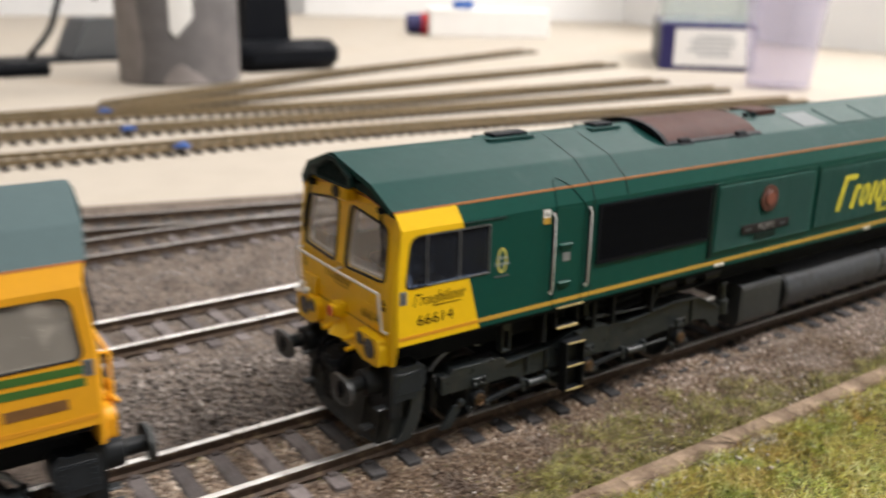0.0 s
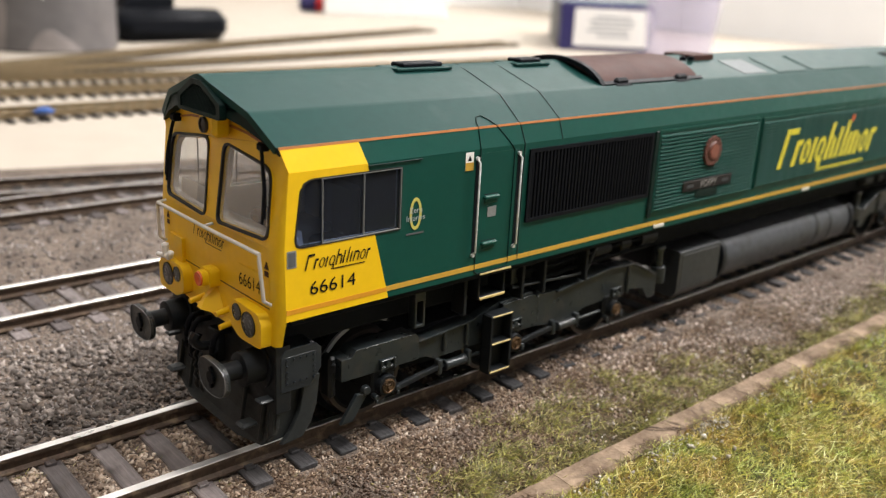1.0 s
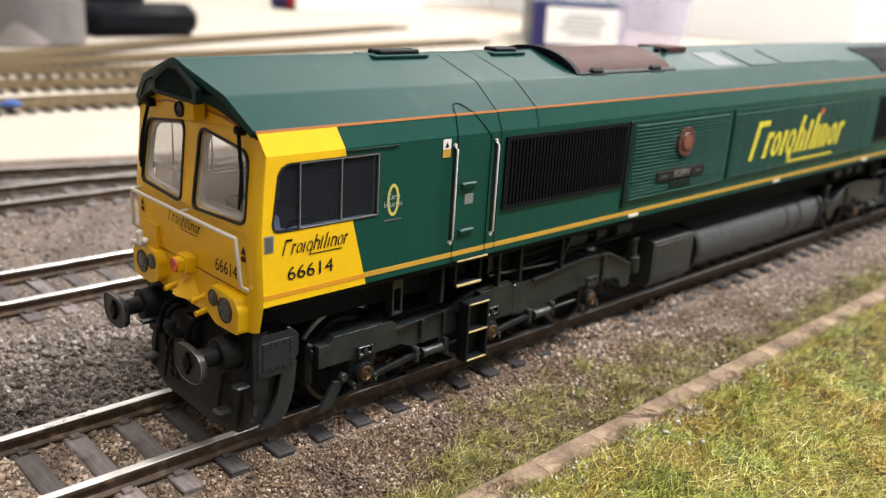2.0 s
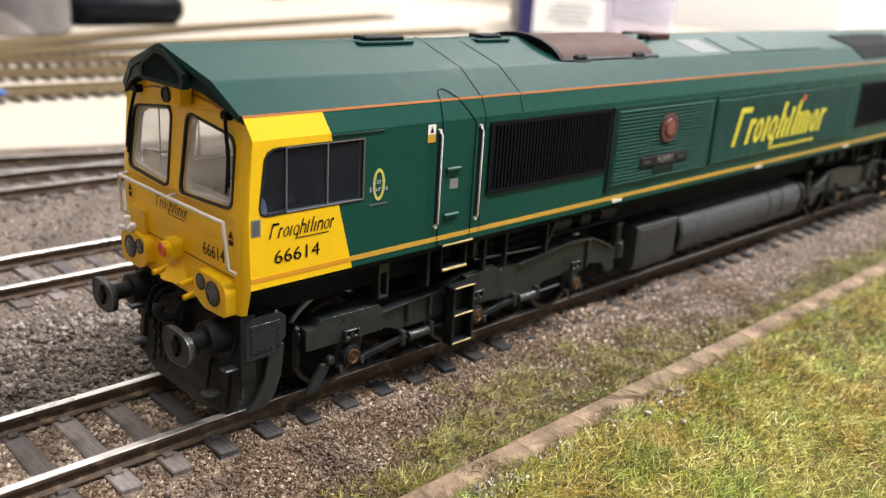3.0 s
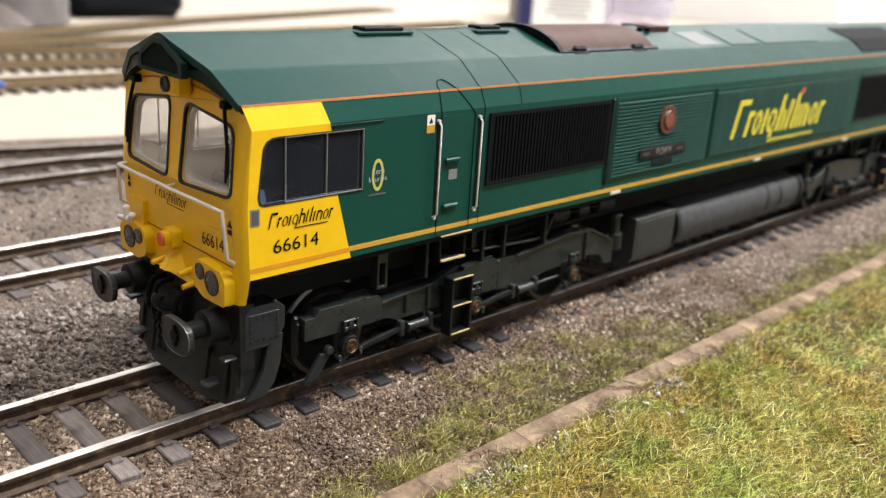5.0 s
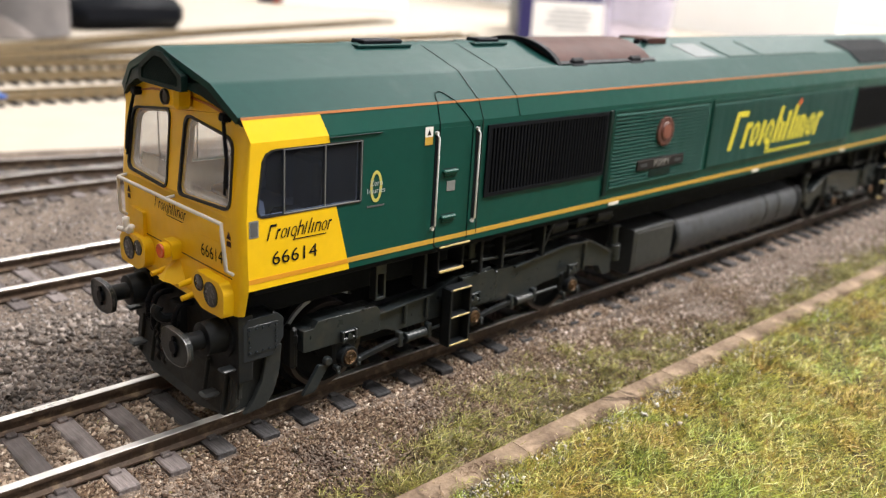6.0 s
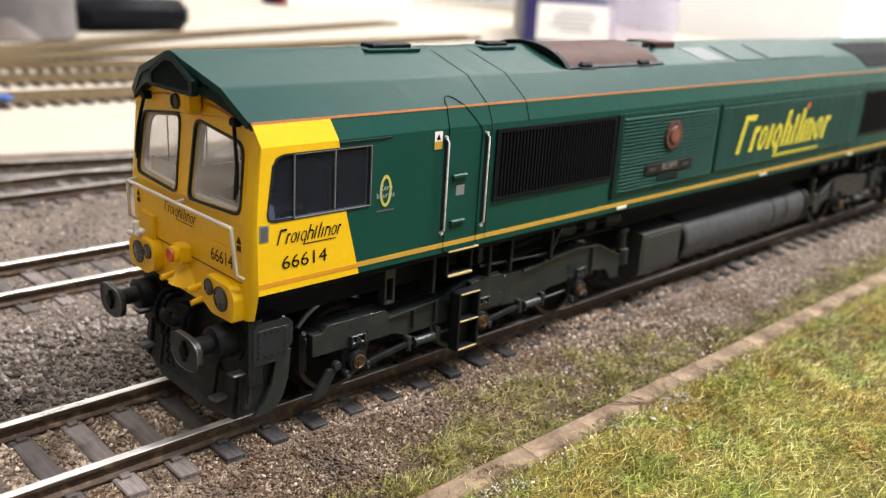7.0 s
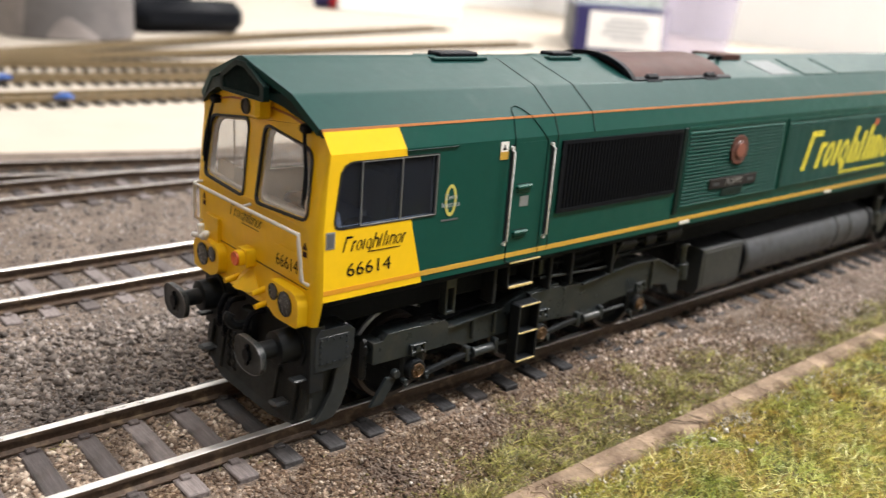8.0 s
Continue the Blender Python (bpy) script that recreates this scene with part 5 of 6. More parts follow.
    np_ = part("nameplate", Geo().box((68.3, s * 17.7, 28.3), (85.2, s * 18.1, 30.4), 0.15), plate_brown, loco, "dark brown cast nameplate")
    part("lower_plaque", Geo().box((73.0, s * 17.7, 26.6), (80.6, s * 18.0, 28.2), 0.15), dark_green, np_)
    put = lambda u, v: (77.0 + (-u if rev else u), s * 18.14, 28.75 + v)
    part("plate_word", lettering(Geo(), "POPPY", 1.35, put, centre=True), word_grey, np_)
    g = Geo()
    for x in (70.6, 82.8):
        g.plate([(x - 1.1, 29.0), (x + 1.1, 29.0), (x + 1.1, 29.6), (x - 1.1, 29.6)], [], lambda u, v, d: (u, s * (18.14 + d), v), 0.04)
    part("plate_bar", g, tank_grey, np_)
    # big maker's word in yellow on the louvres
    x0 = 103.6 if not rev else 150.0
    put = lambda u, v: (x0 + (-u if rev else u), s * 17.905, 28.9 + v)
    bw = wordmark("maker_sign", 47.0, 8.6, put, lemon, loco, 0.30, "large slanted yellow strokes", bold=1.55)
    xd = 136.0 if not rev else 118.0
    part("red_dot", Geo().plate([(xd, 37.2), (xd + 1.4, 37.2), (xd + 1.8, 38.6), (xd + 0.4, 38.6)], [], lambda u, v, d: (u, s * (18.0 + d), v), 0.05), red_lens, bw)
    for x in (61.0, 118.0, 168.0):
        part("jacking_mark", Geo().box((x, s * 17.4, 22.3), (x + 3.2, s * 17.6, 22.9), 0.05), off_white, loco)
    # fuel tank, battery box, underframe clutter
    part("battery_box", Geo().prism(rounded([(s * 9, 14.6), (s * 9, 4.6), (s * 14.6, 4.6), (s * 15.6, 6.0), (s * 15.6, 14.6)], 0.4), "x", 74.5, 89.5), box_grey, loco)
    part("box_lid", Geo().box((75.4, s * 15.5, 6.6), (88.8, s * 15.68, 13.8), 0.06), box_grey, loco)


def locomotive(number, variant, label):
    loco = thing("diesel_locomotive", label, "locomotive", "model locomotives")
    for s in (-1, 1):
        # body side with the two cab window openings
        outer = [(-18.1, Z0), (XM + 18.1, Z0), (XM + 18.1, 31.5), (XM + 17.6, 36.5), (XM + 16.9, ZK), (-16.9, ZK), (-17.6, 36.5), (-18.1, 31.5)]
        win = cab_window_outline(0.0)
        win_b = [(XM - x, z) for x, z in win]
        part("body_side", Geo().plate(outer, [win, win_b], on_side(s), 0.9), green, loco, "dark green body side")
        part("cant_panel", Geo().plate([(-16.9, ZK), (XM + 16.9, ZK), (XM + 17.3, ZE), (-17.3, ZE)], [], on_side(s), 0.9), green, loco)
        # sill flange under the body
        part("sill", Geo().box((-17.4, s * 15.6, 21.0), (XM + 17.4, s * 17.0, 22.0), 0.2), matte_black, loco)
    # roof, facetted, with its pointed ends
    g = Geo()
    stations = [-20.9, -12.0, 20.0, XM / 2, XM - 20, XM + 12, XM + 20.9]
    vs = []
    for i, x in enumerate(stations):
        for y in ROOF_Y:
            xx = x
            if i == 0:
                xx = -20.85 + 0.0075 * y * y
            if i == len(stations) - 1:
                xx = XM + 20.85 - 0.0075 * y * y
            vs.append((xx, y, roof_z(y)))
    k = len(ROOF_Y)
    top = [(i * k + j, i * k + j + 1, (i + 1) * k + j + 1, (i + 1) * k + j) for i in range(len(stations) - 1) for j in range(k - 1)]
    n = len(vs)
    inner = [(x, y * 0.96, z - 0.9) for x, y, z in vs]
    low = [tuple(n + q for q in f) for f in top]
    rim = [(j, j + 1, n + j + 1, n + j) for j in range(k - 1)]
    e = (len(stations) - 1) * k
    rim += [(e + j, e + j + 1, n + e + j + 1, n + e + j) for j in range(k - 1)]
    rim += [(i * k, (i + 1) * k, n + (i + 1) * k, n + i * k) for i in range(len(stations) - 1)]
    rim += [(i * k + k - 1, (i + 1) * k + k - 1, n + (i + 1) * k + k - 1, n + i * k + k - 1) for i in range(len(stations) - 1)]
    g.add(vs + inner, top + low + rim)
    # the second roof takes the colour with the reflection painted in
    part("roof", g, roof_green if variant == "word" else roof_sheen, loco, "dull green ridged roof", smooth=32)
    for flip in (None, XM):
        cab_end(loco, flip, number, variant, yellow if variant == "word" else shaded_yellow)
        bogie(loco, flip)
    for s in (-1, 1):
        side_details(loco, s)
    # roof fittings
    arc = [(11.4 * math.cos(a), 46.6 + 5.75 * math.sin(a)) for a in [math.pi * k / 18 for k in range(19)]]
    dome = part("silencer", Geo().prism(arc, "x", 50.5, 80.0), exhaust_brown, loco, "rust-brown arched exhaust silencer", smooth=30)
    lip = [(11.9 * math.cos(a), 46.6 + 6.15 * math.sin(a)) for a in [math.pi * k / 18 for k in range(19)]]
    hole = [(10.9 * math.cos(a), 46.6 + 5.3 * math.sin(a)) for a in [math.pi * k / 18 for k in range(19)]]
    part("silencer_lip", Geo().prism(lip + hole[::-1], "x", 49.4, 50.5), black, dome)
    for x in (55.5, 74.0):
        for s in (-1, 1):
            part("bracket", Geo().box((x - 1.9, s * 10.0, 47.9), (x + 1.9, s * 11.2, 49.7), 0.5).box((x - 2.4, s * 10.6, 47.7), (x + 2.4, s * 11.6, 48.7), 0.3), black, dome)
    for s in (-1, 1):
        put = lambda u, v, d: (u, s * v, roof_z(v) + 0.25 + d)
        part("silencer_well", Geo().plate([(50.5, 10.2), (81.6, 10.2), (80.6, 11.3), (50.5, 11.3)], [], put, 0.3), black, loco)
    for x0, x1 in ((12.4, 20.6), (38.4, 43.8)):
        part("roof_vent", Geo().box((x0, -1.6, 51.6), (x1, 1.6, 52.5), 0.2), black, loco)
        part("vent_pad", Geo().box((x0 - 2, -2.8, 51.4), (x1 + 1, 2.8, 51.85), 0.1), roof_green, loco)
    put = lambda u, v, d: (u, v, roof_z(v) + 0.12 + d)
    part("roof_patch", Geo().plate([(97.5, -10.6), (107.0, -10.6), (106.0, -4.2), (97.0, -4.2)], [], put, 0.15), patch_grey, loco, "bare grey roof patch")
    part("brown_hatch", Geo().box((88.0, -3.6, 50.8), (96.0, 3.6, 52.2), 0.2), exhaust_brown, loco)
    for x in (84.0, 87.0):
        part("lifting_eye", Geo().cyl((x, -4.0, 51.2), (x, -4.0, 52.0), 0.7, n=10), black, loco)
    for a, b in (((110.5, -11.2), (124.0, -3.6)), ((126.0, -11.2), (156.0, -3.6)), ((110.5, 3.6), (124.0, 11.2)), ((126.0, 3.6), (156.0, 11.2))):
        ya, yb = sorted((a[1], b[1]))
        part("roof_hatch", Geo().plate([(a[0], ya), (b[0], ya), (b[0], yb), (a[0], yb)], [], lambda u, v, d: (u, v, roof_z(v) + 0.22 + d), 0.3), roof_green, loco)
    for ya, yb in ((-15.2, -4.4), (4.4, 15.2)):
        pts = [(176.0, ya), (214.0, ya), (214.0, -11.4 if ya < 0 else 11.4), (214.0, yb), (176.0, yb), (176.0, -11.4 if ya < 0 else 11.4)]
        part("radiator_grille", Geo().plate(pts, [], lambda u, v, d: (u, v, roof_z(v) + 0.3 + d), 0.4), matte_black, loco, "black radiator grille on the roof")
    # underframe between the bogies
    part("underframe", Geo().box((-16.4, -12.0, 15.6), (XM + 16.4, 12.0, 21.6), 0.5), matte_black, loco)
    tank = rounded([(-10.5, 14.6), (-14.6, 13.4), (-15.6, 10.0), (-14.6, 5.8), (-10.5, 3.4), (10.5, 3.4), (14.6, 5.8), (15.6, 10.0), (14.6, 13.4), (10.5, 14.6)], 1.5, 5)
    tk = part("fuel_tank", Geo().prism(tank, "x", 92.0, 152.0), tank_grey, loco, "dusty grey fuel tank", smooth=40)
    for x in (91.0, 151.6):
        band = [(y * 1.03, 9 + (z - 9) * 1.05) for y, z in tank]
        part("tank_end", Geo().prism(band, "x", x, x + 1.4), under, tk, smooth=40)
    for x in (134.0, 141.0):
        part("tank_strap", Geo().prism([(y * 1.01, 9 + (z - 9) * 1.015) for y, z in tank], "x", x, x + 1.2), bogie_grey, tk, smooth=40)
    return loco


loco_a = locomotive("66614", "word", "green and yellow model diesel locomotive standing on the rails")
def soften(root):
    """Cast edges of the running gear are slightly rounded."""
    cast = {bogie_grey, under, plough_grey, cover_blue, box_grey}
    for ob in root.children_recursive:
        if ob.data is not None and ob.data.materials[0] in cast and len(ob.data.polygons) < 120:
            bv = ob.modifiers.new("edge", "BEVEL")
            bv.width, bv.segments, bv.limit_method, bv.angle_limit = 0.14 * MM, 2, "ANGLE", radians(40)
            bv.harden_normals = False


soften(loco_a)
loco_b = locomotive("", "stripe", "green and yellow model diesel locomotive standing behind the other, its yellow painted shaded")
loco_b.matrix_world = pose(-0.0838, 0, 0, 0, 0, 180)

# ---- ground, tracks, room ----
rng = np.random.default_rng(7)


def ground_z(y):
    """The height of the scenic surface across the board."""
    return np.interp(y, [-400, -60, -42, -40.6, -36.5, -34, -27, -17, -11, -8, 100, 400], [-4.5, -4.5, -4.6, -4.8, -4.8, -4.7, -4.35, -3.35, -2.8, -2.72, -2.9, -2.9])


def board_edge(x):
    """Where the ballasted surface ends and bare plywood begins."""
    return 201.0 - 0.27 * x


def sheet(name, xs, ys, height, mat, parent=None, smooth=True):
    X, Y = np.meshgrid(xs, ys)
    Z = height(X, Y)
    v = np.stack([X, Y, Z], -1).reshape(-1, 3)
    nx, ny = len(xs), len(ys)
    i, j = np.meshgrid(np.arange(nx - 1), np.arange(ny - 1))
    a = (j * nx + i).ravel()
    return bulk(name, v, np.stack([a, a + 1, a + nx + 1, a + nx], -1), mat, parent, smooth)


def lumps(X, Y):
    return 0.35 * np.sin(X * 0.13 + 1.7 * np.sin(Y * 0.11)) * np.sin(Y * 0.17 + 0.6) + 0.18 * np.sin(X * 0.41 + Y * 0.3) * np.sin(Y * 0.47 - X * 0.12)


xs = np.linspace(-420, 760, 300)
xg = np.concatenate([np.linspace(-420, -80, 50), np.linspace(-78, 150, 180), np.linspace(154, 760, 80)])
tagged(sheet("ground", xg, np.concatenate([np.linspace(-42, 90, 120), np.linspace(92, 185, 50)]), lambda X, Y: ground_z(Y) - 0.08 + 0.35 * np.interp(X, [30, 70, 92, 104], [0, 0.8, 0.8, 0]) * ((Y < -9.8) & (Y > -17)) + 0.5 * lumps(X, Y) + 0.10 * np.sin(X * 2.1 + 3 * np.sin(Y * 0.9)) * np.sin(Y * 1.7), soil), "grey-brown ballast bed of the model railway", "ground", kind="structure")
def weed_reach(x):
    """How far the weeds spread from the kerb towards the rail along the line."""
    return np.interp(x, [-45, -22, -8, 8, 24, 46, 66, 86, 108, 124, 220], [2.5, 4.5, 7.5, 13.0, 18.5, 18.5, 13.5, 6.0, 4.5, 8.0, 9.0])


def moss_top(X, Y):
    """Mossy soil that rises through the ballast towards the kerb in uneven tongues."""
    edge = 1.6 * np.sin(X * 0.19 + 1.3) + 1.2 * np.sin(X * 0.43 + 0.4) + 0.8 * np.sin(X * 0.97 + Y * 0.5)
    return ground_z(Y) - 0.08 + 0.5 * lumps(X, Y) + np.clip(0.05 * (edge - (Y + 34.5 - 0.45 * weed_reach(X))), -0.6, 0.22) + 0.10 * np.sin(X * 1.7 + 2 * np.sin(Y * 1.1)) * np.sin(Y * 2.3 + X * 0.6)


tagged(sheet("verge_soil", np.linspace(-80, 420, 900), np.linspace(-36.6, -20, 40), moss_top, turf), "dark mossy soil along the kerb", "ground", kind="structure")
tagged(sheet("turf", xs, np.linspace(-330, -40.5, 80), lambda X, Y: ground_z(Y) + lumps(X, Y), turf), "brown-green turf bed along the track", "ground", kind="structure")
# the plywood top, the edge of the ballast strip slants across it
g = Geo().prism([(-900, -330), (1900, -330), (1900, 2000), (-900, 2000)], "z", -24.0, -6.0)
tagged(part("baseboard", g, ply), "pale plywood baseboard top", "board", kind="structure")
g = Geo().prism([(-420, 160), (160, 160), (160, board_edge(160)), (-420, board_edge(-420))], "z", -5.9, -3.15)
tagged(part("ballast_strip", g, soil), "dark ballast strip at the edge of the plywood", "ground", kind="structure")
g = Geo().prism([(-900, 185), (1100, 185), (1100, 1900), (-900, 1900)], "z", -5.9, -3.6)
tagged(part("plywood_top", g, ply), "bare pale plywood with faint marks", "board", kind="structure")


RAIL = [(-1.0, -2.45), (1.0, -2.45), (1.0, -2.2), (0.25, -1.9), (0.25, -0.8), (0.66, -0.6), (0.66, -0.10), (0.58, 0.0), (-0.58, 0.0), (-0.66, -0.10), (-0.66, -0.6), (-0.25, -0.8), (-0.25, -1.9), (-1.0, -2.2)]


def rail_bar(line, side, mats, parent, zoff=0.0, name="rail"):
    """A rail of the true section along a line of (x, y), moved to its side by side mm."""
    pts = [Vector((p[0], p[1])) for p in line]
    vs, fs = [], []
    n = len(RAIL)
    for i, p in enumerate(pts):
        d = (pts[min(i + 1, len(pts) - 1)] - pts[max(i - 1, 0)]).normalized()
        nrm = Vector((-d.y, d.x))
        for y, z in RAIL:
            q = p + nrm * (side + y)
            vs.append((q.x, q.y, z + zoff))
    g = Geo()
    for i in range(len(pts) - 1):
        for k in range(n):
            j = (k + 1) % n
            g.f.append((i * n + k, i * n + j, (i + 1) * n + j, (i + 1) * n + k))
            g.m.append(1 if k in (6, 7, 8) else 0)
    g.v = vs
    g.f += [tuple(range(n)), tuple(range((len(pts) - 1) * n, len(pts) * n))]
    g.m += [0, 0]
    return part(name, g, mats, parent)


def sleeper_geo(g, x=0.0, y=0.0, ca=1.0, sa=0.0, z=-2.4, wide=1.55, half=14.4):
    """One sleeper with its four rail chairs."""
    h = Geo().box((-wide, -half, z - 1.5), (wide, half, z), 0.18)
    for ry in (-8.77, 8.77):
        for dy in (-1.45, 1.45):
            h.box((-0.75, ry + dy - 0.55, z - 0.1), (0.75, ry + dy + 0.55, z + 0.5), 0.15)
    g.add([(x + ca * p[0] - sa * p[1], y + sa * p[0] + ca * p[1], p[2]) for p in h.v], h.f)
    return g


def track(label, y, x0, x1, pitch, first, head=None):
    tr = thing("track", label, "railway track", "laid tracks")
    for s in (-1, 1):
        rail_bar([(x0, y), (x1, y)], s * 8.77, [rail_side, head or rail_top], tr)
    me, me_dark = (mesh_of("sleeper", sleeper_geo(Geo()), m) for m in (sleeper_dark, sleeper_dark_shaded))
    x = first
    while x > x0:
        x -= pitch
    k = 0
    while x < x1:
        # main-track sleepers from the locomotive on take the darker, part-shaded colour
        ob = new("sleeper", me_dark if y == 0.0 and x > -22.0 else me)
        ob.parent = tr
        ob.matrix_basis = pose(x * MM + rng.uniform(-0.1, 0.1) * MM, y * MM, rng.uniform(-0.12, 0.02) * MM, 0, rng.uniform(-0.6, 0.6), rng.uniform(-0.8, 0.8))
        x += pitch
        k += 1
    return tr


track("weathered track with worn bright rails and stained sleepers in ballast", 0.0, -330, 560, 7.2, -34.5)
track("weathered second track with bright rails buried in grey ballast", 68.4, -330, 560, 7.2, -31.0)
track("dull weathered third track near the edge of the ballast", 141.0, -330, 560, 7.2, -33.0, rail_dull)
# the turnout road that leaves the third track
tr = thing("turnout", "dull weathered turnout rails leaving the third track", "railway track", "laid tracks")
road = [(x, 141.0 + (0.0 if x > 150 else 0.0011 * (150 - x) ** 2 if x > 40 else 13.3 + 0.242 * (40 - x))) for x in np.linspace(150, -300, 40)]
for s in (-1, 1):
    rail_bar(road, s * 8.77, [rail_side, rail_dull], tr, 0.02)
g = Geo()
for x in np.arange(36.0, -300.0, -7.2):
    yy = 141.0 + 13.3 + 0.242 * (40 - x)
    sleeper_geo(g, x, yy, math.cos(-0.237), math.sin(-0.237), -2.45)
tagged(part("sleeper_strip", g, sleeper_new, tr), kind="stuff")


def siding(label, pts, lift):
    """A new siding on the bare plywood: nickel rails on black sleepers, ending free."""
    line = bent([(x, y, 0) for x, y in pts], 8)
    tr = thing("siding", label, "railway track", "new sidings")
    for s in (-1, 1):
        rail_bar([(p.x, p.y) for p in line], s * 8.77, [rail_new, rail_new], tr, lift)
    g = Geo()
    dist, nxt = 0.0, 3.0
    for a, b in zip(line, line[1:]):
        seg = (b - a).length
        while nxt <= dist + seg:
            p = a + (b - a) * ((nxt - dist) / seg)
            d = (b - a).normalized()
            sleeper_geo(g, p.x, p.y, d.x, d.y, -2.45 + lift, 1.5, 15)
            nxt += 7.2
        dist += seg
    tagged(part("sleeper_strip", g, sleeper_new, tr), kind="stuff")


LIFT = 0.3
siding("new siding with black sleepers on plywood beside the ballast", [(-300, 318), (-30, 303), (140, 299), (300, 286), (515, 266)], LIFT)
siding("new straight siding with black sleepers on bare plywood", [(-300, 388), (-20, 368), (168, 354), (350, 347), (522, 342)], LIFT)
siding("new siding with black sleepers ending free on plywood", [(-300, 446), (-12, 428), (192, 402), (350, 405), (523, 412)], LIFT)
siding("new siding bending away over the plywood", [(-60, 440), (60, 448), (237, 480), (400, 512), (600, 550)], LIFT)
siding("new siding bending far away over the plywood", [(60, 470), (160, 520), (298, 592), (450, 655), (640, 734)], LIFT)

# blue rail clips lying on the new sidings
for x, y in ((45, 424), (39, 352), (47, 288)):
    cl = thing("rail_clip", "small blue plastic clip on a new siding", "clip", "blue clips", at=pose(x * MM, y * MM, 0.3 * MM, 0, 0, rng.uniform(-30, 30)))
    blue_clip = bpy.data.materials.get("blue_plastic") or material("blue_plastic", (0.03, 0.10, 0.34), 0.4, vary=0.1, grain=300)
    part("clip_body", Geo().box((-4, -2.5, -0.3), (4, 2.5, 1.2), 0.5).box((-2.2, -3.6, 0.4), (2.2, 3.6, 2.0), 0.5), blue_clip, cl)

# ---- kerb of short weathered slabs between ballast and grass ----
kerb = thing("kerb", "low brown weathered kerb of short slabs beside the grass", "kerb", kind="structure")
slab_len = 13.5
meshes = []
for v in range(4):
    nseg = 18
    vs, fs = [], []
    prof = [(-40.5, -6.4), (-40.4, -4.2), (-40.0, -3.72), (-38.4, -3.5), (-36.75, -3.42), (-36.45, -3.6), (-36.3, -6.2)]
    ph = rng.uniform(0, 6.28, 4)
    for i in range(nseg + 1):
        x = -slab_len / 2 + 0.03 + (slab_len - 0.06) * i / nseg
        end = i in (0, nseg)
        for j, (y, z) in enumerate(prof):
            chip = 0.0 if end or j not in (1, 2) else max(0.0, 0.07 * math.sin(0.9 * x + ph[0]) + 0.09 * math.sin(2.3 * x + ph[1]) + 0.08 * math.sin(4.9 * x + ph[2]) + rng.normal(0, 0.05))
            vs.append((x, y + (0.02 if end else rng.normal(0, 0.03)) + chip, z + (0.0 if end else rng.normal(0, 0.014)) - 0.5 * chip))
    k = len(prof)
    for i in range(nseg):
        for j in range(k - 1):
            fs.append((i * k + j, i * k + j + 1, (i + 1) * k + j + 1, (i + 1) * k + j))
    fs += [tuple(range(k)), tuple(range(nseg * k, nseg * k + k))]
    meshes.append(mesh_of("kerb_slab", Geo().add(vs, fs), concrete, smooth=35))
for i in range(-14, 46):
    ob = new("kerb_slab", meshes[i % 4])
    ob.parent = kerb
    x = 1.6 + slab_len * (i + 0.5)
    ob.matrix_basis = pose(x * MM, rng.uniform(-0.03, 0.03) * MM, rng.uniform(-0.03, 0.03) * MM)

# ---- loose stones, grass ----
CHIP = np.array([(1, 0, 0), (-1, 0, 0), (0, 1, 0), (0, -1, 0), (0, 0, 1), (0, 0, -1)], float)
CHIP_F = np.array([(0, 2, 4), (2, 1, 4), (1, 3, 4), (3, 0, 4), (2, 0, 5), (1, 2, 5), (3, 1, 5), (0, 3, 5)])


def spins(n):
    q = rng.normal(size=(n, 4))
    q /= np.linalg.norm(q, axis=1, keepdims=True)
    w, x, y, z = q.T
    return np.stack([1 - 2 * (y * y + z * z), 2 * (x * y - z * w), 2 * (x * z + y * w), 2 * (x * y + z * w), 1 - 2 * (x * x + z * z), 2 * (y * z - x * w),
                     2 * (x * z - y * w), 2 * (y * z + x * w), 1 - 2 * (x * x + y * y)], -1).reshape(n, 3, 3)


BLOCK = np.array([(-1, -1, -1), (1, -1, -1), (1, 1, -1), (-1, 1, -1), (-1, -1, 1), (1, -1, 1), (1, 1, 1), (-1, 1, 1)], float) * 0.62
BLOCK_F = np.array([(0, 2, 1), (0, 3, 2), (4, 5, 6), (4, 6, 7), (0, 1, 5), (0, 5, 4), (1, 2, 6), (1, 6, 5), (2, 3, 7), (2, 7, 6), (3, 0, 4), (3, 4, 7)])


def stones(name, label, x, y, z, size, mat, blocky=False):
    """Broken stones: small sharp chips, or larger uneven blocks."""
    n = len(x)
    form, form_f = (BLOCK, BLOCK_F) if blocky else (CHIP, CHIP_F)
    k = len(form)
    shape = form[None] * rng.uniform(0.55, 1.15, (n, k, 1)) * rng.uniform(0.5, 1.35, (n, 1, 3)) + rng.normal(0, 0.19 if blocky else 0.22, (n, k, 3))
    v = np.einsum("nij,nkj->nki", spins(n), shape) * (size[:, None, None] * 0.58) + np.stack([x, y, z], -1)[:, None]
    f = (form_f[None] + k * np.arange(n)[:, None, None]).reshape(-1, 3)
    return tagged(bulk(name, v.reshape(-1, 3), f, mat), label, "ballast", kind="stuff")


def spread(n, x0, x1, y0, y1):
    return rng.uniform(x0, x1, n), rng.uniform(y0, y1, n)


def clear_of_track(x, y, centre, pitch, first):
    """True where a stone would not lie on a rail or a sleeper of this track."""
    dy = np.abs(y - centre)
    rail = np.abs(dy - 8.77) < 1.5
    ph = np.abs((x - first + pitch / 2) % pitch - pitch / 2)
    tie = (ph < 1.75) & (dy < 15.4)
    return ~(rail | tie)


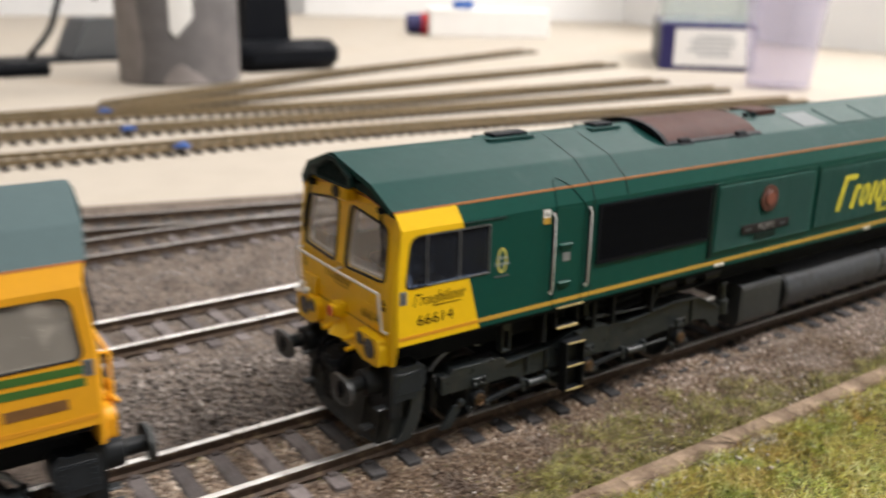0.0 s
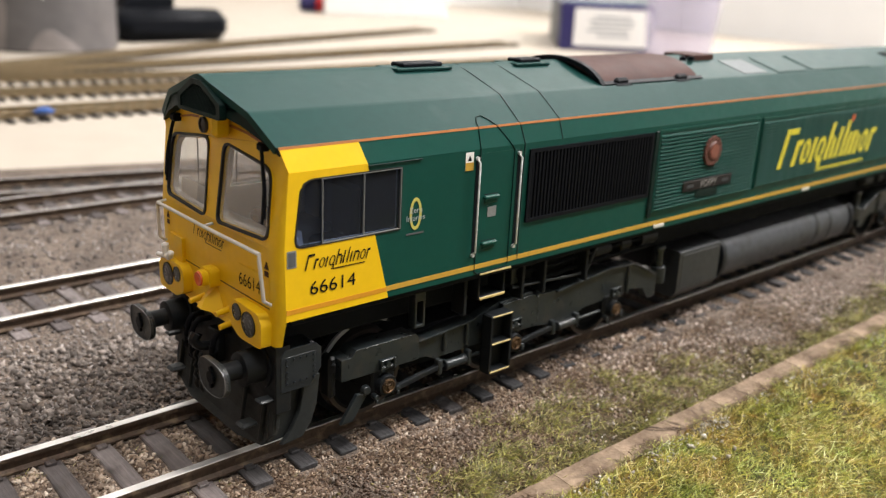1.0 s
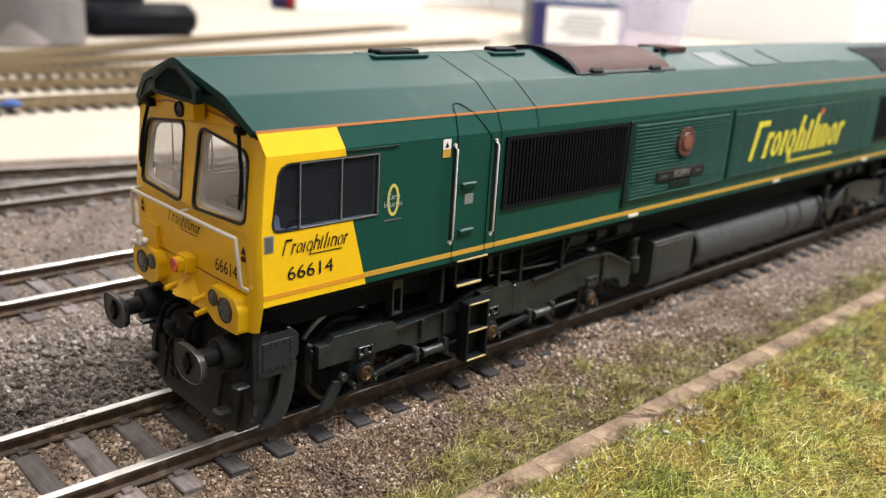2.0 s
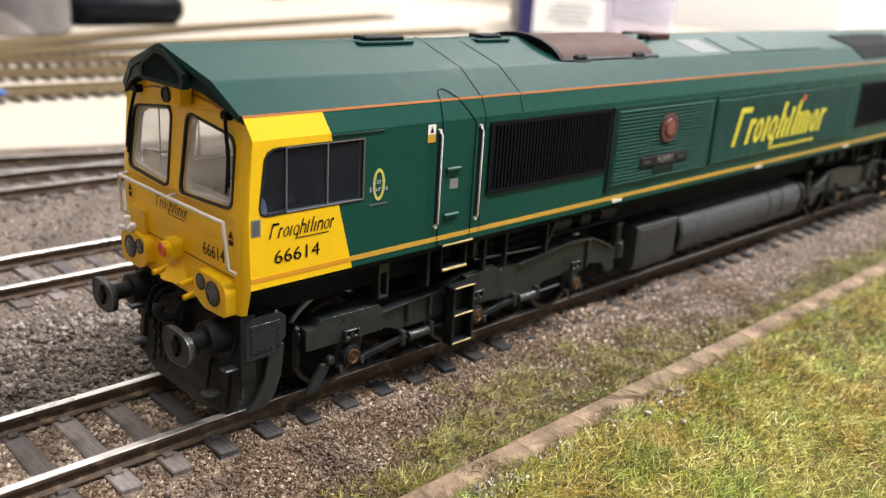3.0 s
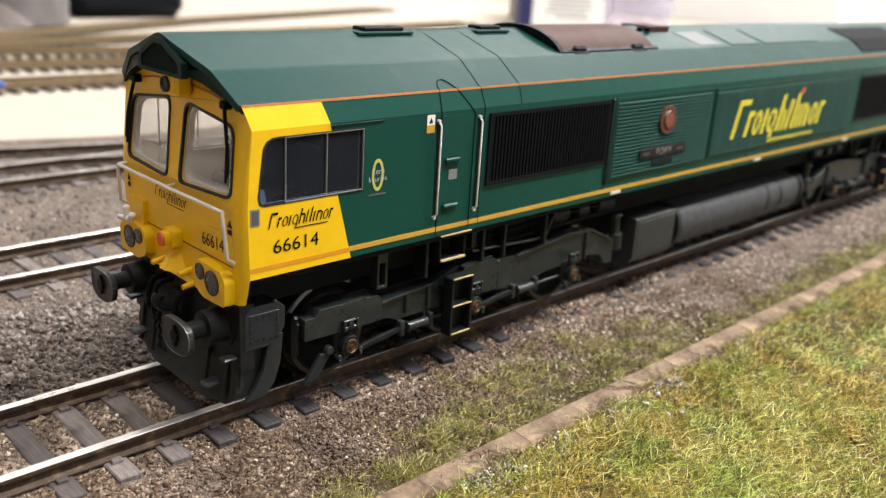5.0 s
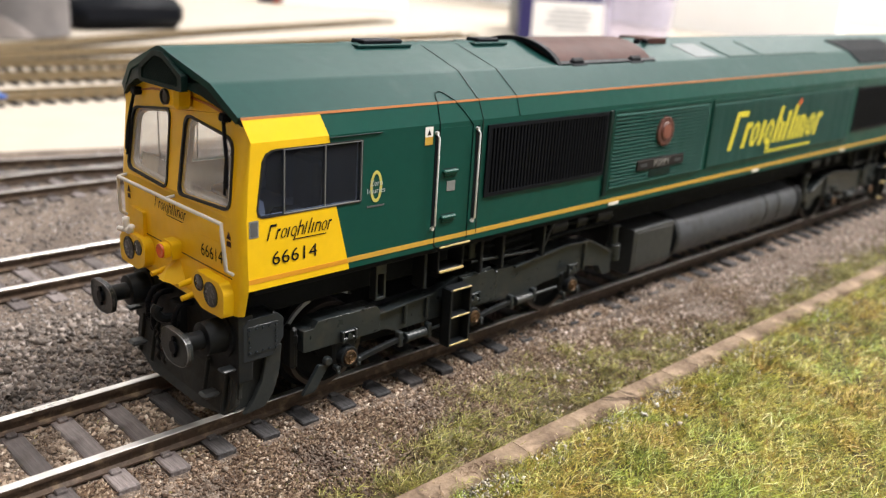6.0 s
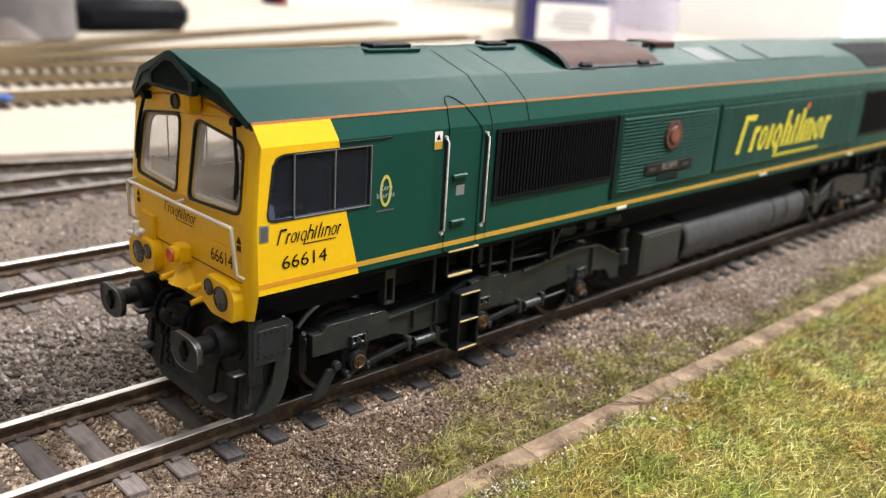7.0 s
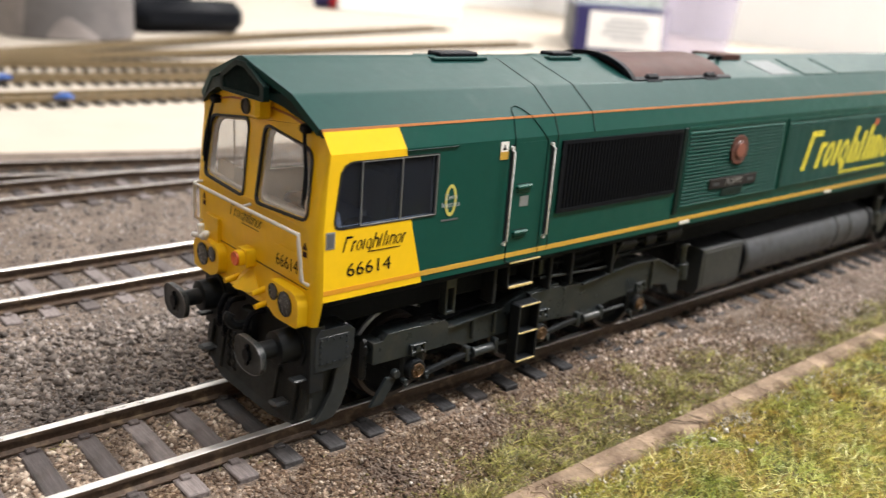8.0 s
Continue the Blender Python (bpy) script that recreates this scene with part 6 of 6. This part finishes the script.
def ballast(name, label, n, x0, x1, y0, y1, mat, s0=0.5, s1=1.3, lift=0.0, over=None, blocky=False):
    x, y = spread(n, x0, x1, y0, y1)
    ok = clear_of_track(x, y, 0.0, 7.2, -34.5) & clear_of_track(x, y, 68.4, 7.2, -31.0) & clear_of_track(x, y, 141.0, 7.2, -33.0)
    creep = np.interp(x, [over, over + 45, 92, 104], [0, 0.9, 0.9, 0.12]) if over is not None else np.zeros(n)
    ok |= (y < -10.6) & (rng.random(n) < creep)
    x, y, creep = x[ok], y[ok], creep[ok]
    size = s0 + (s1 - s0) * rng.random(len(x)) ** 2.2
    z = np.where((creep > 0) & (y < -9), np.maximum(ground_z(y), -3.1 + creep * 0.8 - 0.5 * np.maximum(0, -13.5 - y)), ground_z(y)) - 0.22 + lift + 0.5 * lumps(x, y) + rng.uniform(-0.12, 0.22, len(x)) + 0.15 * size
    return stones(name, label, x, y, z, size, mat, blocky)


ballast("near_ballast", "brown and grey model ballast stones beside the rails", 52000, -62, 80, -36, -8.5, stone, 0.18, 0.72, 0.0, 16.0)
ballast("bed_ballast", "yellow-tan coarse ballast stones between the rails", 9000, -66, 20, -7.6, 14, tan_stone, 0.35, 1.1, blocky=True)
ballast("shoulder_stones", "coarse brown ballast stones on the shoulder", 6500, -62, 70, -33, -9, stone, 0.4, 0.95, 0.05, 16.0)
ballast("inner_ballast", "fine tan ballast between the rails", 10000, -70, 110, -7.6, 14, stone, 0.25, 0.8)
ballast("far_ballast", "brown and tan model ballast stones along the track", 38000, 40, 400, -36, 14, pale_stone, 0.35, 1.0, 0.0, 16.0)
ballast("cess_stones", "dark grey stony ground between the tracks", 36000, -66, 110, 13, 85, dark_stone, 0.22, 0.95)
ballast("cess_lumps", "coarse brown-grey stones between the tracks", 6500, -66, 14, 12, 46, lump_stone, 0.3, 1.45, blocky=True)
ballast("back_ballast", "dull grey ballast round the rear tracks", 19000, -100, 260, 85, 180, dark_stone, 0.5, 1.3)
# larger rubble lumps in the cess
x, y = spread(420, -70, 60, 14, 52)
ok = np.sin(x * 0.12) + np.sin(y * 0.21 + x * 0.05) > 0.2
x, y = x[ok], y[ok]
stones("rubble", "loose dark rubble lumps between the tracks", x, y, ground_z(y) + 0.2, 0.6 + 1.2 * rng.random(len(x)) ** 2, lump_stone, True)
# pale chips in the shoulder and the grass
x, y = spread(700, -30, 200, -50, -18)
stones("pale_chips", "scattered white stone chips in weeds and grass", x, y, ground_z(y) + np.where(y < -41, 0.7, 0.4), 0.2 + 0.7 * rng.random(len(x)) ** 3, white_chip)
x, y = spread(160, -66, 90, 13, 62)
stones("cess_chips", "pale stone chips strewn between the tracks", x, y, ground_z(y) + 0.25, 0.25 + 0.75 * rng.random(len(x)) ** 3, white_chip)
# pale crumbs washed up along the grass side of the kerb
x = rng.uniform(-20, 160, 7000)
y = -40.8 - np.abs(rng.normal(0, 1.9, 7000))
ok = np.sin(x * 0.17 + 0.5) + np.sin(x * 0.41) + np.interp(x, [-20, 0, 60, 90], [-0.6, 0.6, 0.6, -0.6]) + rng.normal(0, 0.9, 7000) > 1.25
stones("kerb_crumbs", "pale grey crumbs along the foot of the kerb", x[ok], y[ok], ground_z(y[ok]) + rng.uniform(0.3, 1.1, ok.sum()), 0.18 + 0.45 * rng.random(ok.sum()) ** 2, crumb)


def fibres(name, label, x, y, length, mat, lean=1.0, thick=1.0, joints=3, lift=0.0):
    """Grass fibres: thin blades of three quads each, curling sideways and drooping."""
    n = len(x)
    z = ground_z(y) + lumps(x, y) - 0.3 + lift
    a = rng.uniform(0, 2 * np.pi, n)
    rise = np.radians(rng.uniform(8, 70, n)) * lean
    w = rng.uniform(0.026, 0.058, n) * thick
    turn = rng.normal(0, 0.55, n)
    droop = rng.uniform(0.0, 0.75, n)
    px, py, pz = x.copy(), y.copy(), z.copy()
    rows = []
    for ww in (1.0, 0.95, 0.75)[:joints] + (0.25,):
        dx, dy = np.cos(a), np.sin(a)
        for sg in (-1, 1):
            rows.append(np.stack([px - sg * dy * w * ww, py + sg * dx * w * ww, pz + sg * w * ww * 0.5], -1))
        step = length / joints
        px, py, pz = px + dx * np.cos(rise) * step, py + dy * np.cos(rise) * step, pz + np.sin(rise) * step
        a, rise = a + turn, rise - droop
    v = np.stack(rows, 1).reshape(-1, 3)
    base = 2 * (joints + 1) * np.arange(n)[:, None, None]
    f = (np.array([(0, 1, 3, 2), (2, 3, 5, 4), (4, 5, 7, 6)])[None, :joints] + base).reshape(-1, 4)
    return tagged(bulk(name, v, f, mat), label, "grass", kind="stuff")


def meadow(name, label, n, x0, x1, y0, y1, l0=2.0, l1=5.0, lean=1.0, thick=1.0, joints=3):
    x, y = spread(n, x0, x1, y0, y1)
    keep = np.sin(x * 0.23 + 1.5 * np.sin(y * 0.19)) + np.sin(y * 0.27 + 0.9 * np.sin(x * 0.15 + 2)) + rng.normal(0, 0.9, n) > -1.7
    keep &= (y < -43.5) | (rng.random(n) < 0.45)
    x, y, n = x[keep], y[keep], int(keep.sum())
    return fibres(name, label, x, y, rng.uniform(l0, l1, n), blade, lean, thick, joints)


meadow("near_grass", "yellow-green static grass beside the kerb", 120000, -25, 70, -88, -41.2, 0.9, 2.6, 0.8, 0.95, 2)
meadow("long_grass", "longer pale grass fibres standing out of the turf", 52000, -25, 80, -88, -41.4, 1.8, 3.8, 0.72, 1.25, 2)
meadow("middle_grass", "yellow-green static grass beside the kerb", 62000, 70, 180, -125, -41.2, 1.4, 3.8, 0.8, 1.35, 2)
meadow("far_grass", "yellow-green static grass beside the kerb", 26000, 180, 480, -180, -41.4, 2.0, 4.5, 1.0, 1.5, 2)
# weeds on the ballast shoulder: tufts, thick along the kerb and few towards the rail, over a thin even growth
n = 3600
tx = -45 + 260 * rng.random(n) ** 1.5
ty = -37.2 + weed_reach(tx) * (1.0 + 0.22 * np.sin(tx * 0.39 + 1.0) + 0.18 * np.sin(tx * 0.83)) * rng.random(n) ** 1.6
ok = np.sin(tx * 0.31 + 2 * np.sin(ty * 0.3)) + np.sin(tx * 0.47 + ty * 0.65) + rng.normal(0, 0.45, n) > -0.25 - 0.05 * (ty + 36)
tx, ty = tx[ok], ty[ok]
many = rng.integers(24, 70, len(tx))
x = np.repeat(tx, many) + rng.normal(0, 0.75, many.sum())
y = np.repeat(ty, many) + rng.normal(0, 0.75, many.sum())
ok = (y < -15.8) & (y > -36.9)
tall = np.repeat(rng.uniform(0.6, 1.55, len(tx)), many)[ok]
fibres("weed_tufts", "tufts of yellow-green weeds on the ballast shoulder", x[ok], y[ok], tall * (0.6 + 1.8 * rng.random(ok.sum())), weed, 0.78, 1.05, 2)
n = 15000
x = -40 + 330 * rng.random(n) ** 1.5
y = -36.8 + weed_reach(x) * rng.random(n) ** 1.1
ok = y < -16.5
fibres("thin_weeds", "thin low weeds creeping over the ballast shoulder", x[ok], y[ok], 0.4 + 1.3 * rng.random(ok.sum()) ** 2, weed, 0.6, 0.9, 2)
# short dead bits lying flat on the shoulder
n = 90000
x, y = -60 + 175 * rng.random(n) ** 1.3, rng.uniform(-36.4, -10.5, n)
ok = clear_of_track(x, y, 0.0, 7.2, -34.5) & (np.sin(x * 0.31 + 1.1) + np.sin(y * 0.55 + x * 0.13) + rng.normal(0, 0.9, n) > -0.4 + 0.05 * (y + 36))
fibres("dead_litter", "short brown dead bits strewn over the ballast shoulder", x[ok], y[ok], rng.uniform(0.25, 0.75, ok.sum()), litter_brown, 0.4, 2.3, 1, 0.48)
# dark litter and moss under the weeds
n = 14000
x, y = -40 + 330 * rng.random(n) ** 1.4, -36.2 + np.abs(rng.normal(0, 6.0, n))
ok = (np.sin(x * 0.33 + np.sin(y * 0.5)) + np.sin(x * 0.11 + y * 0.2) + rng.normal(0, 0.5, n) > -0.2) & (y < -16)
stones("moss_crumbs", "dark brown and olive crumbs under the weeds", x[ok], y[ok], ground_z(y[ok]) + 0.1, 0.2 + 0.6 * rng.random(ok.sum()) ** 2, moss)
# a few fibres stray over the kerb and between the rails
n = 14000
x, y = rng.uniform(-30, 220, n), rng.uniform(-42.4, -40.5, n)
fibres("edge_grass", "grass fibres leaning over the foot of the kerb", x, y, rng.uniform(1.0, 2.6, n), blade, 0.8, 1.0, 2, 0.3)
n = 2600
x, y = rng.uniform(-30, 200, n), -40.6 + np.abs(rng.normal(0, 0.8, n))
ok = (np.sin(x * 0.27) + np.sin(x * 0.71 + 1.0) + rng.normal(0, 0.5, n) > 0.2) & (y < -36.8)
fibres("stray_grass", "stray dead fibres lying on the kerb", x[ok], y[ok], rng.uniform(0.5, 1.8, ok.sum()), weed, 0.12, 0.8, 2, 1.55)
n = 2400
x, y = rng.uniform(-20, 130, n), rng.uniform(-40.6, -36.9, n)
ok = np.sin(x * 0.21 + 0.4) + np.sin(x * 0.53 + y * 0.7) + rng.normal(0, 0.4, n) - 0.25 * (y + 40.6) > 0.3
fibres("kerb_roots", "dark dead roots draped over the kerb", x[ok], y[ok], rng.uniform(0.8, 2.6, ok.sum()), litter_brown, 0.06, 1.0, 2, 1.6)
n = 3200
x, y = rng.uniform(-60, 40, n), rng.uniform(-16, 9, n)
ok = clear_of_track(x, y, 0.0, 7.2, -34.5) & (np.sin(x * 0.4) + np.sin(y * 0.6 + x * 0.2) > 0.5)
fibres("track_weeds", "thin straw-coloured weeds between the sleepers", x[ok], y[ok], rng.uniform(0.8, 1.8, ok.sum()), weed, 0.7)

# ---- things at the back of the board ----
pot_skin = material("plastered_tin", (0.13, 0.122, 0.122), 0.6, vary=0.25, grain=70, stain=17, stain_to=(0.16, 0.145, 0.14), stain_amount=0.4, bump=0.2, bump_scale=200)
pot = thing("plaster_pot", "grey plaster-splashed tin pot standing on the plywood", "pot", at=pose(0.155, 0.612, -0.0036))
g = Geo().turned((0, 0, 0), (0, 0, 1), [(0, 47), (1.5, 49), (150, 50), (150, 47), (6, 46), (6, 1)], n=48)
part("pot_body", g, pot_skin, pot, smooth=40)
part("pot_rim", Geo().turned((0, 0, 148), (0, 0, 1), [(0, 50), (1.5, 51.5), (3, 50), (3, 47.5)], n=48), steel, pot, smooth=40)
arcs = [(-math.pi * 0.64 + 0.09 * k) for k in range(5)]
vs = [(50.6 * math.cos(a), 50.6 * math.sin(a), z) for k, a in enumerate(arcs) for z in (38 + 5 * abs(k - 1), 72 + 9 * k)]
part("paper_label", Geo().add(vs, [(2 * k, 2 * k + 1, 2 * k + 3, 2 * k + 2) for k in range(4)]), white, pot, "torn white paper label")

def skin_patch(name, rows, mat, label):
    """A thin crust on the pot: rows of (height, first angle, last angle) in degrees."""
    g = Geo()
    vs, n = [], 9
    for z, a0, a1 in rows:
        for k in range(n):
            w = radians(a0 + (a1 - a0) * k / (n - 1))
            r = 49.0 + z / 150.0 + (0.15 if k in (0, n - 1) else 0.7)
            vs.append((r * math.cos(w), r * math.sin(w), z))
    g.add(vs, [(i * n + k, i * n + k + 1, (i + 1) * n + k + 1, (i + 1) * n + k) for i in range(len(rows) - 1) for k in range(n - 1)])
    part(name, g, mat, pot, label, smooth=True)


crust = material("grey_plaster", (0.24, 0.215, 0.205), 0.8, vary=0.25, grain=70, stain=25, stain_to=(0.18, 0.165, 0.16), stain_amount=0.3, bump=0.3, bump_scale=200)
# paler band up the left of the pot, then the splash at its foot
skin_patch("plaster_smear", [(1, 175, 214), (30, 172, 219), (60, 172, 214), (95, 172, 220), (148, 172, 212)], crust, "pale upright band")
skin_patch("plaster_splash", [(1, 234, 280), (7, 238, 272), (13, 243, 262), (17, 249, 255)], crust, "pale plaster splash")

stand = thing("tool_stand", "black tool stand with a thick upright on the plywood", "stand", at=pose(0.272, 0.655, -0.0036, 0, 0, 4))
part("stand_base", Geo().box((-52, -20, 0), (52, 20, 28), 9), black, stand, smooth=40)
g = Geo().prism(rounded([(-40, 24), (8, 24), (0, 170), (-30, 170)], 4), "y", 4, 34)
part("stand_post", g, black, stand)

psu = thing("power_unit", "grey and black power unit with a curled cable", "power unit", at=pose(0.135, 0.84, -0.0036, 0, 0, 10))
part("unit_base", Geo().box((-90, -30, 0), (28, 35, 3), 1), black, psu)
part("unit_case", Geo().prism(rounded([(-26, 3), (24, 3), (24, 42), (-6, 42)], 3), "y", -18, 30), slate_grey, psu)
part("unit_side", Geo().box((22.5, -18.5, 3), (27, 30, 42), 1), black, psu)
part("cable", Geo().tube(bent([(-60, 0, 5), (-30, 20, 30), (-12, 30, 62), (10, 34, 72), (26, 30, 60)]), 3.2), black, psu, smooth=True)

pen = thing("marker_pen", "black marker pen lying on the plywood", "pen", at=pose(0.03, 0.688, -0.0036, 0, 0, -4))
part("pen_barrel", Geo().turned((-60, 0, 6), (1, 0, 0), [(0, 4), (2, 6), (70, 6), (72, 5.5), (94, 5.5), (96, 4)], n=20), black, pen, smooth=40)
part("pen_label", Geo().cyl((-48, 0, 6), (-22, 0, 6), 6.15, n=20), slate_grey, pen, smooth=40)

box_white = material("white_card", (0.80, 0.79, 0.77), 0.6, vary=0.04, grain=80)
navy = material("navy_card", (0.018, 0.016, 0.10), 0.45, vary=0.12, grain=120)
carton = thing("white_carton", "long white cardboard carton lying on the plywood", "carton", at=pose(0.80, 1.03, -0.0036, 0, 0, -30))
part("carton_body", Geo().box((-95, -40, 0), (95, 40, 42), 1.2), box_white, carton)
part("carton_flap", Geo().box((-97, -41, 38), (-60, 41, 43), 0.8), box_white, carton)
tub = thing("glue_bottle", "white bottle with red band and navy cap lying down", "bottle", at=pose(0.722, 1.105, -0.0036, 0, 0, -25))
part("bottle_body", Geo().turned((10, 0, 17), (1, 0, 0), [(0, 15), (2, 17), (34, 17), (37, 14)], n=28), box_white, tub, smooth=40)
part("red_band", Geo().cyl((-2, 0, 17), (11, 0, 17), 17.2, n=28), material("red_plastic", (0.62, 0.02, 0.02), 0.4, vary=0.08, grain=200), tub, smooth=40)
part("cap", Geo().turned((-26, 0, 17), (1, 0, 0), [(0, 12), (3, 16), (24, 16.5)], n=28), navy, tub, smooth=40)
wedge = thing("blue_block", "small blue block on top of the white carton", "block", at=pose(0.765, 1.05, 0.0384, 0, 0, -30))
part("block_body", Geo().box((-16, -14, 0), (16, 14, 14), 3), blue_clip, wedge)

# its end, which carries the label, faces the track
lb = thing("model_box", "navy model box with a white end label", "box", at=pose(0.655, 0.468, -0.0036, 0, 0, -46))
part("box_body", Geo().box((-47, 0, 0), (47, 250, 47), 1.0), navy, lb)
part("end_label", Geo().box((-33, -0.8, 5), (45, 0.1, 42)), box_white, lb, "white printed end label")
g = Geo()
for k, (a, b) in enumerate(((-12, 24), (-18, 28), (-16, 26), (-20, 22), (-10, 24))):
    g.box((a, -1.1, 33 - k * 4.6), (b, -0.75, 35.4 - k * 4.6))
part("label_bar", g, light_grey, lb)
part("card_sleeve", Geo().box((-48.2, 30, 0), (-46.8, 248, 46), 0.4), tank_grey, lb, "grey card sleeve")

pl_clear = clear("clear_plastic", (0.93, 0.92, 0.965), 0.08, milk=(0.75, 0.73, 0.80), milky=0.13)
cup = thing("plastic_cup", "clear lilac-tinted plastic cup standing on the plywood", "cup", at=pose(0.592, 0.338, -0.0036))
part("cup_wall", Geo().turned((0, 0, 0), (0, 0, 1), [(0, 26), (0.8, 27), (125, 38), (125, 37), (3, 25.5), (3, 0.1)], n=40), pl_clear, cup, smooth=40)
part("cup_rim", Geo().turned((0, 0, 125), (0, 0, 1), [(0, 37), (0, 38.6), (1.2, 39.2), (2.4, 38.4), (2.4, 37)], n=40), pl_clear, cup, smooth=40)
case = thing("clear_case", "clear plastic packing case lying on the navy box", "case", at=pose(0.725, 0.535, 0.0436, 0, 0, -46))
pl_green = clear("green_clear_plastic", (0.94, 0.965, 0.955), 0.08, milk=(0.72, 0.76, 0.75), milky=0.10)
g = Geo().prism(rounded([(-46, -85), (46, -85), (46, 85), (-46, 85)], 8), "z", 0.0, 1.5)
part("case_floor", g, pl_green, case)
g = Geo().plate(rounded([(-46, -85), (46, -85), (46, 85), (-46, 85)], 8), [rounded([(-44.8, -83.8), (44.8, -83.8), (44.8, 83.8), (-44.8, 83.8)], 7.5)], lambda u, v, d: (u, v, 40 + d), 39)
part("case_wall", g, pl_green, case)

# ---- the room: white walls, ceiling and its strip lights ----
wall_paint = material("white_wall", (0.64, 0.64, 0.635), 0.8, vary=0.03, grain=20, stain=3)
# for the unseen south and west walls: dimmed so they return less light
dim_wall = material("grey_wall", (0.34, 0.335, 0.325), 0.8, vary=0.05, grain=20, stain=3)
floor_grey = material("grey_floor", (0.22, 0.21, 0.20), 0.7, vary=0.15, grain=40, stain=5)
X0, X1, Y0, Y1, ZF, ZC = -1500, 2400, -1700, 2000, -950, CEILING_Z * 1000
for nm, a, b in (("wall_north", (X0 - 100, Y1, ZF), (X1 + 100, Y1 + 100, ZC)), ("wall_south", (X0 - 100, Y0 - 100, ZF), (X1 + 100, Y0, ZC)),
                 ("wall_west", (X0 - 100, Y0, ZF), (X0, Y1, ZC)), ("wall_east", (X1, Y0, ZF), (X1 + 100, Y1, ZC))):
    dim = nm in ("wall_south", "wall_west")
    tagged(part(nm, Geo().box(a, b), dim_wall if dim else wall_paint), "plain unseen wall, dimmed to return less light" if dim else "plain white painted wall", "wall", kind="structure")
tagged(part("floor", Geo().box((X0, Y0, ZF - 60), (X1, Y1, ZF)), floor_grey), "plain grey floor", "floor", kind="structure")
tagged(part("ceiling", Geo().box((X0 - 100, Y0 - 100, ZC), (X1 + 100, Y1 + 100, ZC + 80)), wall_paint), "plain white ceiling", "ceiling", kind="structure")
board_white = material("white_board", (0.82, 0.82, 0.815), 0.7, vary=0.03, grain=20, stain=3)
# white backing boards at the end of the layout
for a, b in (((1130, 380), (1150, 700)), ((1150, 700), (1500, 1400)), ((1500, 1400), (900, 1900))):
    d = Vector((b[0] - a[0], b[1] - a[1]))
    bb = thing("backing_board", "white upright backing board behind the layout", "board", "backing boards", at=pose(a[0] * MM, a[1] * MM, -0.006, 0, 0, math.degrees(math.atan2(d.y, d.x))))
    part("board_face", Geo().box((0, -9, 0), (d.length, 9, 320), 1.0), board_white, bb)
    part("board_foot", Geo().box((0, -22, 0), (d.length, -9, 14), 1.0), ply, bb)
glow = bpy.data.materials.new("lit_diffuser")
glow.use_nodes = True
glow.node_tree.nodes["Principled BSDF"].inputs["Emission Color"].default_value = (1.0, 0.962, 0.945, 1)
glow.node_tree.nodes["Principled BSDF"].inputs["Emission Strength"].default_value = 2.0
for lx, ly, share in LAMP_SPOTS:
    cl = thing("ceiling_light", "white ceiling strip light, lit", "ceiling light", "ceiling lights", at=pose(lx, ly, CEILING_Z))
    part("light_body", Geo().box((-540, -160, -32), (540, 160, 0), 4), white, cl)
    part("diffuser", Geo().box((-520, -145, -40), (520, 145, -33), 2), glow, cl)
# trestles carry the baseboard
tr = thing("trestle_frame", "plain wooden frame carrying the baseboard", "trestle")
g = Geo()
for x in (-850, 500, 1850):
    for y in (-280, 800, 1900):
        g.box((x - 30, y - 30, ZF), (x + 30, y + 30, -24), 2)
part("leg_set", g, ply, tr)
